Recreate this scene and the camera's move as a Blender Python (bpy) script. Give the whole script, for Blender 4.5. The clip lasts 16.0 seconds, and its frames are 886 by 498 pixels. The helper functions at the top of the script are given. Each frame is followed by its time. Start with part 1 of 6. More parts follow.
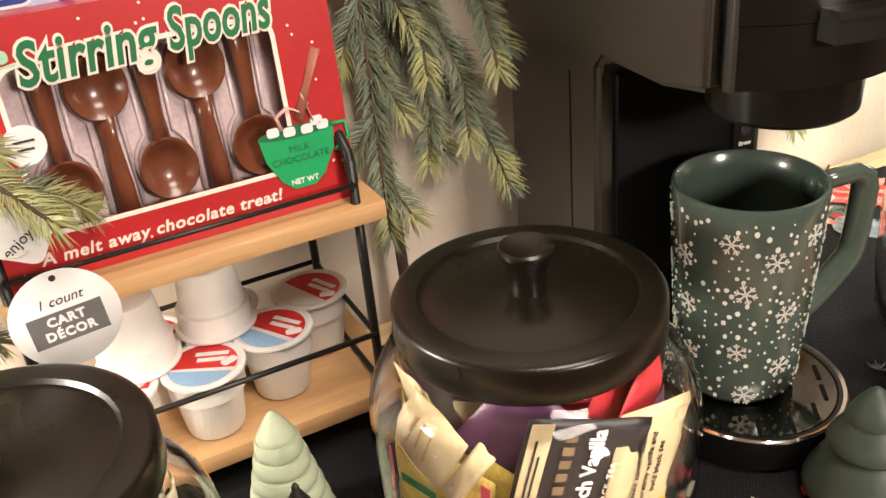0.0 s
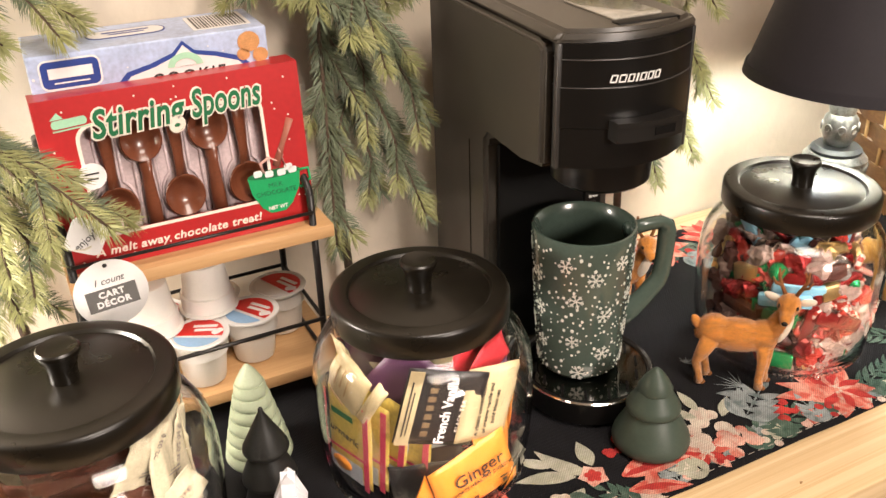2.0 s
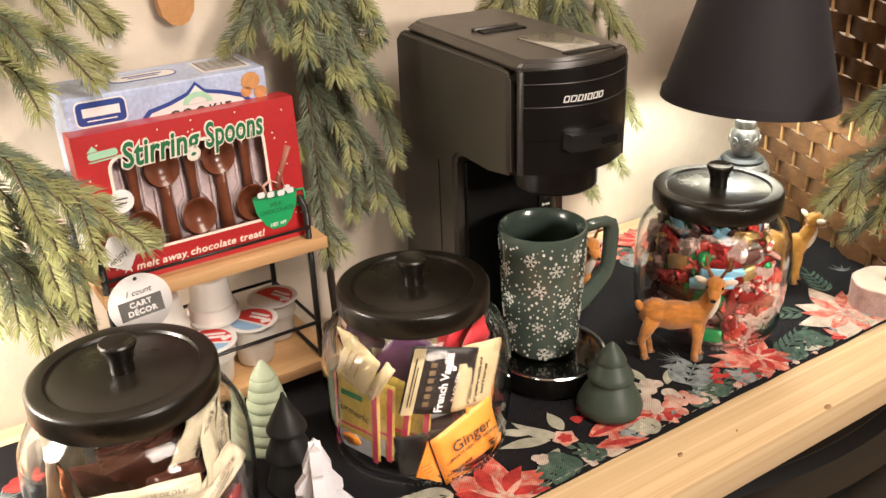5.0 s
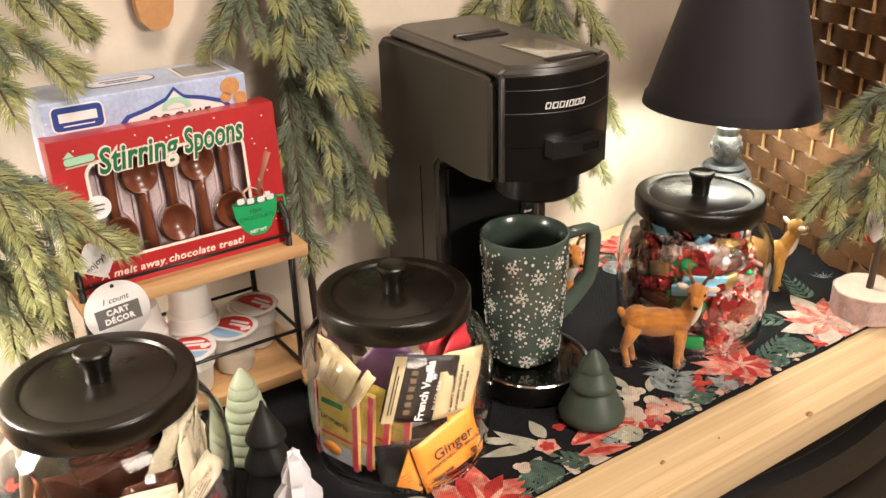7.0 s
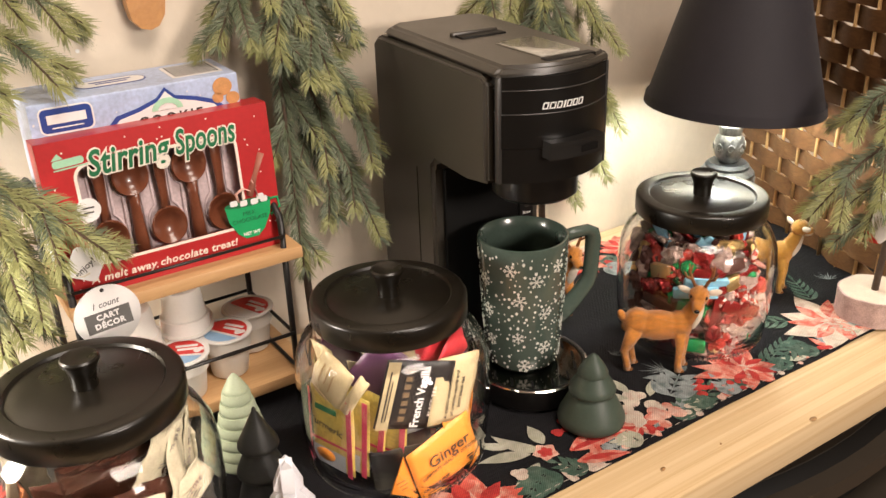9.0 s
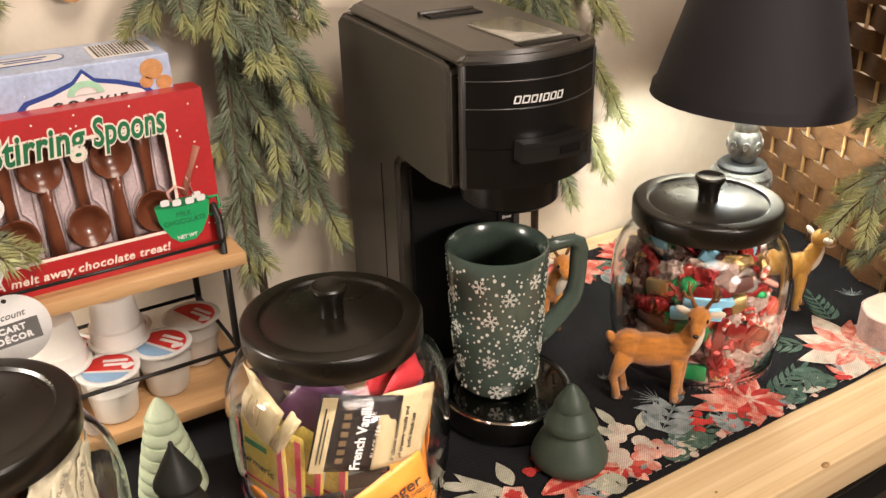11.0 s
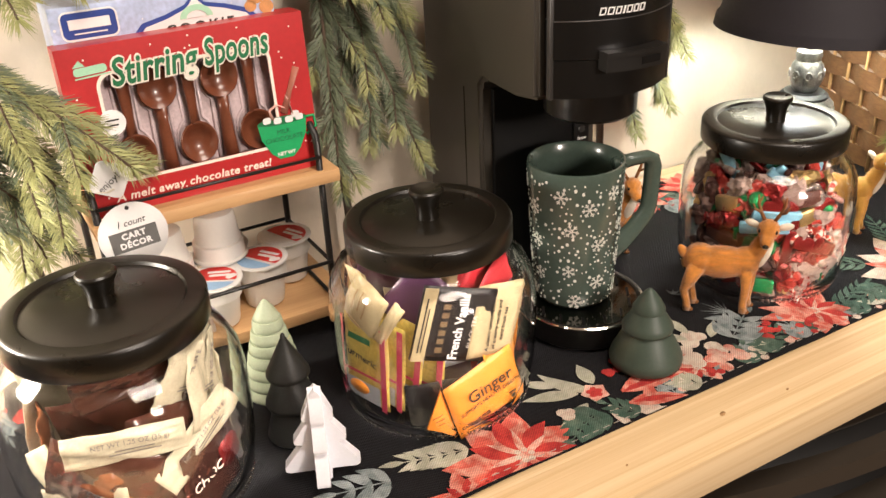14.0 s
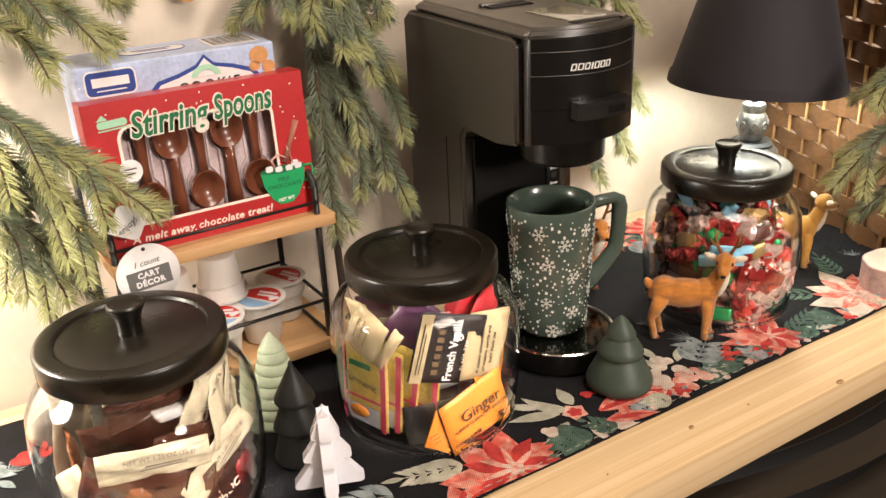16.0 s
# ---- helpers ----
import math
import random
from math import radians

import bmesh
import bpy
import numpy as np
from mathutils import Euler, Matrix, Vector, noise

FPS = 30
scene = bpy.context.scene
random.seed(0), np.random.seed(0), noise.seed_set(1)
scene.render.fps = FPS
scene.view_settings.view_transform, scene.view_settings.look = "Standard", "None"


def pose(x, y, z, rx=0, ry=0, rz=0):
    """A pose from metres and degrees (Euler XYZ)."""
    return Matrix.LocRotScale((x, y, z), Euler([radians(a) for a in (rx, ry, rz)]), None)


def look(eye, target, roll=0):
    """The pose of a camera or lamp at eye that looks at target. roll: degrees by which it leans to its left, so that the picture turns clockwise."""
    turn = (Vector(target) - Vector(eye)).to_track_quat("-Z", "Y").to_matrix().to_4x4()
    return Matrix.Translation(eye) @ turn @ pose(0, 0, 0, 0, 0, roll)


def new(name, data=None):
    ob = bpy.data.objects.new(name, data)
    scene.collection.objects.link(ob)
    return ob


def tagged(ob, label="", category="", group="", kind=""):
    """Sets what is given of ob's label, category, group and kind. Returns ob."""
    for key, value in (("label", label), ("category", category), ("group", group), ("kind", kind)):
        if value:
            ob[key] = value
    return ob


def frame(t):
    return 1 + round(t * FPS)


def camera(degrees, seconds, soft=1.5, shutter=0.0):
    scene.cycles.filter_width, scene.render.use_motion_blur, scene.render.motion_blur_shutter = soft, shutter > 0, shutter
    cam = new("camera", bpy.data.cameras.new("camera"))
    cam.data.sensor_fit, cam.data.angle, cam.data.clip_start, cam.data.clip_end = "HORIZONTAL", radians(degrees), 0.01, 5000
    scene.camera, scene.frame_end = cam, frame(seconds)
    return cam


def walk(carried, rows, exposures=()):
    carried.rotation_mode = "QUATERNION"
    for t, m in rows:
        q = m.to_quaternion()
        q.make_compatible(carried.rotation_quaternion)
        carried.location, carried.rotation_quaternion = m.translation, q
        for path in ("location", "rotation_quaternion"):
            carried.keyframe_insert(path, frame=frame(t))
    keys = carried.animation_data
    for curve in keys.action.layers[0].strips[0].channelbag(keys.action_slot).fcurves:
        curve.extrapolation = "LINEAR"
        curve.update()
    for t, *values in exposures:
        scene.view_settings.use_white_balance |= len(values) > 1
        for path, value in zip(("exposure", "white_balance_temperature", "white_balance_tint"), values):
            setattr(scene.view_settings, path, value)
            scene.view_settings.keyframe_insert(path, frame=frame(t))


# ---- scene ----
cam = camera(52.2, 16.0)
PATH = [
    (0, (0.1004, 0.0364, 0.3790), (0.8309, 1.6304, -0.5840), -5.6),
    (0.5, (0.1173, 0.0094, 0.3920), (0.9074, 1.5462, -0.6160), -3.7),
    (1, (0.1183, -0.0848, 0.4400), (0.8358, 1.4813, -0.5770), -2.9),
    (1.5, (0.0944, -0.1309, 0.4660), (0.7879, 1.4575, -0.5320), -2.8),
    (2, (0.0517, -0.1598, 0.4830), (0.8379, 1.4226, -0.4540), -1.8),
    (2.5, (-0.0009, -0.1918, 0.4960), (0.8511, 1.3729, -0.4140), -1.8),
    (3, (-0.0354, -0.2153, 0.5000), (0.8856, 1.3229, -0.3870), -1.8),
    (3.5, (-0.0508, -0.2305, 0.5030), (0.8936, 1.3018, -0.3680), -1.9),
    (4, (-0.0575, -0.2383, 0.5050), (0.8920, 1.2941, -0.3590), -2.1),
    (6.5, (-0.0510, -0.2315, 0.5020), (0.9507, 1.2819, -0.3370), -1.8),
    (7, (-0.0504, -0.2337, 0.5020), (0.9522, 1.2795, -0.3380), -1.7),
    (7.5, (-0.0476, -0.2393, 0.5010), (0.9525, 1.2754, -0.3390), -1.8),
    (8, (-0.0422, -0.2333, 0.5010), (0.9575, 1.2804, -0.3400), -1.8),
    (10.5, (0.0105, -0.2054, 0.4920), (0.9698, 1.3198, -0.3770), -1.7),
    (11, (0.0663, -0.1680, 0.4800), (0.9915, 1.3653, -0.4090), -1.4),
    (11.5, (0.1211, -0.1497, 0.4730), (0.9393, 1.4292, -0.4410), -1.6),
    (12, (0.1260, -0.1609, 0.4830), (0.8884, 1.4398, -0.4430), -1.5),
    (12.5, (0.1415, -0.1304, 0.4450), (0.8670, 1.4789, -0.4950), -1.7),
    (13, (0.1363, -0.1211, 0.4200), (0.8446, 1.4896, -0.5310), -2.3),
    (13.5, (0.0690, -0.1604, 0.4400), (0.8203, 1.4314, -0.5100), -3.2),
    (14, (-0.0051, -0.2022, 0.4520), (0.8470, 1.3534, -0.4730), -2.9),
    (14.5, (-0.0510, -0.2264, 0.4580), (0.8614, 1.3289, -0.4070), -2.7),
    (15, (-0.0699, -0.2438, 0.4620), (0.8660, 1.3168, -0.3680), -2.7),
    (15.5, (-0.0686, -0.2473, 0.4620), (0.8916, 1.3073, -0.3490), -2.6),
    (16, (-0.0660, -0.2498, 0.4630), (0.9020, 1.3031, -0.3420), -2.6),
]
# the clip's own exposure, in stops
GAIN = ((0.0, 0.18), (1.0, 0.34), (2.0, 0.22), (3.0, 0.20), (3.5, 0.14), (4.2, 0.06), (8.0, 0.0), (10.5, -0.02), (11.5, -0.12), (12.5, -0.02), (14.0, 0.10), (15.0, 0.03), (16.0, 0.0))
walk(cam, [(t, look(eye, target, roll)) for t, eye, target, roll in PATH], GAIN)

# ---- world and light ----
world = bpy.data.worlds.new("world")
scene.world = world
world.use_nodes = True
world.node_tree.nodes["Background"].inputs["Color"].default_value = (1.0, 0.90, 0.76, 1)
world.node_tree.nodes["Background"].inputs["Strength"].default_value = 0.10


def lamp(name, kind, where, power, colour, size, target=None):
    data = bpy.data.lights.new(name, kind)
    data.energy, data.color = power, colour
    if kind == "AREA":
        data.size = size
    else:
        data.shadow_soft_size = size
    ob = new(name, data)
    ob.matrix_world = look(where, target) if target else pose(*where)
    return ob


WARM = (1.0, 0.88, 0.70)
lamp("ceiling_fixture_light", "AREA", (0.40, -0.50, 1.66), 29.5, (1.0, 0.862, 0.75), 0.70, (0.3, 0.35, 0.0))
lamp("table_lamp_bulb", "POINT", (0.806, 0.437, 0.262), 2.5, (0.93, 0.99, 1.0), 0.03)
lamp("second_lamp_bulb", "POINT", (-0.20, 0.455, 0.265), 13.0, (1.0, 0.90, 0.785), 0.05)
lamp("room_lamp_light", "AREA", (0.62, -1.50, 0.78), 27.0, (1.0, 0.862, 0.76), 0.34, (0.35, 0.35, 0.05))


# ---- materials ----
def mat(name, colour, rough=0.5, metal=0.0, vary=0.12, scale=60.0, bump=0.0, bump_scale=400.0, coat=0.0, stretch=None,
        transmission=0.0, ior=1.45, island=0.0, sheen=0.0, spec=0.5, rough_vary=0.0):
    """A procedural surface: colour varied at two scales, fine relief, uneven gloss."""
    m = bpy.data.materials.new(name)
    m.use_nodes = True
    nt = m.node_tree
    n, l = nt.nodes, nt.links
    b = n["Principled BSDF"]
    b.inputs["Roughness"].default_value = rough
    b.inputs["Metallic"].default_value = metal
    b.inputs["Coat Weight"].default_value = coat
    b.inputs["Coat Roughness"].default_value = 0.08
    b.inputs["Transmission Weight"].default_value = transmission
    b.inputs["IOR"].default_value = ior
    b.inputs["Sheen Weight"].default_value = sheen
    b.inputs["Specular IOR Level"].default_value = spec
    c = (*colour, 1)
    tc = n.new("ShaderNodeTexCoord")
    mp = n.new("ShaderNodeMapping")
    l.new(tc.outputs["Object"], mp.inputs["Vector"])
    if stretch:
        mp.inputs["Scale"].default_value = stretch
    if vary > 0 or island > 0:
        big, small = n.new("ShaderNodeTexNoise"), n.new("ShaderNodeTexNoise")
        big.inputs["Scale"].default_value, small.inputs["Scale"].default_value = scale, scale * 9
        big.inputs["Detail"].default_value = 4
        for t in (big, small):
            l.new(mp.outputs["Vector"], t.inputs["Vector"])
        add = n.new("ShaderNodeMath")
        add.operation = "ADD"
        l.new(big.outputs["Fac"], add.inputs[0])
        l.new(small.outputs["Fac"], add.inputs[1])
        src = add.outputs[0]
        if island > 0:
            geo = n.new("ShaderNodeNewGeometry")
            mul = n.new("ShaderNodeMath")
            mul.operation = "MULTIPLY_ADD"
            mul.inputs[1].default_value = island
            l.new(geo.outputs["Random Per Island"], mul.inputs[0])
            l.new(src, mul.inputs[2])
            src = mul.outputs[0]
        ramp = n.new("ShaderNodeMapRange")
        ramp.inputs["From Min"].default_value = 0.6
        ramp.inputs["From Max"].default_value = 1.4 + island
        l.new(src, ramp.inputs["Value"])
        mix = n.new("ShaderNodeMix")
        mix.data_type = "RGBA"
        mix.inputs["A"].default_value = tuple(max(0, v * (1 - vary)) for v in colour) + (1,)
        mix.inputs["B"].default_value = tuple(min(1, v * (1 + vary)) for v in colour) + (1,)
        l.new(ramp.outputs["Result"], mix.inputs["Factor"])
        l.new(mix.outputs["Result"], b.inputs["Base Color"])
        if rough_vary > 0:
            mr = n.new("ShaderNodeMapRange")
            mr.inputs["From Min"].default_value, mr.inputs["From Max"].default_value = 0.3, 0.7
            mr.inputs["To Min"].default_value, mr.inputs["To Max"].default_value = rough - rough_vary, rough + rough_vary
            l.new(big.outputs["Fac"], mr.inputs["Value"])
            l.new(mr.outputs["Result"], b.inputs["Roughness"])
    else:
        b.inputs["Base Color"].default_value = c
    if bump > 0:
        t = n.new("ShaderNodeTexNoise")
        t.inputs["Scale"].default_value = bump_scale
        t.inputs["Detail"].default_value = 3
        l.new(mp.outputs["Vector"], t.inputs["Vector"])
        bp = n.new("ShaderNodeBump")
        bp.inputs["Strength"].default_value = bump
        bp.inputs["Distance"].default_value = 0.0006
        l.new(t.outputs["Fac"], bp.inputs["Height"])
        l.new(bp.outputs["Normal"], b.inputs["Normal"])
    return m


def wood(name, light, dark, grain=(6, 90, 90), rough=0.5, ring=10.0):
    """Sawn softwood with long streaks of grain and a few darker rings."""
    m = bpy.data.materials.new(name)
    m.use_nodes = True
    n, l = m.node_tree.nodes, m.node_tree.links
    b = n["Principled BSDF"]
    b.inputs["Roughness"].default_value = rough
    tc, mp = n.new("ShaderNodeTexCoord"), n.new("ShaderNodeMapping")
    mp.inputs["Scale"].default_value = grain
    l.new(tc.outputs["Object"], mp.inputs["Vector"])
    wide, fine = n.new("ShaderNodeTexNoise"), n.new("ShaderNodeTexNoise")
    wide.inputs["Scale"].default_value, fine.inputs["Scale"].default_value = 1.0, 6.0
    wide.inputs["Detail"].default_value, fine.inputs["Detail"].default_value = 3, 5
    wide.inputs["Distortion"].default_value = 0.6
    for t in (wide, fine):
        l.new(mp.outputs["Vector"], t.inputs["Vector"])
    s = n.new("ShaderNodeMath")
    s.operation = "MULTIPLY"
    s.inputs[1].default_value = ring
    l.new(wide.outputs["Fac"], s.inputs[0])
    fr = n.new("ShaderNodeMath")
    fr.operation = "PINGPONG"
    fr.inputs[1].default_value = 1.0
    l.new(s.outputs[0], fr.inputs[0])
    av = n.new("ShaderNodeMath")
    av.operation = "MULTIPLY"
    l.new(fr.outputs[0], av.inputs[0])
    l.new(fine.outputs["Fac"], av.inputs[1])
    mix = n.new("ShaderNodeMix")
    mix.data_type = "RGBA"
    mix.inputs["A"].default_value, mix.inputs["B"].default_value = (*light, 1), (*dark, 1)
    l.new(av.outputs[0], mix.inputs["Factor"])
    l.new(mix.outputs["Result"], b.inputs["Base Color"])
    bp = n.new("ShaderNodeBump")
    bp.inputs["Strength"].default_value, bp.inputs["Distance"].default_value = 0.40, 0.0006
    l.new(av.outputs[0], bp.inputs["Height"])
    l.new(bp.outputs["Normal"], b.inputs["Normal"])
    return m


def weave(name, colour, thread=0.0012, contrast=0.75, fade=0.2, wash=None):
    """Coarse linen: over and under threads in both directions, faded in patches; wash is a second ink that bleeds in."""
    m = bpy.data.materials.new(name)
    m.use_nodes = True
    n, l = m.node_tree.nodes, m.node_tree.links
    b = n["Principled BSDF"]
    b.inputs["Roughness"].default_value = 0.85
    b.inputs["Sheen Weight"].default_value = 0.02
    b.inputs["Specular IOR Level"].default_value = 0.2
    tc, sp = n.new("ShaderNodeTexCoord"), n.new("ShaderNodeSeparateXYZ")
    l.new(tc.outputs["Object"], sp.inputs[0])
    waves = []
    for k in ("X", "Y"):
        mu, si = n.new("ShaderNodeMath"), n.new("ShaderNodeMath")
        mu.operation, si.operation = "MULTIPLY", "SINE"
        mu.inputs[1].default_value = math.pi / thread
        l.new(sp.outputs[k], mu.inputs[0])
        l.new(mu.outputs[0], si.inputs[0])
        waves.append(si.outputs[0])
    pr = n.new("ShaderNodeMath")
    pr.operation = "MULTIPLY"
    l.new(waves[0], pr.inputs[0])
    l.new(waves[1], pr.inputs[1])
    nz = n.new("ShaderNodeTexNoise")
    nz.inputs["Scale"].default_value, nz.inputs["Detail"].default_value = 45, 6
    l.new(tc.outputs["Object"], nz.inputs["Vector"])
    mr = n.new("ShaderNodeMapRange")
    mr.inputs["From Min"].default_value, mr.inputs["From Max"].default_value = -1, 1
    mr.inputs["To Min"].default_value, mr.inputs["To Max"].default_value = 1 - contrast, 1 + contrast
    l.new(pr.outputs[0], mr.inputs["Value"])
    mr2 = n.new("ShaderNodeMapRange")
    mr2.inputs["From Min"].default_value, mr2.inputs["From Max"].default_value = 0.3, 0.7
    mr2.inputs["To Min"].default_value, mr2.inputs["To Max"].default_value = 1 - fade, 1 + fade
    l.new(nz.outputs["Fac"], mr2.inputs["Value"])
    mm = n.new("ShaderNodeMath")
    mm.operation = "MULTIPLY"
    l.new(mr.outputs[0], mm.inputs[0])
    l.new(mr2.outputs[0], mm.inputs[1])
    vm = n.new("ShaderNodeVectorMath")
    vm.operation = "SCALE"
    vm.inputs[0].default_value = colour
    if wash:
        bleed, edge, two = n.new("ShaderNodeTexNoise"), n.new("ShaderNodeMapRange"), n.new("ShaderNodeMix")
        bleed.inputs["Scale"].default_value, bleed.inputs["Detail"].default_value = 85, 5
        bleed.inputs["Distortion"].default_value = 0.8
        l.new(tc.outputs["Object"], bleed.inputs["Vector"])
        edge.inputs["From Min"].default_value, edge.inputs["From Max"].default_value = 0.42, 0.66
        l.new(bleed.outputs["Fac"], edge.inputs["Value"])
        two.data_type = "RGBA"
        two.inputs["A"].default_value, two.inputs["B"].default_value = (*colour, 1), (*wash, 1)
        l.new(edge.outputs["Result"], two.inputs["Factor"])
        l.new(two.outputs["Result"], vm.inputs[0])
    l.new(mm.outputs[0], vm.inputs["Scale"])
    l.new(vm.outputs[0], b.inputs["Base Color"])
    bp = n.new("ShaderNodeBump")
    bp.inputs["Strength"].default_value, bp.inputs["Distance"].default_value = 0.5, 0.0004
    l.new(pr.outputs[0], bp.inputs["Height"])
    l.new(bp.outputs["Normal"], b.inputs["Normal"])
    return m


WALL = mat("cream_wall_paint", (0.66, 0.575, 0.465), 0.75, vary=0.05, scale=7, bump=0.5, bump_scale=170)
ROOM = mat("room_paint", (0.40, 0.33, 0.25), 0.8, vary=0.05, scale=3)
FLOORM = wood("floor_boards", (0.22, 0.13, 0.07), (0.12, 0.07, 0.04), (1.5, 20, 20))
PINE = wood("pale_pine", (0.67, 0.505, 0.30), (0.45, 0.285, 0.12), (1.1, 110, 110), 0.5, 5)
SHELFWOOD = wood("orange_bamboo", (0.60, 0.36, 0.17), (0.50, 0.28, 0.12), (8, 110, 110), 0.45, 6)
KNOT = mat("pine_knot", (0.36, 0.21, 0.09), 0.6, vary=0.3, scale=300)
LINEN = weave("charcoal_linen", (0.0048, 0.0046, 0.0060), contrast=0.9, fade=0.35)
P_RED = weave("red_print", (0.42, 0.040, 0.032), contrast=0.40, fade=0.35, wash=(0.30, 0.022, 0.022))
P_ROSE = weave("rose_print", (0.46, 0.085, 0.060), contrast=0.40, fade=0.4, wash=(0.56, 0.30, 0.23))
P_PINK = weave("pale_pink_print", (0.56, 0.36, 0.29), contrast=0.40, fade=0.3, wash=(0.48, 0.14, 0.10))
P_SAGE = weave("sage_print", (0.33, 0.33, 0.25), contrast=0.35, fade=0.25, wash=(0.42, 0.40, 0.33))
P_TEAL = weave("teal_print", (0.040, 0.078, 0.058), contrast=0.45, fade=0.4, wash=(0.085, 0.125, 0.095))
P_BLUE = weave("pale_blue_print", (0.25, 0.28, 0.28), contrast=0.40, fade=0.25, wash=(0.11, 0.14, 0.14))
P_WHITE = weave("ivory_print", (0.52, 0.46, 0.38), contrast=0.40, fade=0.2, wash=(0.46, 0.33, 0.27))
LIDBLACK = mat("black_enamel", (0.0075, 0.0060, 0.0040), 0.30, vary=0.15, scale=40, bump=0.05, bump_scale=900, rough_vary=0.04, spec=0.5)
GLASS = mat("clear_glass", (1, 1, 1), 0.015, vary=0, transmission=1.0, ior=1.46)
BLACKMATTE = mat("black_moulded_plastic", (0.038, 0.0325, 0.0255), 0.36, vary=0.05, scale=30, bump=0.06, bump_scale=1500, rough_vary=0.02, spec=0.6)
BLACKGLOSS = mat("black_gloss_plastic", (0.0052, 0.0047, 0.0043), 0.28, vary=0.1, scale=30, bump=0.03, bump_scale=900)
# black plastic deepened so its colour holds the shade of recesses and slots
BLACKSHADED = mat("black_recess_shade_plastic", (0.003, 0.0028, 0.0026), 0.5, vary=0.1, spec=0.2)
PULLBLACK = mat("black_pull_plastic", (0.010, 0.0092, 0.0084), 0.33, vary=0.1)
GREYPLASTIC = mat("dark_grey_plastic", (0.030, 0.028, 0.026), 0.32, vary=0.1)
CHROME = mat("chrome", (0.75, 0.74, 0.72), 0.12, 1.0, vary=0.06)
SMOKED = mat("clear_window_plastic", (0.30, 0.28, 0.24), 0.14, vary=0.35, scale=90, bump=0.6, bump_scale=120)
LETTER = mat("silver_print", (0.78, 0.77, 0.75), 0.4, vary=0.04)
MUGGREEN = mat("dark_green_glaze", (0.060, 0.086, 0.070), 0.24, vary=0.12, scale=40, coat=0.6)
FLAKE = mat("white_raised_glaze", (0.66, 0.66, 0.60), 0.5, vary=0.08, scale=300)
SAGETREE = mat("sage_ceramic", (0.35, 0.40, 0.28), 0.5, vary=0.08, scale=50, bump=0.05)
DARKTREE = mat("charcoal_ceramic", (0.011, 0.0112, 0.0100), 0.5, vary=0.12, scale=50, bump=0.05)
GREENTREE = mat("forest_ceramic", (0.043, 0.062, 0.047), 0.48, vary=0.10, scale=50, bump=0.05)
WHITETREE = mat("white_ceramic", (0.80, 0.81, 0.87), 0.5, vary=0.04, scale=60)
FUR = mat("ginger_flock", (0.50, 0.185, 0.024), 0.9, vary=0.55, scale=70, bump=0.9, bump_scale=900, stretch=(1, 3, 3), sheen=0.5)
FURWHITE = mat("white_flock", (0.70, 0.62, 0.50), 0.9, vary=0.15, scale=140, bump=0.8, bump_scale=900, sheen=0.4)
FURDARK = mat("brown_flock", (0.20, 0.075, 0.02), 0.9, vary=0.3, scale=140, bump=0.7, bump_scale=900)
GOLDFUR = mat("golden_flock", (0.50, 0.25, 0.032), 0.65, vary=0.35, scale=120, bump=0.9, bump_scale=800, sheen=0.4)
EYE_M = mat("black_bead", (0.01, 0.008, 0.006), 0.12, vary=0)
BOXRED = mat("red_printed_card", (0.44, 0.017, 0.019), 0.40, vary=0.10, scale=25, coat=0.25)
BOXREDDARK = mat("dark_red_card", (0.30, 0.012, 0.014), 0.45, vary=0.1)
BOXBLUE = mat("pale_blue_printed_card", (0.43, 0.51, 0.70), 0.4, vary=0.25, scale=28, coat=0.2)
BOXWHITE = mat("white_card", (0.74, 0.72, 0.70), 0.5, vary=0.05)
BLUEINK = mat("royal_blue_print", (0.025, 0.055, 0.26), 0.4, vary=0.08)
GREENINK = mat("bright_green_print", (0.01, 0.34, 0.11), 0.4, vary=0.08)
DARKGREENINK = mat("dark_green_print", (0.012, 0.15, 0.055), 0.4, vary=0.1)
MINTINK = mat("mint_print", (0.38, 0.66, 0.46), 0.4, vary=0.08)
CREAMINK = mat("cream_print", (0.86, 0.76, 0.66), 0.45, vary=0.04)
CHOC = mat("milk_chocolate", (0.15, 0.046, 0.022), 0.30, vary=0.15, scale=60, coat=0.35)
TRAYP = mat("clear_blister_tray", (0.60, 0.48, 0.49), 0.2, vary=0.2, scale=40, coat=0.5)
TAGWHITE = mat("white_tag_card", (0.80, 0.78, 0.77), 0.55, vary=0.03)
TAGGREY = mat("grey_printed_panel", (0.13, 0.125, 0.12), 0.5, vary=0.08)
INK = mat("black_ink", (0.03, 0.028, 0.026), 0.5, vary=0)
WIRE = mat("black_wire", (0.014, 0.012, 0.011), 0.4, vary=0.15)
PODCUP = mat("white_pod_plastic", (0.78, 0.75, 0.70), 0.35, vary=0.03)
PODLID = mat("white_foil", (0.78, 0.77, 0.75), 0.35, vary=0.06, scale=120, bump=0.15, bump_scale=200)
PODRED = mat("red_foil_print", (0.60, 0.03, 0.025), 0.35, vary=0.1)
PODBLUE = mat("blue_foil_print", (0.28, 0.46, 0.68), 0.35, vary=0.15)
TWINE = mat("white_twine", (0.72, 0.66, 0.56), 0.8, vary=0.1)
NEEDLE = mat("blue_green_needles", (0.122, 0.148, 0.086), 0.50, vary=0.50, scale=40, island=0.9)
NEEDLETIP = mat("young_yellow_green_needles", (0.270, 0.275, 0.110), 0.50, vary=0.42, scale=40, island=0.9)
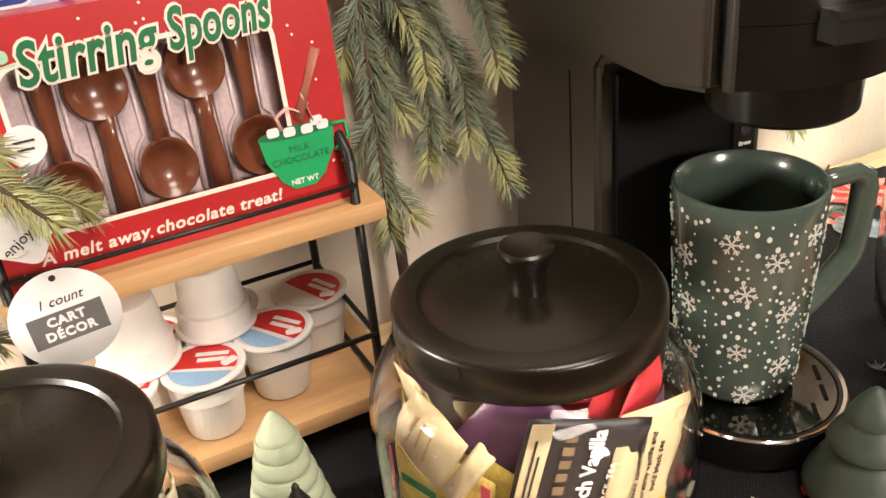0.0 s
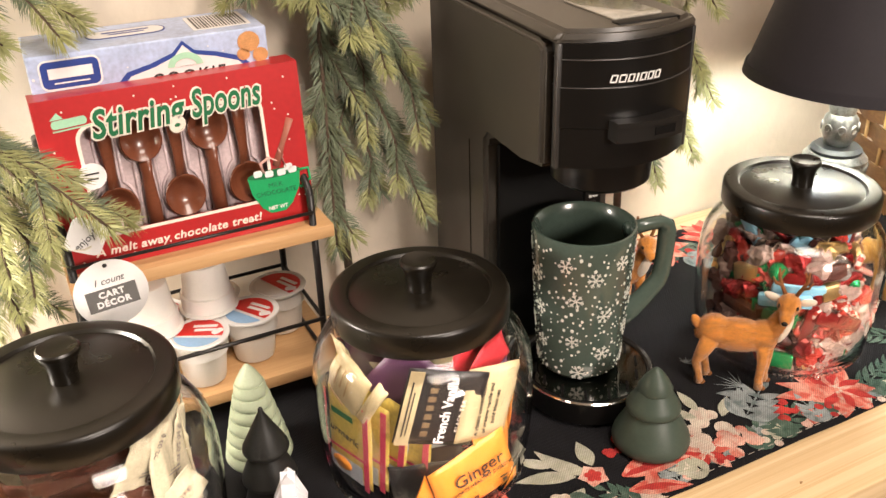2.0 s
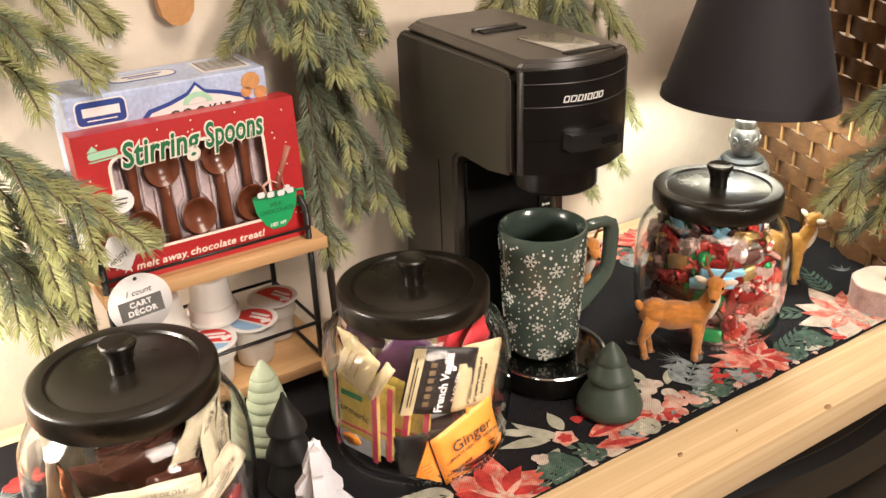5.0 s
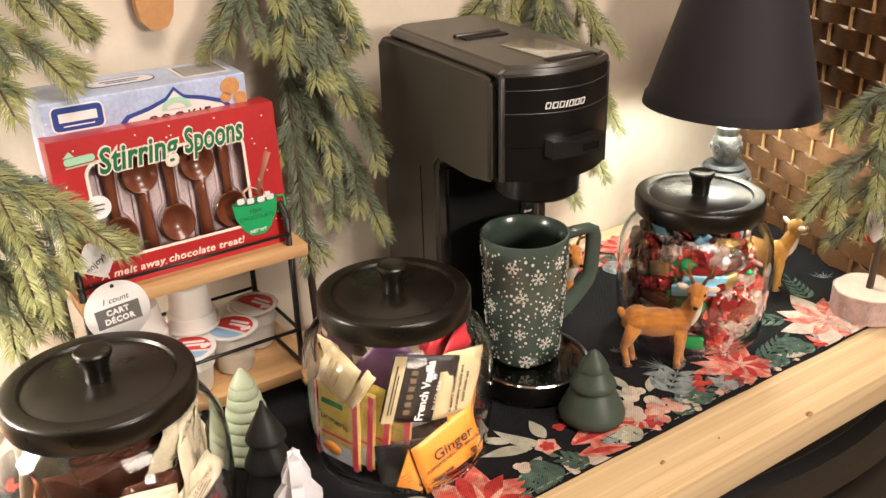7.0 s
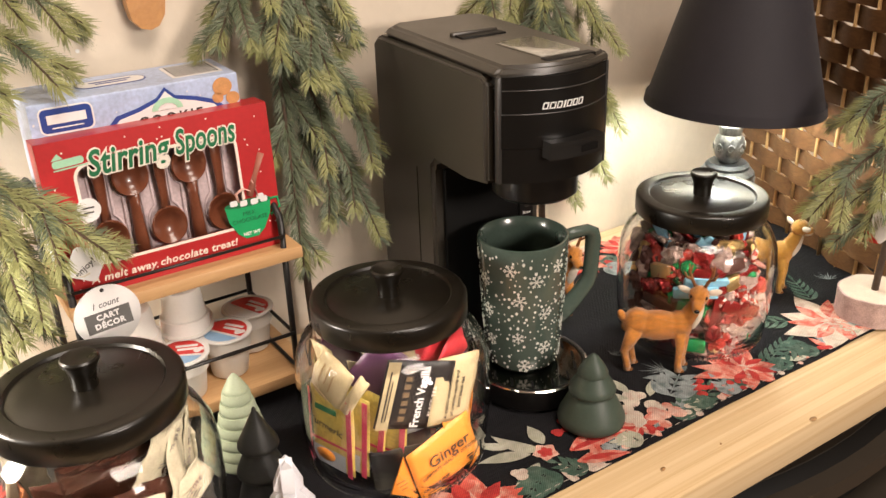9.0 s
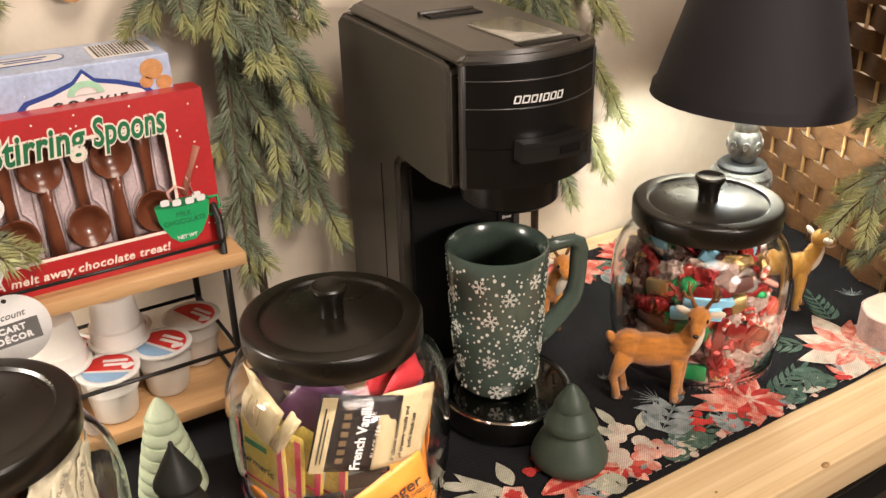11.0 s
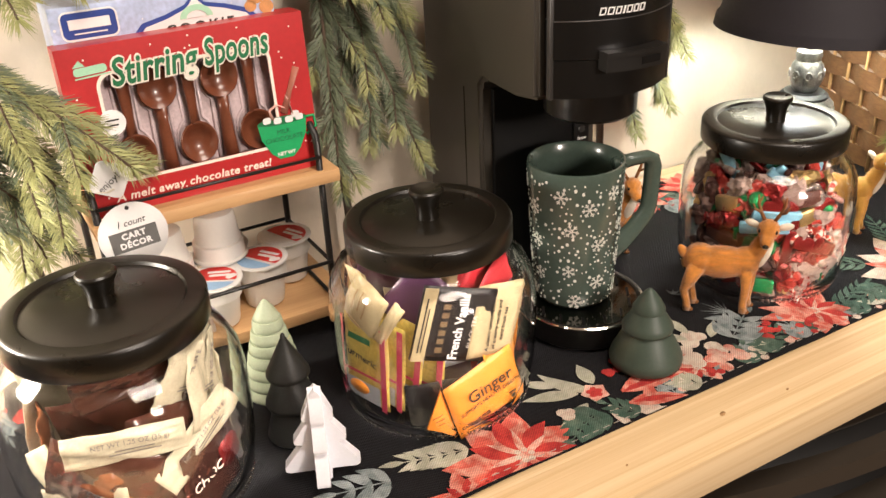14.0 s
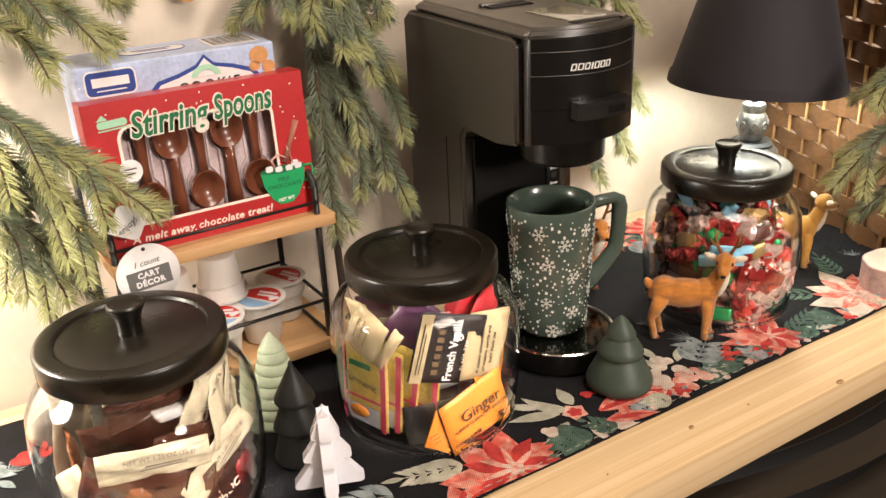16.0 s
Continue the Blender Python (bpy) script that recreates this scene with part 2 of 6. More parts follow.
TWIG = mat("brown_bark", (0.075, 0.048, 0.030), 0.8, vary=0.3, scale=200, bump=0.6)
BARKTRUNK = mat("dark_stem", (0.085, 0.060, 0.045), 0.7, vary=0.3, scale=120, bump=0.5)
SLICE = mat("sawn_birch", (0.66, 0.55, 0.44), 0.65, vary=0.10, scale=70, bump=0.2)
BIRCHBARK = mat("pinkish_birch_bark", (0.50, 0.36, 0.33), 0.75, vary=0.35, scale=90, bump=0.8, bump_scale=300)
SHADEM = mat("black_fabric_shade", (0.011, 0.0085, 0.0125), 0.7, vary=0.15, scale=40, bump=0.4, bump_scale=1800, sheen=0.08)
SHADEIN = mat("pale_shade_lining", (0.82, 0.76, 0.64), 0.7, vary=0.05)
LAMPMETAL = mat("antiqued_silver_resin", (0.24, 0.25, 0.25), 0.28, 0.7, vary=0.75, scale=110, bump=0.3, bump_scale=500)
LAMPDARK = mat("dark_patina", (0.05, 0.055, 0.06), 0.4, 0.4, vary=0.3)
WICKER = wood("brown_woven_slat", (0.175, 0.085, 0.034), (0.080, 0.035, 0.013), (6, 60, 160), 0.45, 6)
STICK = mat("pale_willow_stick", (0.68, 0.44, 0.20), 0.6, vary=0.12, scale=90)
BINBLACK = mat("black_bin_plastic", (0.005, 0.0045, 0.004), 0.5, vary=0.15, spec=0.25)
BINGREY = mat("grey_bin_rim", (0.034, 0.027, 0.020), 0.45, vary=0.08)
BASKETM = mat("dark_woven_strip", (0.022, 0.019, 0.017), 0.6, vary=0.4, scale=150, bump=0.5)
STITCH = mat("pale_stitch", (0.32, 0.29, 0.25), 0.7, vary=0.1)
CREAMPK = mat("cream_paper_packet", (0.47, 0.385, 0.225), 0.42, vary=0.10, scale=50, bump=0.5, bump_scale=90)
WHITEPK = mat("ivory_foil_packet", (0.41, 0.37, 0.265), 0.26, vary=0.14, scale=60, bump=1.0, bump_scale=110)
BLACKPK = mat("black_paper_packet", (0.022, 0.019, 0.019), 0.4, vary=0.1, bump=0.3, bump_scale=90)
YELLOWPK = mat("yellow_paper_packet", (0.58, 0.44, 0.10), 0.42, vary=0.32, scale=45, bump=0.3, bump_scale=90)
PINKPK = mat("raspberry_paper", (0.56, 0.055, 0.11), 0.42, vary=0.1)
ORANGEPK = mat("orange_paper_packet", (0.72, 0.255, 0.032), 0.42, vary=0.08, scale=40, bump=0.4, bump_scale=90)
PURPLEPK = mat("purple_paper_packet", (0.085, 0.032, 0.075), 0.42, vary=0.12, bump=0.3, bump_scale=90)
REDPK = mat("red_paper_packet", (0.48, 0.03, 0.04), 0.4, vary=0.12, bump=0.4, bump_scale=90)
GREYPK = mat("grey_blue_paper", (0.42, 0.44, 0.47), 0.5, vary=0.1)
BROWNPK = mat("cocoa_foil_packet", (0.052, 0.018, 0.012), 0.16, vary=0.25, scale=40, coat=0.6, bump=1.0, bump_scale=130)
RUSTPK = mat("rust_foil_packet", (0.17, 0.055, 0.022), 0.24, vary=0.2, scale=40, bump=0.6, bump_scale=60)
FOILGOLD = mat("gold_foil", (0.62, 0.45, 0.20), 0.28, 0.9, vary=0.25, scale=120, bump=0.9, bump_scale=260)
FOILRED = mat("red_foil", (0.23, 0.016, 0.016), 0.25, 0.55, vary=0.2, scale=120, bump=0.9, bump_scale=260)
FOILGREEN = mat("green_foil", (0.015, 0.25, 0.075), 0.25, 0.55, vary=0.2, scale=120, bump=0.9, bump_scale=260)
FOILSILVER = mat("silver_foil", (0.32, 0.29, 0.27), 0.25, 0.85, vary=0.2, scale=120, bump=0.9, bump_scale=260)
FOILBLUE = mat("blue_candy_wrapper", (0.20, 0.42, 0.54), 0.3, 0.15, vary=0.15, scale=90, bump=0.5, bump_scale=200)
FOILBROWN = mat("brown_candy_wrapper", (0.07, 0.028, 0.022), 0.25, 0.2, vary=0.2, scale=90, bump=0.7, bump_scale=200)
MINTRED = mat("peppermint_red", (0.30, 0.032, 0.022), 0.25, vary=0.05)
MINTWHITE = mat("peppermint_white", (0.50, 0.37, 0.31), 0.25, vary=0.15)
CLEARWRAP = mat("crinkled_wrapper", (0.30, 0.215, 0.185), 0.18, 0.2, vary=0.3, scale=120, bump=1.0, bump_scale=220)
PADDLE = wood("honey_paddle", (0.52, 0.26, 0.09), (0.40, 0.18, 0.06), (60, 60, 6), 0.4, 6)


# ---- building helpers ----
def finish(bm, smooth=None):
    me = bpy.data.meshes.new("mesh")
    if smooth is not None:
        for f in bm.faces:
            f.smooth = True
        for e in bm.edges:
            if len(e.link_faces) == 2 and e.calc_face_angle(0) > radians(smooth):
                e.smooth = False
    bm.normal_update()
    bm.to_mesh(me)
    bm.free()
    return me


def part(name, bm, material, parent=None, label="", smooth=35, m=None):
    """Links a bmesh as one mesh object, under a thing or a part."""
    me = bm if isinstance(bm, bpy.types.Mesh) else finish(bm, smooth)
    if material and not me.materials:
        me.materials.append(material)
    ob = new(name, me)
    if parent:
        ob.parent = parent
    if m is not None:
        ob.matrix_basis = m
    if label:
        ob["label"] = label
    return ob


def thing(name, m, label, category, group="", kind=""):
    ob = new(name)
    ob.empty_display_size = 0.02
    ob.matrix_basis = m
    return tagged(ob, label, category, group, kind)


def box(size, at=(0, 0, 0), bevel=0.0, turn=None, bm=None, seg=2):
    b2 = bmesh.new()
    bmesh.ops.create_cube(b2, size=1)
    bmesh.ops.scale(b2, vec=size, verts=b2.verts)
    if bevel > 0:
        bmesh.ops.bevel(b2, geom=b2.edges[:], offset=bevel, segments=seg, affect="EDGES", profile=0.5)
    if turn is not None:
        bmesh.ops.transform(b2, matrix=turn, verts=b2.verts)
    bmesh.ops.translate(b2, vec=at, verts=b2.verts)
    if bm is None:
        return b2
    return join(bm, b2)


def join(bm, other):
    me = bpy.data.meshes.new("tmp")
    other.to_mesh(me)
    other.free()
    bm.from_mesh(me)
    bpy.data.meshes.remove(me)
    return bm


def lathe(profile, seg=48, close=False):
    """Turns (radius, height) pairs round the z axis."""
    bm = bmesh.new()
    rings = []
    for r, z in profile:
        if r < 1e-6:
            rings.append([bm.verts.new((0, 0, z))])
        else:
            rings.append([bm.verts.new((r * math.cos(2 * math.pi * k / seg), r * math.sin(2 * math.pi * k / seg), z)) for k in range(seg)])
    pairs = list(zip(rings, rings[1:]))
    if close:
        pairs.append((rings[-1], rings[0]))
    for a, b in pairs:
        for k in range(seg):
            j = (k + 1) % seg
            if len(a) == 1 and len(b) > 1:
                bm.faces.new((a[0], b[j], b[k]))
            elif len(b) == 1 and len(a) > 1:
                bm.faces.new((a[k], a[j], b[0]))
            elif len(a) > 1:
                bm.faces.new((a[k], a[j], b[j], b[k]))
    bmesh.ops.recalc_face_normals(bm, faces=bm.faces)
    return bm


def tube(points, radius, seg=8, bm=None, ends=True, flat=1.0):
    """A round rod along points; radius may be a list."""
    b = bm or bmesh.new()
    pts = [Vector(p) for p in points]
    rad = radius if isinstance(radius, (list, tuple)) else [radius] * len(pts)
    rings = []
    side = None
    for i, p in enumerate(pts):
        d = (pts[min(i + 1, len(pts) - 1)] - pts[max(i - 1, 0)]).normalized()
        if side is None:
            side = d.orthogonal().normalized()
        side = (side - d * side.dot(d)).normalized()
        up = d.cross(side)
        rings.append([b.verts.new(p + rad[i] * (math.cos(2 * math.pi * k / seg) * side + flat * math.sin(2 * math.pi * k / seg) * up)) for k in range(seg)])
    for a, c in zip(rings, rings[1:]):
        for k in range(seg):
            b.faces.new((a[k], a[(k + 1) % seg], c[(k + 1) % seg], c[k]))
    if ends:
        b.faces.new(rings[0][::-1])
        b.faces.new(rings[-1])
    return b


def plate(outline, depth, at=0.0, bm=None):
    """A flat shape in x and y, given its outline, standing depth high from at."""
    b = bm or bmesh.new()
    lo = [b.verts.new((x, y, at)) for x, y in outline]
    hi = [b.verts.new((x, y, at + depth)) for x, y in outline]
    n = len(lo)
    b.faces.new(hi)
    b.faces.new(lo[::-1])
    for k in range(n):
        j = (k + 1) % n
        b.faces.new((lo[k], lo[j], hi[j], hi[k]))
    return b


def rounded(w, h, r, seg=5, cx=0.0, cy=0.0):
    pts = []
    for sx, sy, a0 in ((1, 1, 0), (-1, 1, 90), (-1, -1, 180), (1, -1, 270)):
        for k in range(seg + 1):
            a = radians(a0 + 90 * k / seg)
            pts.append((cx + sx * (w / 2 - r) + r * math.cos(a), cy + sy * (h / 2 - r) + r * math.sin(a)))
    return pts


def disc(r, seg=24, cx=0.0, cy=0.0, ry=None):
    return [(cx + r * math.cos(2 * math.pi * k / seg), cy + (ry or r) * math.sin(2 * math.pi * k / seg)) for k in range(seg)]


def lettering(text, size, material, parent, m, name="lettering", depth=0.0002, bold=0.0, shear=0.0, space=1.0, align="CENTER", width=0.0):
    """Words in the built-in font as a thin mesh in the xy plane of m."""
    cu = bpy.data.curves.new("words", "FONT")
    cu.body, cu.size, cu.align_x, cu.align_y = text, size, align, "CENTER"
    cu.extrude, cu.offset, cu.shear, cu.space_character = depth, bold, shear, space
    cu.resolution_u = 3
    tmp = bpy.data.objects.new("words", cu)
    me = bpy.data.meshes.new_from_object(tmp)
    bpy.data.objects.remove(tmp)
    me.materials.clear()
    if width > 0:
        xs = [v.co.x for v in me.vertices]
        me.transform(Matrix.Diagonal((width / (max(xs) - min(xs)), 1, 1, 1)))
    return part(name, me, material, parent, m=m)


def letters(text, size, material, parent, m, name, depth, bold, shear, space, width):
    """A title whose letters are pieces of their own, spread over width."""
    def shape(words):
        cu = bpy.data.curves.new("words", "FONT")
        cu.body, cu.size, cu.align_x, cu.align_y = words, size, "LEFT", "CENTER"
        cu.extrude, cu.offset, cu.shear, cu.space_character, cu.resolution_u = depth, bold, shear, space, 3
        tmp = bpy.data.objects.new("words", cu)
        me = bpy.data.meshes.new_from_object(tmp)
        bpy.data.objects.remove(tmp)
        me.materials.clear()
        return me
    ends = lambda me: (min(v.co.x for v in me.vertices), max(v.co.x for v in me.vertices))
    a0, a1 = ends(shape(text))
    for k, ch in enumerate(text):
        if ch == " ":
            continue
        me = shape(ch)
        push = ends(shape(text[:k + 1]))[1] - ends(me)[1]
        me.transform(Matrix.Diagonal((width / (a1 - a0), 1, 1, 1)) @ Matrix.Translation((push - (a0 + a1) / 2, 0, 0.000015 * (k % 2))))
        part(name, me, material, parent, m=m)


def bars(sizes, material, parent, m, name="printed_bar", depth=0.0002):
    """Unreadable print as plain bars: (x, y, width, height) in the plane of m."""
    for x, y, w, h in sizes:
        bm = plate([(x - w / 2, y - h / 2), (x + w / 2, y - h / 2), (x + w / 2, y + h / 2), (x - w / 2, y + h / 2)], depth)
        part(name, bm, material, parent, smooth=None, m=m)


UP = Matrix.Rotation(radians(90), 4, "X")  # a sheet in x and y stood upright, facing -y

# ---- room ----
WALL_Y = 0.600


def slab(name, size, at, material, label, category):
    ob = part(name, box(size, (0, 0, 0)), material, smooth=None)
    ob.location = at
    return tagged(ob, label, category, kind="structure")


slab("wall_north", (4.4, 0.12, 2.7), (0.3, WALL_Y + 0.06, 0.45), WALL, "cream painted wall with fine orange-peel texture", "wall")
slab("wall_south", (4.4, 0.12, 2.7), (0.3, -3.06, 0.45), ROOM, "plain painted room wall", "wall")
slab("wall_west", (0.12, 3.78, 2.7), (-1.96, -1.2, 0.45), ROOM, "plain painted room wall", "wall")
slab("wall_east", (0.12, 3.78, 2.7), (2.56, -1.2, 0.45), ROOM, "plain painted room wall", "wall")
slab("floor", (4.64, 3.9, 0.1), (0.3, -1.2, -0.95), FLOORM, "dark wooden floor", "floor")
slab("ceiling", (4.64, 3.9, 0.1), (0.3, -1.2, 1.85), ROOM, "plain painted ceiling", "ceiling")

# ---- table of pine planks ----
table = thing("console_table", pose(0.25, 0, -0.0016), "pale pine console table with a square front edge", "table")
TOP_T = 0.037
for k, (y0, y1) in enumerate(((0.159, 0.300), (0.3005, 0.441), (0.4415, 0.590))):
    part("plank", box((1.75, y1 - y0, TOP_T), (0, (y0 + y1) / 2, -TOP_T / 2), 0.0022), PINE, table, "knotty pale pine plank" if k == 0 else "")
for x in (-0.80, 0.80):
    for y in (0.20, 0.55):
        part("leg", box((0.06, 0.06, 0.862), (x, y, -TOP_T - 0.431), 0.003), PINE, table)


def knot(x, y, r, turn=20):
    bm = plate(disc(r, 14, 0, 0, r * 0.6), 0.0004)
    part("knot", bm, KNOT, table, "small brown knot", m=pose(x - 0.25, y, 0.0001, 0, 0, turn))


knot(0.4535, 0.1915, 0.0032)
knot(0.616, 0.1612, 0.0045, 5)
knot(0.352, 0.186, 0.0012)
knot(0.520, 0.186, 0.0015)

# ---- dark bins under the table ----
cart = thing("storage_drawer_unit", pose(0, 0, -0.90), "black plastic drawer unit with a grey rim under the table", "drawer unit")


def bow(x0, x1, y_end, y_mid, back, n=16):
    """Plan of a bow-fronted drawer unit."""
    pts = [(x0 + (x1 - x0) * k / n, y_end + (y_mid - y_end) * math.sin(math.pi * k / n)) for k in range(n + 1)]
    return pts + [(x1, back), (x0, back)]


def edged(bm, off=0.004):
    es = [e for e in bm.edges if len(e.link_faces) == 2 and e.calc_face_angle(0) > radians(40)]
    bmesh.ops.bevel(bm, geom=es, offset=off, segments=2, affect="EDGES", clamp_overlap=True)
    return bm


part("rim", edged(plate(bow(0.400, 1.00, 0.205, 0.150, 0.52), 0.020, 0.790), 0.006), BINGREY, cart, "smooth grey plastic rim")
part("rim_groove", plate(bow(0.412, 0.988, 0.224, 0.169, 0.50), 0.0016, 0.8088), BINBLACK, cart)
part("rim_step", edged(plate(bow(0.424, 0.976, 0.240, 0.187, 0.49), 0.003, 0.8096), 0.001), BINGREY, cart)
part("body", plate(bow(0.415, 0.985, 0.225, 0.175, 0.51), 0.785, 0.0), BINBLACK, cart)
low = part("woven_drawer", edged(plate(bow(0.425, 0.975, 0.205, 0.145, 0.30), 0.16, 0.575), 0.008), BASKETM, cart, "dark woven drawer front with pale stitches")
part("drawer_lip", edged(plate(bow(0.422, 0.978, 0.202, 0.141, 0.26), 0.006, 0.738), 0.002), BINGREY, cart)
bm = bmesh.new()
for i in range(26):
    for j in range(5):
        u = (i + 0.5 * (j % 2) + 0.25) / 26.5
        y = 0.205 + (0.145 - 0.205) * math.sin(math.pi * u)
        box((0.008, 0.0012, 0.0012), (0.425 + 0.55 * u, y - 0.0004, 0.60 + 0.028 * j), 0, Matrix.Rotation(math.atan2(-0.06 * math.pi * math.cos(math.pi * u), 0.55), 4, "Z"), bm)
tagged(part("stitching", bm, STITCH, low, smooth=None), kind="stuff")

# ---- table runner ----
RUN_X0, RUN_X1, RUN_Y0, RUN_Y1 = -0.55, 0.985, 0.221, 0.560
runner = thing("table_runner", pose(0, 0, 0), "charcoal linen table runner printed with red poinsettias and sage leaves", "table runner")


def cloth_z(x, y):
    return 0.0007 * math.sin(x * 23 + y * 9) + 0.0005 * math.sin(x * 61 - y * 37)


bm = bmesh.new()
NX, NY = 150, 34
grid = [[bm.verts.new((RUN_X0 + (RUN_X1 - RUN_X0) * i / NX,
                       RUN_Y0 + (RUN_Y1 - RUN_Y0) * j / NY + (0.0004 * math.sin(i * 0.55) + 0.0005 * math.sin(i * 0.23)) * (1 if j in (0, NY) else 0),
                       0.0)) for j in range(NY + 1)] for i in range(NX + 1)]
for row in grid:
    for v in row:
        v.co.z = cloth_z(v.co.x, v.co.y)
for i in range(NX):
    for j in range(NY):
        bm.faces.new((grid[i][j], grid[i + 1][j], grid[i + 1][j + 1], grid[i][j + 1]))
ret = bmesh.ops.extrude_face_region(bm, geom=bm.faces[:])
bmesh.ops.translate(bm, vec=(0, 0, -0.0012), verts=[g for g in ret["geom"] if isinstance(g, bmesh.types.BMVert)])
bmesh.ops.recalc_face_normals(bm, faces=bm.faces)
part("linen_sheet", bm, LINEN, runner, smooth=60)
hem = bmesh.new()
for i in range(150):
    x = RUN_X0 + 0.005 + i * 0.0102
    tube([(x, RUN_Y0 + 0.0055, 0.0012 + cloth_z(x, 0.225)), (x + 0.006, RUN_Y0 + 0.0055, 0.0012 + cloth_z(x, 0.225))], 0.00035, 5, hem)
part("hem_stitching", hem, STITCH, runner)

LEVEL = [0]


def printed(outlines, z, step):
    """Flat shapes that follow the cloth, clipped to its edges."""
    bm = bmesh.new()
    for k, o in enumerate(outlines):
        o = [(x, max(y, RUN_Y0 + 0.0005)) for x, y in o]
        ys = [y for _, y in o]
        if max(ys) - min(ys) < 0.0015:
            continue
        cx, cy = sum(x for x, _ in o) / len(o), sum(y for _, y in o) / len(o)
        up = z + step * k
        c = bm.verts.new((cx, cy, up + cloth_z(cx, cy)))
        vs = [bm.verts.new((x, y, up + cloth_z(x, y))) for x, y in o]
        for a, b in zip(vs, vs[1:] + vs[:1]):
            if (a.co - b.co).length > 1e-5:
                bm.faces.new((c, a, b))
    return bm


def sheet(outlines, material, name, label="", joined=False):
    """Printed shapes on the cloth, each a piece of its own unless joined."""
    LEVEL[0] += 1
    z = 0.00105 + 0.00006 * (LEVEL[0] % 9)
    if joined:
        return part(name, printed(outlines, z, 0.0), material, runner, label, smooth=None)
    for k, o in enumerate(outlines):
        bm = printed([o], z + 0.000004 * k, 0.0)
        if bm.faces:
            part(name, bm, material, runner, label, smooth=None)


def leaf(x, y, length, width, turn, bend=0.0, seg=7, base=0.12):
    """Outline of a leaf or petal that starts at x, y."""
    a = radians(turn)
    left, right = [], []
    for k in range(seg + 1):
        t = k / seg
        w = width / 2 * math.sin(math.pi * t ** 0.8) + base * width / 2 * (1 - t) * (k == 0)
        b = bend * length * math.sin(math.pi * t)
        px, py = t * length, b
        left.append((px, py + w))
        right.append((px, py - w))
    pts = left + right[-2::-1]
    return [(x + px * math.cos(a) - py * math.sin(a), y + px * math.sin(a) + py * math.cos(a)) for px, py in pts]


def poinsettia(x, y, r, turn, inks=(P_ROSE, P_RED, P_PINK), n=7):
    rnd = random.Random(int(x * 1000))
    sheet([leaf(x, y, r * rnd.uniform(0.85, 1.1), r * 0.50, turn + 360 / n * k + rnd.uniform(-9, 9), 0.05) for k in range(n)], inks[0], "petal_print", "printed poinsettia petals")
    sheet([leaf(x + 0.1 * r * math.cos(radians(turn + 25 + 360 / n * k)), y + 0.1 * r * math.sin(radians(turn + 25 + 360 / n * k)), r * rnd.uniform(0.55, 0.75), r * 0.26, turn + 25 + 360 / n * k, 0.06) for k in range(n)], inks[1], "petal_print")
    sheet([leaf(x, y, r * 0.52, r * 0.10, turn + 14 + 360 / n * k) for k in range(n)], inks[2], "petal_vein_print")
    sheet([disc(r * 0.045, 8, x + r * 0.10 * math.cos(k * 1.05), y + r * 0.10 * math.sin(k * 1.05)) for k in range(6)], P_WHITE, "flower_centre", joined=True)["kind"] = "stuff"


def spray(x, y, turn, n, length, width, step, ink, fan=38, name="leaf_spray"):
    """A stem of paired leaves."""
    a = radians(turn)
    o = [leaf(x, y, step * n + length * 0.5, 0.0018, turn)]
    for k in range(n):
        px, py = x + math.cos(a) * step * k, y + math.sin(a) * step * k
        s = 1 - 0.4 * k / n
        o += [leaf(px, py, length * s, width * s, turn + fan, 0.08), leaf(px, py, length * s, width * s, turn - fan, -0.08)]
    o.append(leaf(x + math.cos(a) * step * n, y + math.sin(a) * step * n, length * 0.7, width * 0.7, turn))
    sheet(o, ink, name)


def berries(x, y, n, spread, r, ink, name="berry_print", seed=1):
    rnd = random.Random(seed)
    sheet([disc(r * rnd.uniform(0.8, 1.2), 12, x + rnd.uniform(-spread, spread), y + rnd.uniform(-spread, spread)) for _ in range(n)], ink, name, joined=True)["kind"] = "stuff"


def blossom(x, y, r, turn=0):
    sheet([leaf(x, y, r, r * 0.95, turn + 72 * k, 0, 7, 0.5) for k in range(5)], P_PINK, "blossom")
    sheet([disc(r * 0.24, 10, x + r * 0.34 * math.cos(k * 1.25), y + r * 0.34 * math.sin(k * 1.25)) for k in range(5)] + [disc(r * 0.22, 10, x, y)], P_RED, "berry_print", joined=True)["kind"] = "stuff"


def snow_sprig(x, y, r, turn):
    o = []
    for k in range(9):
        o.append(leaf(x, y, r * (0.7 + 0.3 * (k % 2)), 0.0012, turn - 70 + 17 * k))
    sheet(o, P_BLUE, "snowy_sprig")


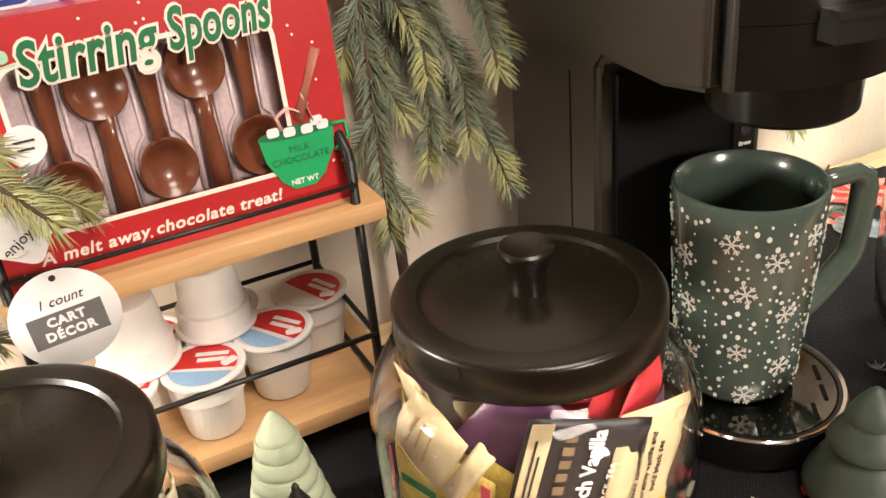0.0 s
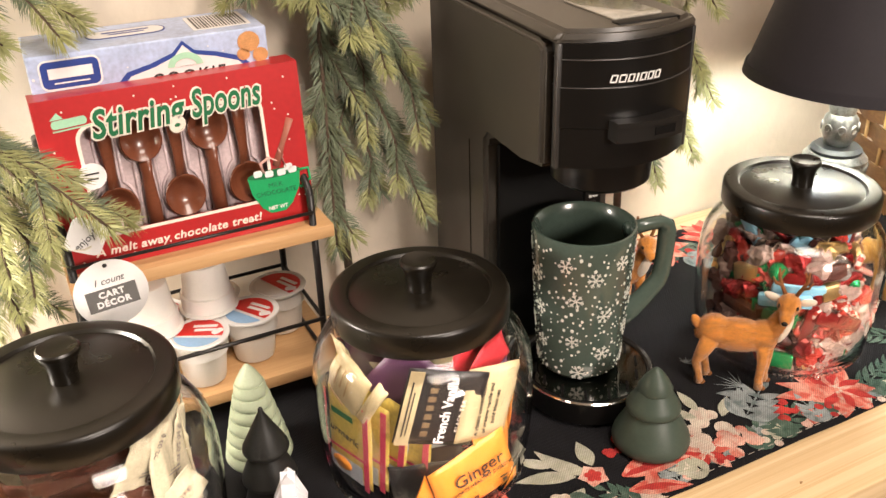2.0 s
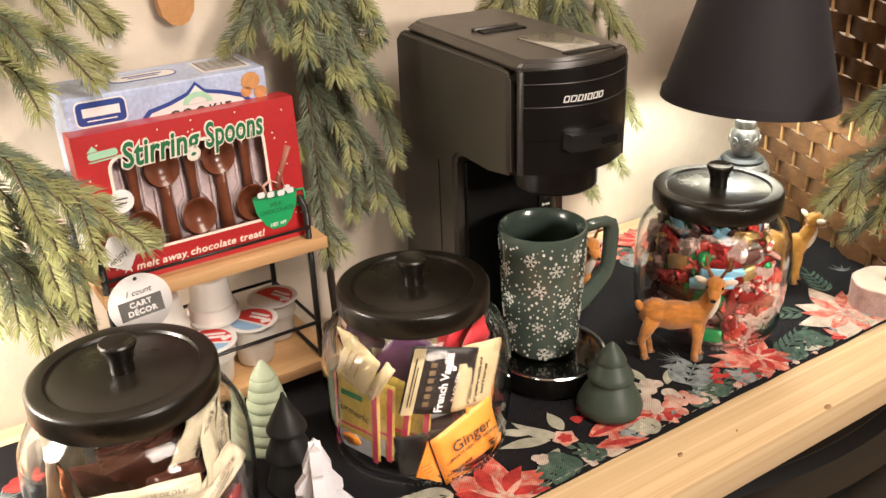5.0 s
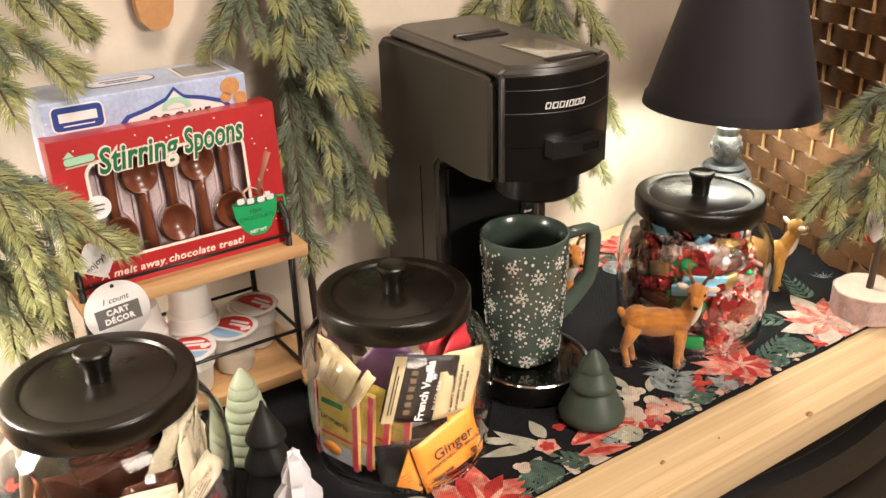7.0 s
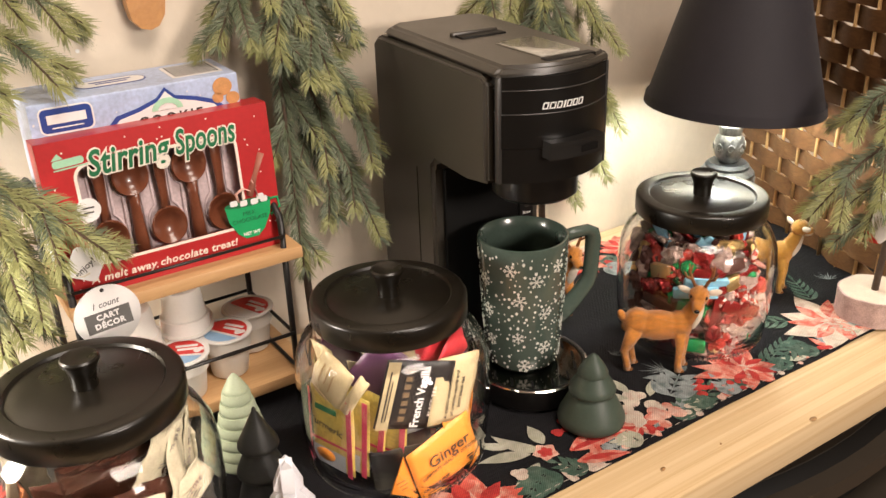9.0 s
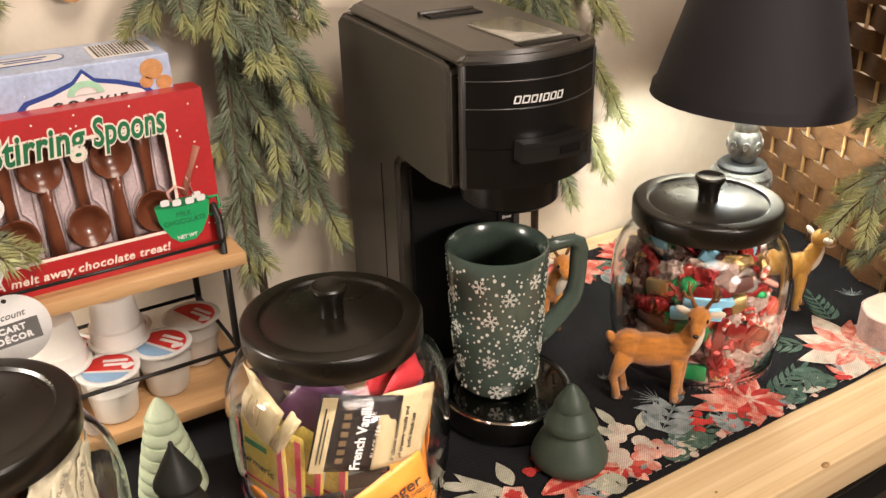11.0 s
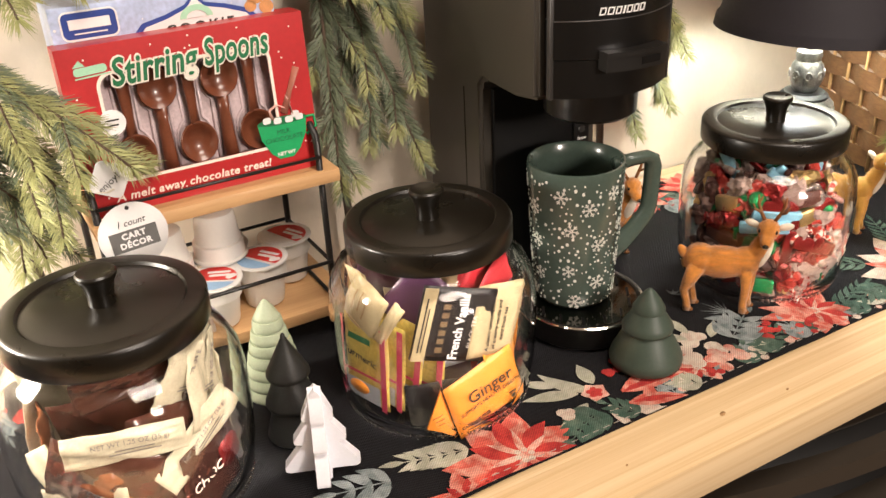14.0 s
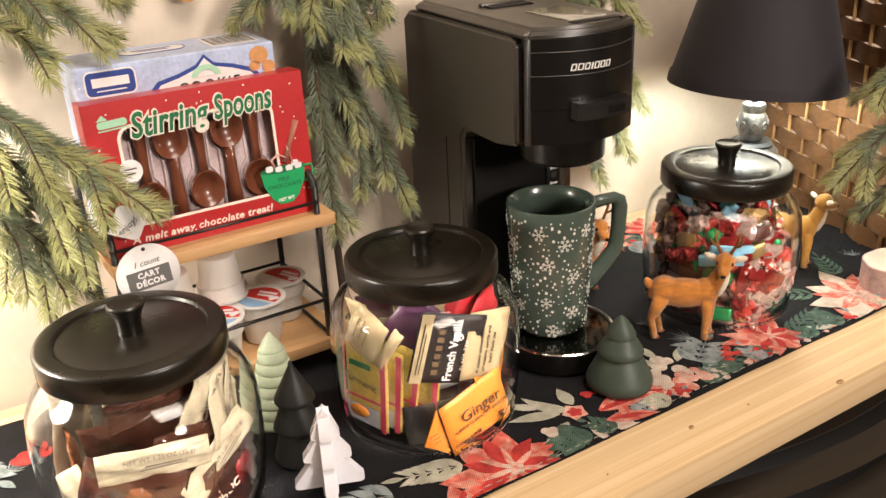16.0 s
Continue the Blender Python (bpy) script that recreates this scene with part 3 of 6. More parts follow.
def motif(dx, flip=1):
    """One repeat of the printed border along the runner's front."""
    X = lambda v: dx + v
    poinsettia(X(0.294), 0.233, 0.060, 10)
    poinsettia(X(0.236), 0.216, 0.030, 40)
    spray(X(0.262), 0.262, 165, 5, 0.028, 0.009, 0.010, P_SAGE, 30)
    sheet([leaf(X(0.386), 0.268, 0.052, 0.014, 118, 0.08), leaf(X(0.374), 0.272, 0.048, 0.014, 160, -0.05), leaf(X(0.372), 0.258, 0.040, 0.014, 200, 0.05),
           leaf(X(0.392), 0.276, 0.030, 0.014, 80), leaf(X(0.366), 0.290, 0.034, 0.011, 140)], P_SAGE, "sage_leaf_print")
    spray(X(0.372), 0.246, 205, 4, 0.026, 0.014, 0.010, P_TEAL, 45)
    blossom(X(0.386), 0.266, 0.0125, 20)
    berries(X(0.347), 0.262, 3, 0.010, 0.0055, P_WHITE, "pale_berry_print", 3)
    berries(X(0.420), 0.285, 7, 0.011, 0.0042, P_RED, "berry_print", 4)
    sheet([leaf(X(0.405), 0.255, 0.062, 0.022, -8, 0.08), leaf(X(0.400), 0.240, 0.050, 0.016, -22, 0.05)], P_ROSE, "red_leaf")
    sheet([leaf(X(0.407), 0.254, 0.054, 0.009, -8, 0.08), leaf(X(0.404), 0.239, 0.042, 0.007, -22, 0.05)], P_RED, "red_leaf_shade")
    sheet([leaf(X(0.395), 0.244, 0.040, 0.010, -65, 0.05), leaf(X(0.385), 0.247, 0.035, 0.010, -95), leaf(X(0.404), 0.236, 0.030, 0.010, -50)], P_WHITE, "ivory_leaf_print")
    poinsettia(X(0.478), 0.245, 0.026, 60, n=5)
    berries(X(0.497), 0.268, 12, 0.019, 0.0068, P_WHITE, "pale_berry_print", 5)
    berries(X(0.512), 0.242, 10, 0.016, 0.0062, P_PINK, "pale_berry_print", 6)
    sheet([leaf(X(0.500), 0.280, 0.034, 0.011, 120, 0.05), leaf(X(0.507), 0.287, 0.030, 0.010, 85), leaf(X(0.520), 0.272, 0.030, 0.010, 40)], P_SAGE, "sage_leaf_print")
    spray(X(0.536), 0.262, 30, 4, 0.030, 0.013, 0.011, P_BLUE, 50)
    spray(X(0.540), 0.240, 8, 4, 0.028, 0.008, 0.012, P_TEAL, 35)
    sheet([leaf(X(0.548), 0.250, 0.030, 0.013, 200), leaf(X(0.556), 0.240, 0.030, 0.013, 175), leaf(X(0.560), 0.286, 0.026, 0.010, 150)], P_BLUE, "pale_leaf_print")
    berries(X(0.574), 0.252, 11, 0.013, 0.0046, P_RED, "berry_print", 8)
    sheet([leaf(X(0.585), 0.246, 0.038, 0.020, -20), leaf(X(0.590), 0.262, 0.034, 0.018, 20)], P_TEAL, "teal_leaf_print")
    poinsettia(X(0.632), 0.254, 0.040, 25)
    sheet([leaf(X(0.632), 0.256, 0.058, 0.019, 165, 0.06), leaf(X(0.632), 0.252, 0.052, 0.016, 140, 0.05)], P_ROSE, "petal_print")
    sheet([leaf(X(0.630), 0.257, 0.050, 0.008, 165, 0.06)], P_RED, "petal_shade")
    spray(X(0.655), 0.245, 15, 5, 0.026, 0.006, 0.011, P_TEAL, 32)
    sheet([leaf(X(0.640), 0.290, 0.028, 0.010, 60), leaf(X(0.655), 0.285, 0.028, 0.010, 30)], P_BLUE, "pale_leaf_print")
    if dx == 0.0:
        poinsettia(0.780, 0.256, 0.060, 15, (P_WHITE, P_ROSE, P_PINK))
        spray(0.742, 0.285, 150, 5, 0.024, 0.006, 0.010, P_TEAL, 35)
        spray(0.720, 0.248, 185, 4, 0.026, 0.008, 0.011, P_TEAL, 35)
        spray(0.805, 0.300, 60, 5, 0.024, 0.006, 0.010, P_TEAL, 35)
    else:
        spray(0.196, 0.262, 165, 3, 0.030, 0.011, 0.013, P_BLUE, 40)
    snow_sprig(X(0.565), 0.296, 0.026, 130)
    snow_sprig(X(0.866), 0.320, 0.020, 60)
    snow_sprig(X(0.545), 0.345, 0.012, 40)


motif(0.0)
motif(-0.60)
for k in range(16):
    rr = random.Random(900 + k)
    x0 = 0.235 + 0.040 * k + rr.uniform(-0.01, 0.01)
    if x0 < 0.36:
        continue
    spray(x0, 0.226, rr.uniform(50, 130), 3, 0.020, 0.008, 0.009, (P_TEAL, P_BLUE, P_SAGE, P_TEAL)[k % 4], 36)
    berries(x0 + 0.018, 0.234, 4, 0.009, 0.0034, (P_RED, P_WHITE, P_PINK)[k % 3], "berry_print", 700 + k)
    sheet([leaf(x0 + 0.02, 0.228, 0.024, 0.009, rr.uniform(20, 160), 0.06) for _ in range(2)], (P_ROSE, P_WHITE, P_BLUE, P_SAGE)[k % 4], "leaf_print")
# border along the far edge
for fx in (-0.10, 0.66, 0.74):
    poinsettia(fx, 0.530, 0.042, fx * 300)
    spray(fx - 0.03, 0.52, 200, 4, 0.026, 0.010, 0.010, P_TEAL, 40)
    berries(fx + 0.03, 0.505, 6, 0.010, 0.005, P_RED, "berry_print", int(50 + fx * 100))
    spray(fx + 0.02, 0.505, -60, 4, 0.030, 0.012, 0.010, P_BLUE, 40)
snow_sprig(-0.052, 0.478, 0.020, 60)
spray(-0.085, 0.545, -75, 5, 0.030, 0.013, 0.012, P_SAGE, 38)
berries(-0.036, 0.492, 5, 0.008, 0.0055, P_RED, "berry_print", 77)


# ---- glass jars ----
JAR_R, LID_R = 0.077, 0.0655
GLASS_IN = 0.0030


def jar(x, y, label, belly=1.0, lid_r=1.0):
    """A wide jar; belly widens its glass below the neck, lid_r its lid."""
    j = thing("glass_jar", pose(x, y, 0.0022), label, "jar", "lidded glass jars")
    outer = [(0.0, 0.0), (0.061, 0.0), (0.0668, 0.0015), (0.0704, 0.006), (0.0734, 0.017), (0.0760, 0.038), (0.0770, 0.062), (0.0771, 0.088),
             (0.0750, 0.106), (0.0700, 0.119), (0.0630, 0.127), (0.0560, 0.131), (0.0545, 0.136), (0.0545, 0.152)]
    outer = [(r * (belly if z < 0.115 else 1 + (belly - 1) * max(0.0, (0.133 - z) / 0.018)), z) for r, z in outer]
    inner = [(max(r - GLASS_IN, 0.0), z + (0.004 if z < 0.02 else 0.0)) for r, z in outer][::-1]
    inner[-1] = (0.0, 0.004)
    g = part("glass_body", lathe(outer + inner, 72), GLASS, j, "clear thin glass", smooth=50)
    g.visible_shadow = False
    ribs = bmesh.new()
    for k in range(96):
        a = 2 * math.pi * k / 96
        r0, r1 = 0.0682 * belly, 0.0720 * belly
        tube([(r0 * math.cos(a), r0 * math.sin(a), 0.0012), (r1 * math.cos(a), r1 * math.sin(a), 0.0075)], 0.0009, 4, ribs)
    r = part("foot_ribs", ribs, GLASS, g)
    r.visible_shadow = False
    lid = part("lid", lathe([(0.0, 0.1555), (0.0480, 0.1555), (0.0500, 0.1545), (0.0515, 0.1545), (0.0530, 0.1565), (0.0622, 0.1565), (0.0645, 0.1557), (0.0655, 0.1538),
                             (0.0655, 0.1388), (0.0648, 0.1374), (0.0632, 0.1374), (0.0625, 0.1392), (0.0625, 0.150), (0.0, 0.150)], 96), LIDBLACK, j, "flat black enamel lid", smooth=50,
               m=Matrix.Diagonal((lid_r, lid_r, 1, 1)))
    part("knob", lathe([(0.0, 0.1550), (0.0090, 0.1550), (0.0087, 0.160), (0.0093, 0.166), (0.0108, 0.1712), (0.0128, 0.1748), (0.0134, 0.1762), (0.0132, 0.1778), (0.0120, 0.1790), (0.0100, 0.1782), (0.0, 0.1780)], 40),
         LIDBLACK, lid, "waisted black knob", m=Matrix.Diagonal((1 / lid_r, 1 / lid_r, 1, 1)))
    return j


JM, JL, JR = (0.2830, 0.3455), (0.045, 0.356), (0.6475, 0.339)
jar(*JM, "round glass jar with black lid, full of tea bags", 1.065, 0.982)
jar(*JL, "round glass jar with black lid, full of cocoa packets", 1.085, 1.025)
jar(*JR, "round glass jar with black lid, full of wrapped candies", 1.04)


def packet_mesh(w, h, thick=0.0035, crimp=0.004, wob=0.0012, seed=1, fine=1):
    """A soft paper sachet: pillow in the middle, flat crimped ends."""
    rnd = random.Random(seed)
    bm = bmesh.new()
    nx, ny = 8 * fine, 10 * fine
    ph = [rnd.uniform(0, 6.28) for _ in range(3)]
    folds = [(rnd.uniform(-6, 6), rnd.uniform(-6, 6), rnd.uniform(0, 6)) for _ in range(5)] if fine > 1 else []
    layers = []
    for s in (1, -1):
        g = []
        for i in range(nx + 1):
            col = []
            for j in range(ny + 1):
                u, v = i / nx * 2 - 1, j / ny * 2 - 1
                puff = thick / 2 * (max(0, 1 - abs(u) ** 4) * max(0, 1 - abs(v) ** 6)) + 0.00025
                bend = wob * (math.sin(u * 2.1 + ph[0]) + math.sin(v * 2.7 + ph[1]) + 0.5 * math.sin((u + v) * 5 + ph[2]))
                bend += 0.0006 * sum(abs((p * u + q * v + o) % 2.0 - 1.0) - 0.5 for p, q, o in folds)
                col.append(bm.verts.new((u * w / 2, v * h / 2, s * puff + bend)))
            g.append(col)
        layers.append(g)
        for i in range(nx):
            for j in range(ny):
                q = (g[i][j], g[i + 1][j], g[i + 1][j + 1], g[i][j + 1])
                bm.faces.new(q if s > 0 else q[::-1])
    a, b = layers
    rim = [(i, 0) for i in range(nx)] + [(nx, j) for j in range(ny)] + [(i, ny) for i in range(nx, 0, -1)] + [(0, j) for j in range(ny, 0, -1)]
    for (i, j), (k, m) in zip(rim, rim[1:] + rim[:1]):
        bm.faces.new((a[i][j], b[i][j], b[k][m], a[k][m]))
    return bm


def in_jar(centre, facing, ang, z, turn=0, lean=0, depth=0.060, swing=0):
    """A pose on the inside of a jar's wall: ang to the right as seen from outside at facing, its face outwards."""
    a = radians(facing + ang)
    depth *= 1.055 if z < 0.112 else 1.0
    depth = min(depth, 0.0640 + 0.10 * z)
    p = Vector((centre[0] + depth * math.cos(a), centre[1] + depth * math.sin(a), z))
    return Matrix.Translation(p) @ Matrix.Rotation(a + radians(90 + swing), 4, "Z") @ UP @ Matrix.Rotation(radians(lean), 4, "X") @ Matrix.Rotation(radians(turn), 4, "Z")


F = 0.0024  # printing stands this far before a sachet's middle


def sachet(name, m, w, h, material, label, category="tea bag", group="tea bags in the jar", thick=0.004, seed=1, wob=0.0009, fine=1):
    t = thing(name, m, label, category, group)
    part("wrapper", packet_mesh(w, h, thick, seed=seed, wob=wob, fine=fine), material, t, smooth=80)
    return t


FACE_M = 240.0  # the side of the middle jar that is seen, degrees round it
P = lambda x, y, z=F, t=0: pose(x, y, z, 0, 0, t)
# French vanilla bag
t = sachet("tea_bag", in_jar(JM, FACE_M, 15, 0.0995, -14, 2, 0.0600), 0.056, 0.062, BLACKPK, "black and cream tea bag lettered French Vanilla", seed=3, wob=0.0004)
part("cream_strip", box((0.010, 0.061, 0.0008), (-0.0225, 0, 0.0030), 0.0002), CREAMPK, t)
lettering("French Vanilla", 0.0098, LETTER, t, P(0.0035, 0, 0.0037, 90), bold=0.0002)
lettering("BLACK TEA", 0.0042, CREAMINK, t, P(0.0140, -0.004, 0.0037, 90), space=1.3)
bars([(-0.0085, -0.020 + 0.0072 * i, 0.0052, 0.0042) for i in range(7)], mat("bronze_print", (0.17, 0.115, 0.06), 0.5), t, P(0, 0, 0.0034), "brand_bar")
bars([(-0.0240, 0, 0.0010, 0.045), (-0.0215, -0.004, 0.0008, 0.036)], INK, t, P(0, 0, 0.0038))
# cream bag with the flavour text
t = sachet("tea_bag", in_jar(JM, FACE_M, 46, 0.0935, -14, 1, 0.0632, -6), 0.046, 0.058, CREAMPK, "cream paper tea bag with small dark print", seed=4, wob=0.0005)
for k, line in enumerate(("A classic combination", "of creamy vanilla and", "bold black tea")):
    lettering(line, 0.0047, INK, t, P(-0.009 + 0.0068 * k, -0.003, 0.0038, 90), shear=0.2)
bars([(0.014, 0.022, 0.006, 0.006)], mat("tan_print", (0.45, 0.36, 0.22), 0.5), t, P(0, 0, 0.0027), "brand_stamp")
# orange ginger bag, folded
t = sachet("tea_bag", in_jar(JM, FACE_M, 34, 0.0350, 14, -3, 0.0640), 0.064, 0.052, ORANGEPK, "orange tea bag lettered Ginger", seed=5, wob=0.0004)
lettering("Ginger", 0.0150, INK, t, P(0.004, 0.0055, 0.0038))
lettering("SUPPORTS HEALTHY DIGESTION", 0.0042, INK, t, P(0.004, -0.0035, 0.0038))
lettering("CAFFEINE FREE", 0.0040, INK, t, P(-0.016, -0.0155, 0.0038), bold=0.0001)
bars([(-0.016, -0.0195, 0.018, 0.0010), (-0.019, -0.0225, 0.011, 0.0010), (0.020, -0.012, 0.006, 0.0012), (0.020, -0.0155, 0.0035, 0.0035)], INK, t, P(0, 0, 0.0037))
part("folded_flap", plate([(-0.032, -0.024), (-0.032, 0.024), (-0.053, -0.001)], 0.0012, -0.004), ORANGEPK, t, smooth=None)
bars([(-0.042, 0.004, 0.009, 0.0009), (-0.041, 0.000, 0.008, 0.0009), (-0.041, -0.004, 0.006, 0.0009)], mat("brown_print", (0.30, 0.10, 0.02), 0.5), t, P(0, 0, -0.0026))
sachet("tea_bag", in_jar(JM, FACE_M, 56, 0.045, 12, 3, 0.058), 0.040, 0.060, ORANGEPK, "plain side of an orange tea bag", seed=15)
# turmeric bags in a fan
fan = in_jar(JM, FACE_M, -49, 0.058, 0, 0, 0.0630, 10)
for k, (dx, dy, tn) in enumerate(((0.0, 0.0, -3), (0.0100, 0.001, -5), (0.0205, 0.004, -9), (0.0315, -0.005, -7))):
    t = sachet("tea_bag", fan @ pose(dx, dy, (0.0, -0.0055, -0.0125, -0.0230)[k], 0, 3 * k, tn), 0.044, 0.076, YELLOWPK, "yellow tea bag with raspberry edges lettered Turmeric" if k == 0 else "yellow tea bag with raspberry edges", seed=20 + k, wob=0.0003, thick=0.003)
    bars([(0.0195, 0, 0.0052, 0.075), (-0.0210, 0, 0.0016, 0.075), (0, -0.010, 0.042, 0.0024)], PINKPK, t, P(0, 0, 0.0035), "raspberry_band")
    bars([(-0.002, -0.026, 0.034, 0.017)], GREYPK, t, P(0, 0, 0.0033), "grey_panel")
    if k == 0:
        lettering("Turmeric", 0.0092, INK, t, P(-0.004, 0.006, 0.0043, -8))
        part("painted_spice", plate(disc(0.010, 16, -0.006, -0.024, 0.006), 0.0003, 0.0036), ORANGEPK, t)
        bars([(-0.004, 0.022, 0.022, 0.005)], DARKGREENINK, t, P(0, 0, 0.0037), "brand_panel")
# cream sachets with brown stripes at the top
TANSTRIPE = mat("tan_stripe", (0.34, 0.22, 0.10), 0.5)
for k, (ang, tn, z, w, h, d) in enumerate(((-47, -27, 0.106, 0.036, 0.050, 0.0630), (-27, -32, 0.100, 0.010, 0.042, 0.0640))):
    t = sachet("tea_bag", in_jar(JM, FACE_M, ang, z, tn, 0, d, 0), w, h, CREAMPK, "cream foil tea bag with brown stripes" if k == 0 else "cream tea bag seen on its edge", seed=30 + k, thick=0.006)
    if k == 0:
        bars([(-0.008 + 0.006 * i, 0.006 + 0.003 * (i % 2), 0.0012, 0.022) for i in range(3)] + [(-0.002, -0.014, 0.016, 0.0014)], TANSTRIPE, t, P(0, 0, 0.0046), "stripe", 0.0004)
for ang, z, tn, mt, nm, w, h, d, sw in ((-6, 0.112, 50, PURPLEPK, "purple", 0.05, 0.05, 0.052, 0), (62, 0.112, 30, REDPK, "red", 0.045, 0.05, 0.056, 0), (48, 0.122, -20, REDPK, "red", 0.04, 0.04, 0.048, 0), (-2, 0.078, 20, GREYPK, "grey", 0.05, 0.055, 0.046, 0),
                                 (4, 0.026, 5, BLACKPK, "black", 0.05, 0.044, 0.054, 0), (66, 0.078, 5, PURPLEPK, "purple", 0.03, 0.06, 0.057, 0), (-80, 0.06, 0, YELLOWPK, "yellow", 0.05, 0.07, 0.058, 0), (100, 0.06, 8, ORANGEPK, "orange", 0.05, 0.06, 0.058, 0),
                                 (140, 0.07, -10, REDPK, "red", 0.05, 0.07, 0.056, 0), (-130, 0.07, 12, PURPLEPK, "purple", 0.05, 0.07, 0.056, 0), (180, 0.06, 0, CREAMPK, "cream", 0.055, 0.07, 0.057, 0), (-60, 0.104, 15, CREAMPK, "cream", 0.045, 0.05, 0.056, 0),
                                 (0, 0.05, 4, PURPLEPK, "purple", 0.06, 0.07, 0.030, 20), (20, 0.07, -6, REDPK, "red", 0.06, 0.08, 0.022, -10), (-30, 0.06, 6, CREAMPK, "cream", 0.06, 0.08, 0.012, 10)):
    sachet("tea_bag", in_jar(JM, FACE_M, ang, z, tn, 3, d, sw), w, h, mt, nm + " paper tea bag pressed against the glass", seed=int(40 + ang), thick=0.004)

# cocoa packets in the other jar
GREYINK = mat("faded_grey_print", (0.14, 0.12, 0.10), 0.5)
FACE_L = 262.0
for k, (ang, z, tn, mt, nm, w, h, d, sw, lean) in enumerate((
        (-4, 0.090, -1, WHITEPK, "ivory", 0.074, 0.022, 0.062, 0, -8), (40, 0.112, -26, WHITEPK, "ivory", 0.030, 0.052, 0.054, 0, 10), (56, 0.104, -18, WHITEPK, "ivory", 0.034, 0.066, 0.056, 0, 0),
        (36, 0.072, 27, WHITEPK, "ivory", 0.074, 0.022, 0.063, 0, -6), (-54, 0.052, 34, WHITEPK, "ivory", 0.030, 0.056, 0.060, 0, 4), (-84, 0.056, 10, RUSTPK, "rust brown", 0.050, 0.060, 0.060, 0, 0),
        (44, 0.040, 4, BROWNPK, "cocoa brown", 0.056, 0.062, 0.0605, 0, 0), (-12, 0.052, 32, RUSTPK, "rust brown", 0.026, 0.046, 0.0665, 0, 0), (14, 0.121, 4, BROWNPK, "cocoa brown", 0.080, 0.026, 0.044, 0, 0),
        (-20, 0.066, -18, BROWNPK, "cocoa brown", 0.070, 0.046, 0.065, 0, 0), (62, 0.098, 12, BROWNPK, "cocoa brown", 0.040, 0.050, 0.054, 0, 0), (22, 0.084, -12, BROWNPK, "cocoa brown", 0.056, 0.030, 0.058, 0, 0),
        (82, 0.076, -8, WHITEPK, "ivory", 0.045, 0.090, 0.058, 0, 0), (104, 0.070, 14, WHITEPK, "ivory", 0.05, 0.09, 0.058, 0, 0), (150, 0.07, -10, BROWNPK, "cocoa brown", 0.055, 0.09, 0.058, 0, 0), (-120, 0.07, 8, WHITEPK, "ivory", 0.055, 0.09, 0.058, 0, 0),
        (-30, 0.034, 6, WHITEPK, "ivory", 0.060, 0.050, 0.061, 0, 0), (10, 0.046, 24, BROWNPK, "cocoa brown", 0.060, 0.040, 0.0625, 0, 0), (-15, 0.062, 8, BROWNPK, "cocoa brown", 0.08, 0.08, 0.030, 0, 0), (180, 0.06, 4, WHITEPK, "ivory", 0.06, 0.08, 0.060, 0, 0))):
    t = sachet("cocoa_packet", in_jar(JL, FACE_L, ang, z, tn, lean, d if mt is WHITEPK or k == 6 else d - 0.005, sw), w, h, mt, nm + " foil cocoa packet pressed against the glass", "cocoa packet", "cocoa packets in the jar", 0.0036 if mt is WHITEPK else 0.006, 90 + k, 0.0016, 1 if k == 6 else 2)
    if mt is WHITEPK and k < 9:
        bars([(0.08 * w, -h * 0.12 + 0.0022 * i, w * (0.42 - 0.1 * i), 0.0008) for i in range(2)], GREYINK, t, P(0, 0, 0.0052))
        if k in (0, 3):
            lettering("NET WT 1.25 OZ (35 g)", 0.0046, GREYINK, t, P(0.004, 0.005, 0.0068))
        if k in (1, 2):
            lettering("NET WT 1.25 OZ (35 g)", 0.0046, GREYINK, t, P(0.004, 0.0, 0.0068, 90))
    if k == 6:
        lettering("HOT", 0.008, CREAMINK, t, P(-0.010, 0.010, 0.0044))
        lettering("CHOC", 0.0105, CREAMINK, t, P(-0.009, 0.0, 0.0044))
        part("red_emblem", plate(rounded(0.020, 0.024, 0.006, 4, 0.015, 0.004), 0.0003, 0.0040), FOILRED, t)

# candies in the third jar
FACE_R = 228.0


def twist_candy(r, material):
    bm = bmesh.new()
    bmesh.ops.create_icosphere(bm, subdivisions=2, radius=r)
    bmesh.ops.scale(bm, vec=(1.25, 1, 0.85), verts=bm.verts)
    for s in (1, -1):
        fan = []
        for k in range(9):
            a = 2 * math.pi * k / 9
            fan.append(bm.verts.new((s * r * 2.1, 0.75 * r * math.cos(a) * (1 if k % 2 else 0.7), 0.75 * r * math.sin(a) * (1 if k % 2 else 0.7))))
        neck = [bm.verts.new((s * r * 1.15, 0.25 * r * math.cos(2 * math.pi * k / 9), 0.25 * r * math.sin(2 * math.pi * k / 9))) for k in range(9)]
        for k in range(9):
            bm.faces.new((neck[k], neck[(k + 1) % 9], fan[(k + 1) % 9], fan[k]))
    me = finish(bm, 60)
    me.materials.append(material)
    return me


def nugget(w, d, h, material, bev=0.002):
    me = finish(box((w, d, h), (0, 0, 0), bev), 40)
    me.materials.append(material)
    return me


def egg(r, material):
    bm = lathe([(0, -r), (r * 0.55, -r * 0.85), (r * 0.95, -r * 0.25), (r * 0.9, r * 0.3), (r * 0.5, r * 0.95), (0, r * 1.3)], 14)
    me = finish(bm, 70)
    me.materials.append(material)
    return me


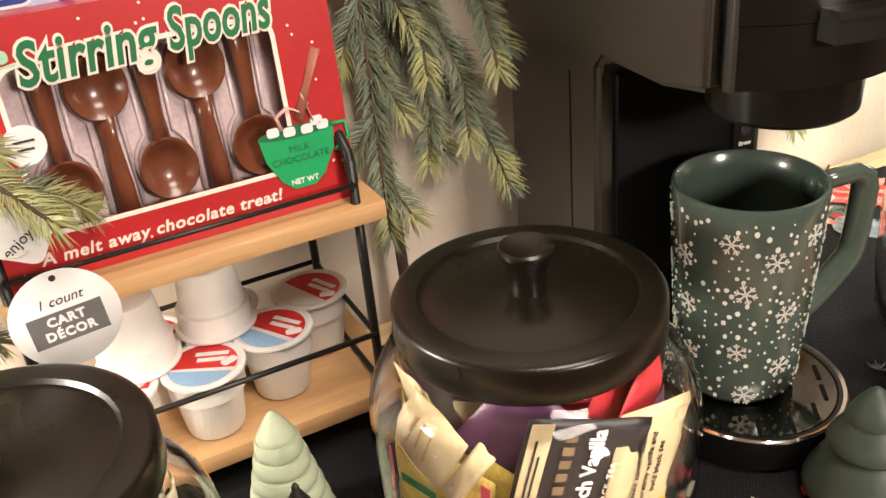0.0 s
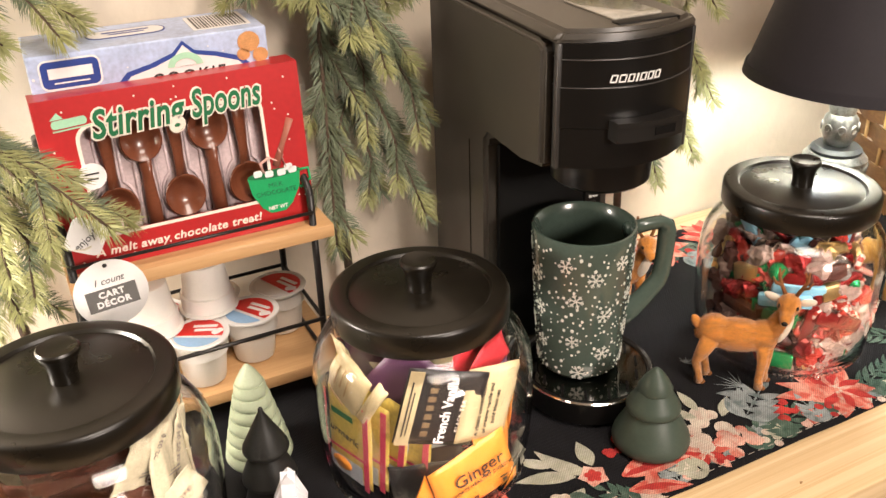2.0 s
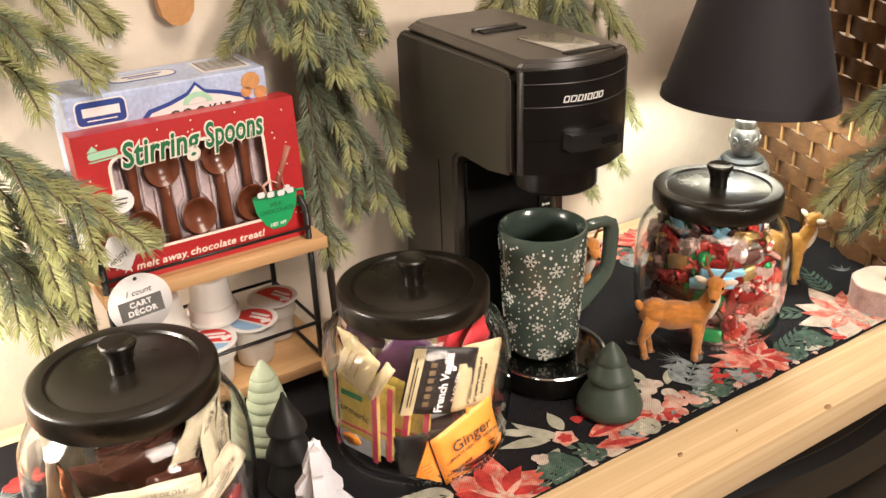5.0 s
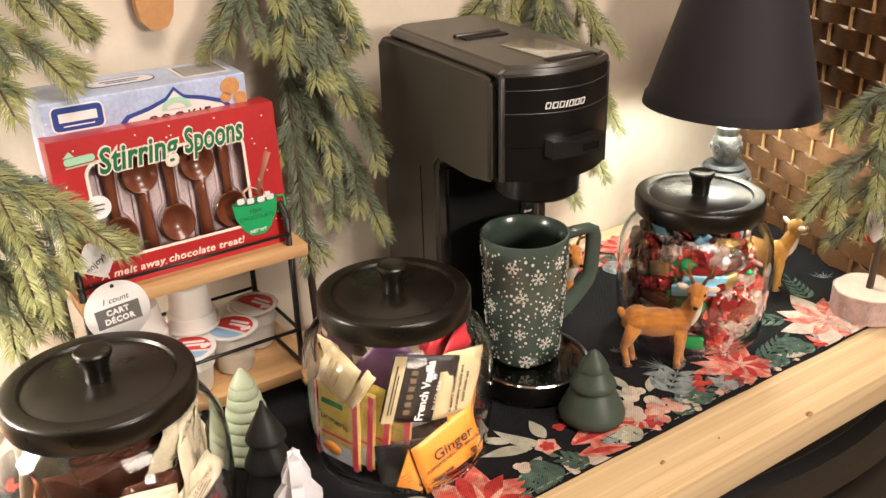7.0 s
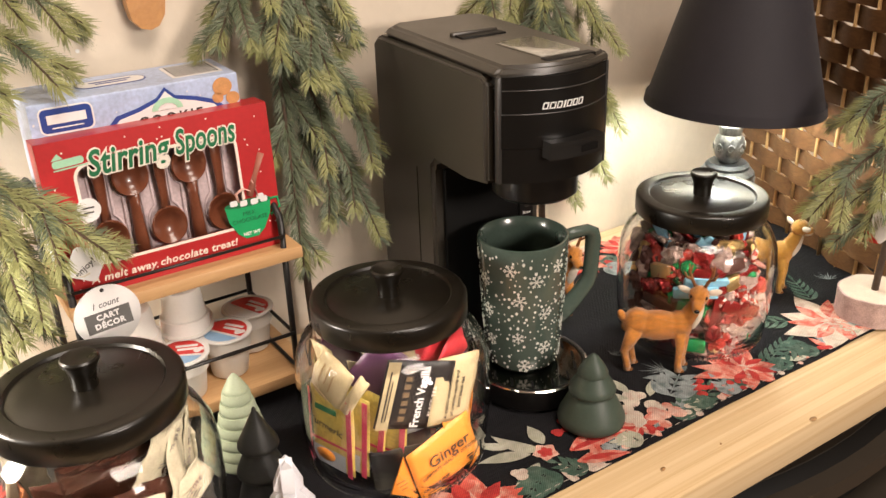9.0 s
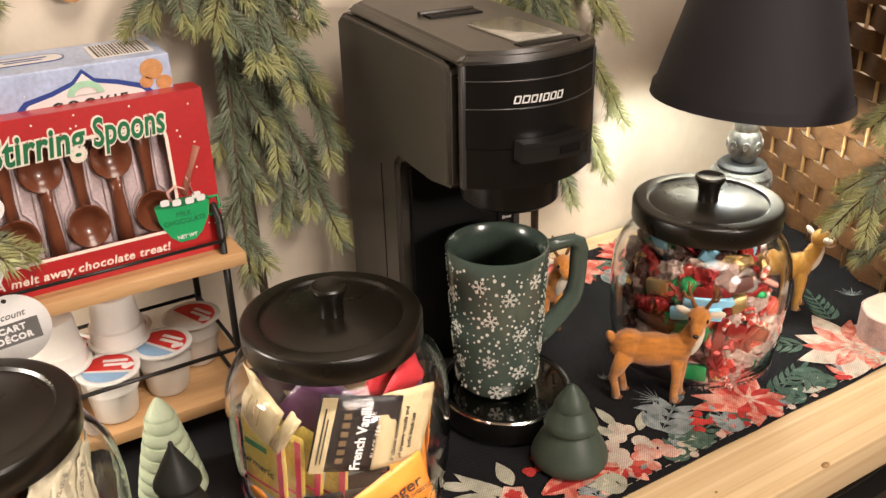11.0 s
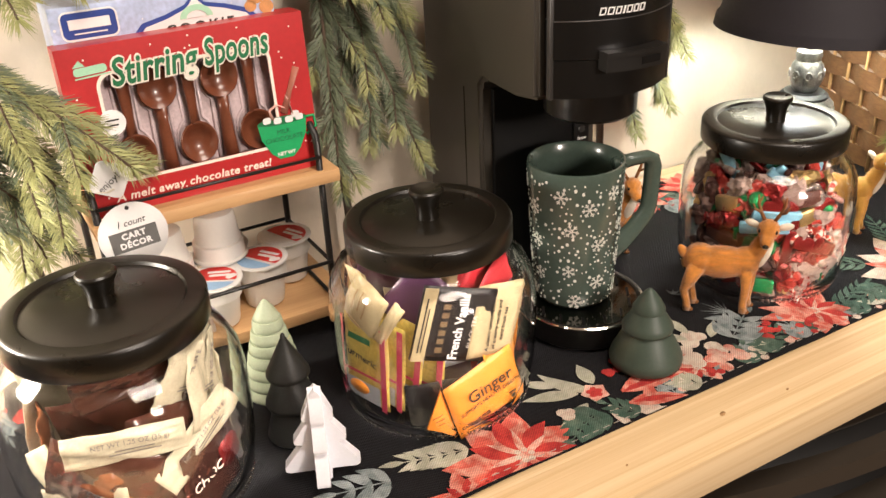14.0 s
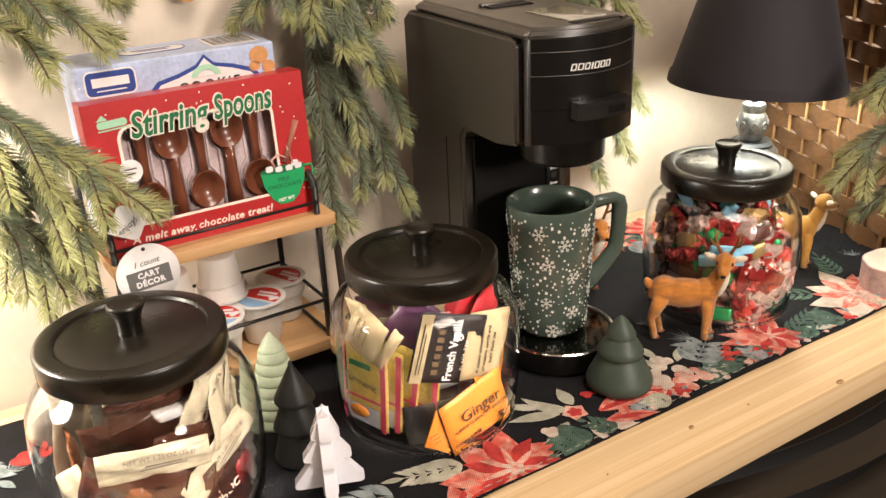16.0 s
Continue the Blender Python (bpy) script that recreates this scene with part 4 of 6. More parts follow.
def cane(material_a, material_b):
    bm = bmesh.new()
    pts = [(0, 0, -0.025 + 0.0035 * k) for k in range(11)] + [(0.006 - 0.006 * math.cos(a), 0, 0.0115 + 0.006 * math.sin(a)) for a in (0.5, 1.0, 1.6, 2.2, 2.8)]
    tube(pts, 0.0032, 10, bm)
    me = finish(bm, 60)
    me.materials.append(material_a)
    me.materials.append(material_b)
    for i, f in enumerate(me.polygons):
        f.material_index = (i // 10 + i % 10 // 3) % 2
    me.transform(Matrix.Rotation(radians(-90), 4, "X"))
    return me


KINDS = [(twist_candy(0.0085, FOILRED), "red foil twist candy behind glass"), (twist_candy(0.0085, FOILGREEN), "green foil twist candy behind glass"), (nugget(0.026, 0.016, 0.013, FOILGOLD), "square gold foil chocolate nugget"),
         (nugget(0.050, 0.013, 0.008, FOILBLUE), "slim pale blue candy bar"), (egg(0.010, FOILGREEN), "round green foil wrapped chocolate"), (egg(0.010, FOILSILVER), "round silver foil wrapped chocolate"),
         (egg(0.010, FOILRED), "round red foil wrapped chocolate"), (cane(MINTRED, MINTWHITE), "red and white candy cane piece"), (nugget(0.040, 0.015, 0.009, FOILBROWN), "small brown wrapped candy bar"),
         (nugget(0.046, 0.012, 0.006, FOILRED), "flat red wrapped candy stick"), (nugget(0.034, 0.015, 0.010, FOILGREEN), "small green wrapped candy bar"), (twist_candy(0.009, CLEARWRAP), "peppermint in crinkled clear wrapper"),
         (twist_candy(0.008, MINTRED), "red striped round peppermint candy")]


def crumple(size, material, seed):
    """A crushed foil wrapper."""
    bm = bmesh.new()
    bmesh.ops.create_icosphere(bm, subdivisions=3, radius=size)
    for v in bm.verts:
        n = noise.noise_vector(v.co * 130 + Vector((seed * 3.1, 0, 0)))
        m = noise.noise_vector(v.co * 330 + Vector((0, seed * 1.7, 0)))
        v.co = Vector((v.co.x * 1.3, v.co.y * 0.9, v.co.z * 0.55)) + n * size * 0.55 + m * size * 0.22
    me = finish(bm)
    me.materials.append(material)
    return me


CRUSHED = [(crumple(0.0105, mt, k), lb) for k, (mt, lb) in enumerate(((CLEARWRAP, "crushed clear wrapper behind glass"), (FOILSILVER, "crushed silver foil wrapper piece"), (FOILRED, "crushed red foil wrapper piece"), (FOILBROWN, "crushed brown foil wrapper piece"),
                                                                     (FOILGOLD, "crushed gold foil wrapper piece"), (FOILGREEN, "crushed green foil wrapper piece"), (CLEARWRAP, "crushed clear wrapper behind glass"), (MINTRED, "crushed red candy wrapper piece")))]
for kind, size, foil in ((0, 0.0098, FOILRED), (6, 0.0100, FOILRED), (11, 0.0105, CLEARWRAP), (12, 0.0095, MINTRED), (5, 0.0100, FOILSILVER)):
    KINDS[kind] = (crumple(size, foil, 40 + kind), KINDS[kind][1])
rnd = random.Random(11)
PLACED = [(2, -38, 0.094, 10, 0.056), (3, -6, 0.080, 5, 0.062), (3, 2, 0.091, -3, 0.060), (4, -14, 0.103, 80, 0.058), (10, -8, 0.062, -8, 0.060), (10, -16, 0.070, 4, 0.058), (9, 0, 0.100, 6, 0.060), (6, -42, 0.076, 60, 0.058),
          (0, -36, 0.080, 20, 0.060), (8, -38, 0.060, -10, 0.058), (4, 40, 0.094, 70, 0.060), (2, 26, 0.090, 12, 0.060), (7, 34, 0.072, 60, 0.062), (7, 44, 0.058, 70, 0.062), (7, 26, 0.062, 80, 0.062), (12, 22, 0.030, 30, 0.062),
          (0, 18, 0.046, 60, 0.062), (9, 32, 0.050, 70, 0.062), (9, 12, 0.058, 85, 0.062), (6, 12, 0.036, 60, 0.062), (11, 20, 0.074, 10, 0.060), (12, 50, 0.080, 70, 0.060), (7, 54, 0.100, 60, 0.060),
          (8, 20, 0.104, 10, 0.058), (0, -2, 0.112, 10, 0.056), (11, -30, 0.112, 20, 0.056), (10, -6, 0.020, 0, 0.060), (8, 8, 0.076, 6, 0.056), (12, 46, 0.048, 40, 0.062)]
for kind, ang, z, tn, d in PLACED:
    me, label = KINDS[kind]
    ob = new("candy", me)
    ob.matrix_basis = in_jar(JR, FACE_R, ang, z, tn, rnd.uniform(-15, 15), d + 0.002) @ Matrix.Scale(0.85, 4)
    tagged(ob, label, "candy", "candies in the jar")
for k in range(24):
    me, label = KINDS[(11, 9, 11, 7, 11, 12)[k % 6]]
    ob = new("candy", me)
    ob.matrix_basis = in_jar(JR, FACE_R, rnd.uniform(14, 66), rnd.uniform(0.016, 0.092), rnd.uniform(-30, 30), rnd.uniform(-12, 12), rnd.uniform(0.060, 0.0655)) @ Matrix.Scale(rnd.uniform(0.8, 1.05), 4)
    tagged(ob, label, "candy", "candies in the jar")
for k in range(110):
    me, label = CRUSHED[k % 8]
    ob = new("candy", me)
    a = FACE_R + rnd.uniform(-75, 75) if k % 4 else rnd.uniform(0, 360)
    z = 0.014 + 0.106 * rnd.random()
    ob.matrix_basis = in_jar(JR, a, 0, z, rnd.uniform(-90, 90), rnd.uniform(-30, 30), rnd.uniform(0.050, 0.060) * (0.86 if z > 0.105 else 1), rnd.uniform(-20, 20)) @ Matrix.Scale(rnd.uniform(0.7, 1.1), 4)
    tagged(ob, label, "candy", "candies in the jar")
for k in range(200):
    z = 0.012 + 0.108 * (k / 200)
    rr = math.sqrt(rnd.uniform(0.10, 1.0)) * (0.058 if z > 0.02 else 0.050)
    if z > 0.10:
        rr *= 0.88
    me, label = KINDS[rnd.choice((0, 1, 2, 2, 4, 11, 7, 8, 8, 9, 11, 3, 8, 10, 8, 2, 11, 9))]
    a = rnd.uniform(0, 360)
    if rr > 0.044 and abs((a - FACE_R + 180) % 360 - 180) < 50 and rnd.random() < 0.35:
        rr = 0.040
    ob = new("candy", me)
    ob.matrix_basis = in_jar(JR, a, 0, z, rnd.uniform(-90, 90), rnd.uniform(-40, 40), rr, rnd.uniform(-40, 40)) @ Matrix.Scale(rnd.uniform(0.62, 0.88), 4)
    tagged(ob, label, "candy", "candies in the jar")

# ---- coffee maker ----
MACH = pose(0.4405, 0.327, 0.0016, 0, 0, -5.3) @ Matrix.Diagonal((1, 1, 0.986, 1))
maker = thing("coffee_maker", MACH, "black single-serve coffee maker with a curved front and drip tray", "coffee maker")


def head_outline(w, depth, bulge, back, seg=12, r=0.006):
    """Plan of the upper housing: curved front, straight sides."""
    pts = []
    for k in range(seg + 1):
        u = -1 + 2 * k / seg
        pts.append((u * w / 2, -bulge * (1 - u * u)))
    pts += [(w / 2, depth), (-w / 2, depth)] if not back else [(w / 2, depth - r), (w / 2 - r, depth), (-w / 2 + r, depth), (-w / 2, depth - r)]
    return pts


def bevelled(bm, off, seg=2, angle=30):
    es = [e for e in bm.edges if len(e.link_faces) == 2 and e.calc_face_angle(0) > radians(angle)]
    bmesh.ops.bevel(bm, geom=es, offset=off, segments=seg, affect="EDGES", clamp_overlap=True)
    return bm


W = 0.120
# rear housing: tall column behind the cup bay, and the cheeks of the head
bm = bmesh.new()
side = [(0.012, 0.230), (0.012, 0.318), (0.020, 0.3230), (0.215, 0.3225), (0.226, 0.314), (0.226, 0.004), (0.109, 0.004), (0.109, 0.216), (0.102, 0.2235), (0.050, 0.2235), (0.012, 0.230)][:-1]
lo = [bm.verts.new((-W / 2, y, z)) for y, z in side]
hi = [bm.verts.new((W / 2, y, z)) for y, z in side]
bm.faces.new(lo)
bm.faces.new(hi[::-1])
for k in range(len(side)):
    j = (k + 1) % len(side)
    bm.faces.new((lo[k], hi[k], hi[j], lo[j]))
bmesh.ops.recalc_face_normals(bm, faces=bm.faces)
part("rear_housing", bevelled(bm, 0.0035, 3, 25), BLACKMATTE, maker, "satin black side housing")
for s in (-1, 1):
    part("side_seam", box((0.0006, 0.0012, 0.20), (s * (W / 2 + 0.0001), 0.140, 0.108)), BLACKSHADED, maker, smooth=None)
# bay wall behind the mug, near-black to hold the bay's shade
part("bay_wall", box((0.098, 0.006, 0.195), (0, 0.107, 0.115), 0.002), BLACKSHADED, maker, "recessed bay wall with its shade in the colour")
# grey edge strips beside the front
for s in (-1, 1):
    part("edge_strip", box((0.0044, 0.0060, 0.091), (s * 0.0525, 0.0035, 0.2780), 0.0012), GREYPLASTIC, maker, "dark grey edge strip")
# front shell
part("front_shell", bevelled(plate(head_outline(0.103, 0.020, 0.019, False), 0.0305, 0.293), 0.0022, 2), BLACKGLOSS, maker, "glossy curved front panel")
part("front_band", bevelled(plate(head_outline(0.104, 0.020, 0.0198, False), 0.0285, 0.2640), 0.0008, 1), BLACKGLOSS, maker)
part("lower_front", bevelled(plate(head_outline(0.103, 0.020, 0.0192, False), 0.0300, 0.2335), 0.0018, 2), BLACKGLOSS, maker)
part("seam_line", plate(head_outline(0.1048, 0.018, 0.0203, False), 0.0008, 0.3122), GREYPLASTIC, maker)
part("seam_line", plate(head_outline(0.1048, 0.018, 0.0203, False), 0.0008, 0.2925), GREYPLASTIC, maker)
# pod drawer panel and its pull
dr = part("drawer_panel", bevelled(plate([(x, y - 0.0030) for x, y in head_outline(0.084, 0.012, 0.0150, False)], 0.0365, 0.2330), 0.001, 1), BLACKGLOSS, maker, m=pose(0.0035, -0.0004, 0))
# thin lighter strip that paints the highlight along the panel's left edge
part("panel_edge_highlight", box((0.0007, 0.0016, 0.034), (-0.0412, -0.0042, 0.2512), 0.0002), GREYPLASTIC, dr)
pull_front = [(-0.026, -0.0262), (-0.012, -0.0296), (0.004, -0.0302), (0.018, -0.0290), (0.027, -0.0262)]
pull = part("pull", bevelled(plate([(-0.026, -0.0150), *pull_front, (0.027, -0.0140)], 0.0145, 0.2560), 0.0014, 2), PULLBLACK, dr, "black pull handle")
part("pull_lip", bevelled(plate([(x, y - 0.0010) for x, y in pull_front] + [(0.027, -0.0200), (-0.026, -0.0200)], 0.0036, 0.2672), 0.0008, 1), PULLBLACK, pull)
# raised near-black plate, painted as the shade inside the pull's slot
part("finger_slot", bevelled(plate([(0.002, -0.0306), (0.019, -0.0294), (0.019, -0.0240), (0.002, -0.0240)], 0.0058, 0.2594), 0.0006, 1), BLACKSHADED, pull)
# brand plate, drawn as plain strokes
bm = bmesh.new()
for k, x in enumerate((-0.0180, -0.0122, -0.0064, -0.0020, 0.0024, 0.0082, 0.0140)):
    u = (x - 0.004) / 0.0515
    y = -0.0203 * (1 - u * u) - 0.0005
    w = (0.0046, 0.0050, 0.0044, 0.0014, 0.0046, 0.0046, 0.0046)[k]
    h, g, t = 0.0056, 0.0014, 0.0009
    shape = [[(-w / 2, 0), (w / 2, 0), (w / 2 + g, h), (-w / 2 + g, h)]] if k == 3 else [
        [(-w / 2, 0), (w / 2, 0), (w / 2 + 0.2 * g, t), (-w / 2 + 0.2 * g, t)], [(-w / 2 + 0.8 * g, h - t), (w / 2 + 0.8 * g, h - t), (w / 2 + g, h), (-w / 2 + g, h)],
        [(-w / 2, 0), (-w / 2 + t, 0), (-w / 2 + t + g, h), (-w / 2 + g, h)], [(w / 2 - t, 0), (w / 2, 0), (w / 2 + g, h), (w / 2 - t + g, h)]]
    slope = math.atan2(2 * 0.0203 * u, 0.0515)
    for o in shape:
        p2 = plate(o, 0.0005)
        bmesh.ops.transform(p2, matrix=Matrix.Translation((x - 0.004, y, 0.2970)) @ Matrix.Rotation(slope, 4, "Z") @ UP, verts=p2.verts)
        join(bm, p2)
part("brand_mark", bm, LETTER, maker, "silver brand mark", smooth=None)
# top plate with a water window and a slot
bm = bmesh.new()
lo_o = head_outline(0.1165, 0.217, 0.0170, True, r=0.012)
top = [bm.verts.new((x * 0.87, y * 0.965 + 0.002, 0.3325)) for x, y in lo_o]
bot = [bm.verts.new((x, y + 0.001, 0.3236)) for x, y in lo_o]
bm.faces.new(top)
bm.faces.new(bot[::-1])
for k in range(len(top)):
    j = (k + 1) % len(top)
    bm.faces.new((bot[k], bot[j], top[j], top[k]))
bmesh.ops.recalc_face_normals(bm, faces=bm.faces)
lid = part("top_cover", bevelled(bm, 0.003, 2, 40), BLACKMATTE, maker, "satin black top cover")
part("slot", box((0.046, 0.014, 0.003), (-0.004, 0.112, 0.3325), 0.0008), BLACKSHADED, lid)
part("latch", box((0.048, 0.006, 0.0045), (-0.006, 0.121, 0.3340), 0.0015), BLACKMATTE, lid)
part("water_window", plate(rounded(0.042, 0.066, 0.004), 0.0016, 0.3320), SMOKED, lid, "clear plastic water window", m=pose(0.010, 0.042, 0, 0, 0, 3))
part("finger_notch", box((0.050, 0.010, 0.004), (0.012, 0.000, 0.3315), 0.001, Matrix.Rotation(radians(3), 4, "Z")), BLACKSHADED, lid)
# spout
part("spout", bevelled(lathe([(0.0, 0.207), (0.034, 0.207), (0.0375, 0.210), (0.0385, 0.236), (0.0, 0.236)], 40), 0.0006, 1, 60), BLACKGLOSS, maker, m=pose(0.0, 0.028, 0))
# buttons beside the bay
pn = part("control_strip", box((0.016, 0.004, 0.15), (0.040, 0.103, 0.130), 0.001), BLACKGLOSS, maker)
for k, z in enumerate((0.182, 0.166, 0.150)):
    part("button", lathe([(0, 0.0012), (0.003, 0.0010), (0.0035, 0)], 16), GREYPLASTIC, pn, m=pose(0.040, 0.1008, z - 0.006, 90))
    lettering("Bold" if k == 0 else "Brew", 0.0042, LETTER, pn, Matrix.Translation((0.040, 0.1006, z + 0.001)) @ UP, bold=0.0001)
# drip tray
TRX, TRY = 0.001, 0.035
tray = part("drip_tray", lathe([(0.0, 0.0), (0.050, 0.0), (0.0535, 0.003), (0.0550, 0.018), (0.0555, 0.0235), (0.0545, 0.0250), (0.0505, 0.0250), (0.0500, 0.0225), (0.0, 0.0225)], 64), BLACKGLOSS, maker, "round black drip tray", m=pose(TRX, TRY, 0) @ Matrix.Diagonal((1.02, 1.06, 1, 1)))
part("chrome_rim", lathe([(0.0550, 0.0236), (0.0560, 0.0250), (0.0548, 0.0262), (0.0528, 0.0252)], 64, True), CHROME, tray, "thin chrome rim")
part("grate", lathe([(0.0, 0.0228), (0.0500, 0.0228), (0.0495, 0.0246), (0.0, 0.0246)], 64), mat("polished_black_grate", (0.16, 0.155, 0.145), 0.09, 1.0, vary=0.15, bump=0.05), tray, "glossy slotted grate")
bm = bmesh.new()
for k in range(14):
    a = radians(360 / 14 * k + 8)
    box((0.013, 0.0022, 0.0016), (0.0425 * math.cos(a), 0.0425 * math.sin(a), 0.0246), 0, Matrix.Rotation(radians(60), 4, "Z"), bm)
# near-black bars laid on the grate give the shade of its slots
part("grate_slot", bm, BLACKSHADED, tray, smooth=None)
part("base", box((0.108, 0.13, 0.016), (0, 0.155, 0.008), 0.004), BLACKMATTE, maker)

# ---- mug ----
MUG = pose(0.4430, 0.3710, 0.0265) @ Matrix.Diagonal((1, 1, 1.035, 1))
mug = thing("snowflake_mug", MUG, "tall dark green mug with raised white snowflakes on the drip tray", "mug")
MH, R0, R1 = 0.1275, 0.0345, 0.0425


def mug_r(z):
    t = z / MH
    return R0 + (R1 - R0) * (t ** 0.8 if t > 0 else 0)


prof = [(0.0, 0.0022), (0.026, 0.0022), (0.027, 0.0), (0.0300, 0.0), (0.0325, 0.0022)] + [(mug_r(z), z) for z in (0.006, 0.02, 0.04, 0.06, 0.08, 0.10, 0.118, 0.1255)]
prof += [(R1 - 0.0006, MH), (R1 - 0.0022, MH + 0.0004), (R1 - 0.0038, MH - 0.001)] + [(mug_r(z) - 0.0042, z) for z in (0.115, 0.09, 0.06, 0.03, 0.012)] + [(0.024, 0.0065), (0.0, 0.006)]
body = part("body", lathe(prof, 80), MUGGREEN, mug, "dark green glazed body", smooth=45)
hp = [(0.036, 0.116), (0.052, 0.1185), (0.066, 0.1195), (0.0715, 0.1165), (0.0735, 0.110), (0.0728, 0.090), (0.0715, 0.074), (0.0690, 0.066), (0.058, 0.053), (0.046, 0.042), (0.035, 0.035)]
part("handle", tube([(x, 0, z) for x, z in hp], [0.0062, 0.0055, 0.0052, 0.0054, 0.0054, 0.0052, 0.0052, 0.0054, 0.0056, 0.0062, 0.0068], 14, flat=1.45), MUGGREEN, mug, "squared loop handle", smooth=70, m=pose(0, 0, 0, 0, 0, -14))


def on_mug(ang, z, lift=0.0001):
    a = radians(ang)
    r = mug_r(z) + lift
    tilt = math.atan2(mug_r(z + 0.004) - mug_r(z - 0.004), 0.008)
    return Matrix.Translation((r * math.cos(a), r * math.sin(a), z)) @ Matrix.Rotation(a + radians(90), 4, "Z") @ UP @ Matrix.Rotation(tilt, 4, "X")


bm = bmesh.new()
for k in range(6):
    arm = plate([(-0.00055, 0.0004), (0.00055, 0.0004), (0.00045, 0.0066), (-0.00045, 0.0066)], 0.0003)
    for s in (-1, 1):
        for h, ln in ((0.0040, 0.0022),):
            plate([(0, h - 0.0004), (s * ln, h + ln * 0.75), (s * ln * 0.9, h + ln * 0.75 + 0.0008), (0, h + 0.0008)][:: s], 0.0003, 0, arm)
    plate(disc(0.0009, 8, 0, 0.0066), 0.0003, 0, arm)
    bmesh.ops.rotate(arm, matrix=Matrix.Rotation(radians(60 * k), 3, "Z"), verts=arm.verts)
    join(bm, arm)
flake = finish(bm)
flake.materials.append(FLAKE)
rnd = random.Random(5)
spots = []
for row, (z, off) in enumerate(((0.110, 0), (0.095, 36), (0.079, 8), (0.061, 40), (0.042, 12), (0.030, 44), (0.012, 20))):
    for k in range(5):
        a = 72 * k + off + rnd.uniform(-7, 7)
        zz = z + rnd.uniform(-0.003, 0.003)
        d = abs((a + 14 + 180) % 360 - 180)
        if d < 10 and zz > 0.03:
            continue
        spots.append((a, zz))
        part("snowflake", flake, None, body, m=on_mug(a, zz) @ Matrix.Rotation(rnd.uniform(0, 1), 4, "Z") @ Matrix.Scale(rnd.uniform(0.78, 0.95), 4))
bm = bmesh.new()
count = 0
while count < 560:
    a, z = rnd.uniform(0, 360), rnd.uniform(0.006, 0.121)
    if any(math.hypot(((a - b + 180) % 360 - 180) * 0.00068, z - y) < (0.0068 if i < 33 else 0.0030) for i, (b, y) in enumerate(spots)):
        count += 0.2
        continue
    spots.append((a, z))
    r = rnd.choice((0.0005, 0.0006, 0.0008, 0.0009, 0.0012, 0.0014))
    d = plate(disc(r, 9, 0, 0, r * rnd.uniform(0.85, 1.3)), 0.00028)
    bmesh.ops.transform(d, matrix=on_mug(a, z), verts=d.verts)
    join(bm, d)
    count += 1
tagged(part("snow_dots", bm, FLAKE, body, "small raised white dots", smooth=None), kind="stuff")

# ---- ceramic trees ----


def ceramic(x, y, tiers, material, label, girth=1.0):
    t = thing("ceramic_tree", pose(x, y, 0.0018) @ Matrix.Diagonal((girth, girth, 1, 1)), label, "figurine", "little ceramic trees")
    for k, profile in enumerate(tiers):
        part("tier" if k < len(tiers) - 1 else "tip", lathe([(0.0, profile[0][1])] + profile + ([(0.0, profile[-1][1])] if profile[-1][0] > 0 else []), 48), material, t, smooth=50)
    return t


tiers = []
n = 7
for k in range(n):
    z0, z1 = 0.070 * k / n, 0.070 * (k + 1) / n
    r = 0.0268 * (1 - 0.62 * (k / 7) ** 1.15)
    tiers.append([(r * f, z0 + (z1 - z0) * u) for u, f in ((0.0, 0.90), (0.08, 0.965), (0.3, 1.0), (0.55, 0.985), (0.8, 0.95), (1.02, 0.90))])
tiers.append([(0.0100, 0.0695), (0.0108, 0.0710), (0.0098, 0.0735), (0.0060, 0.0805), (0.0025, 0.0855), (0.0008, 0.0870), (0.0, 0.0873)])
ceramic(0.168, 0.416, tiers, SAGETREE, "sage green ribbed ceramic tree beside the jar")
cone = lambda z0, z1, r0, r1: [(r0 * 0.94, z0), (r0, z0 + 0.0020), (r0 * 0.975, z0 + 0.0045), ((r0 + r1) / 2, (z0 + z1) / 2 + 0.001), (r1 * 1.06, z1 - 0.002), (r1, z1)]
ceramic(0.160, 0.353, [cone(0, 0.0310, 0.0262, 0.0170), cone(0.0290, 0.0570, 0.0240, 0.0125), cone(0.0545, 0.0900, 0.0200, 0.0022) + [(0.0012, 0.0915), (0.0, 0.092)]], DARKTREE, "charcoal three-tier ceramic tree among the jars", 0.84)
ceramic(0.4490, 0.2770, [[(0.0250, 0.0), (0.0280, 0.002), (0.0288, 0.006), (0.0275, 0.011), (0.0225, 0.022), (0.0180, 0.031), (0.0160, 0.0335)],
                         [(0.0160, 0.0315), (0.0195, 0.0335), (0.0200, 0.0360), (0.0180, 0.0405), (0.0135, 0.0480), (0.0115, 0.0520)],
                         [(0.0110, 0.0500), (0.0128, 0.0515), (0.0128, 0.0535), (0.0090, 0.0610), (0.0045, 0.0680), (0.0015, 0.0710), (0.0, 0.0715)]], GREENTREE, "forest green tiered ceramic tree", 1.08)
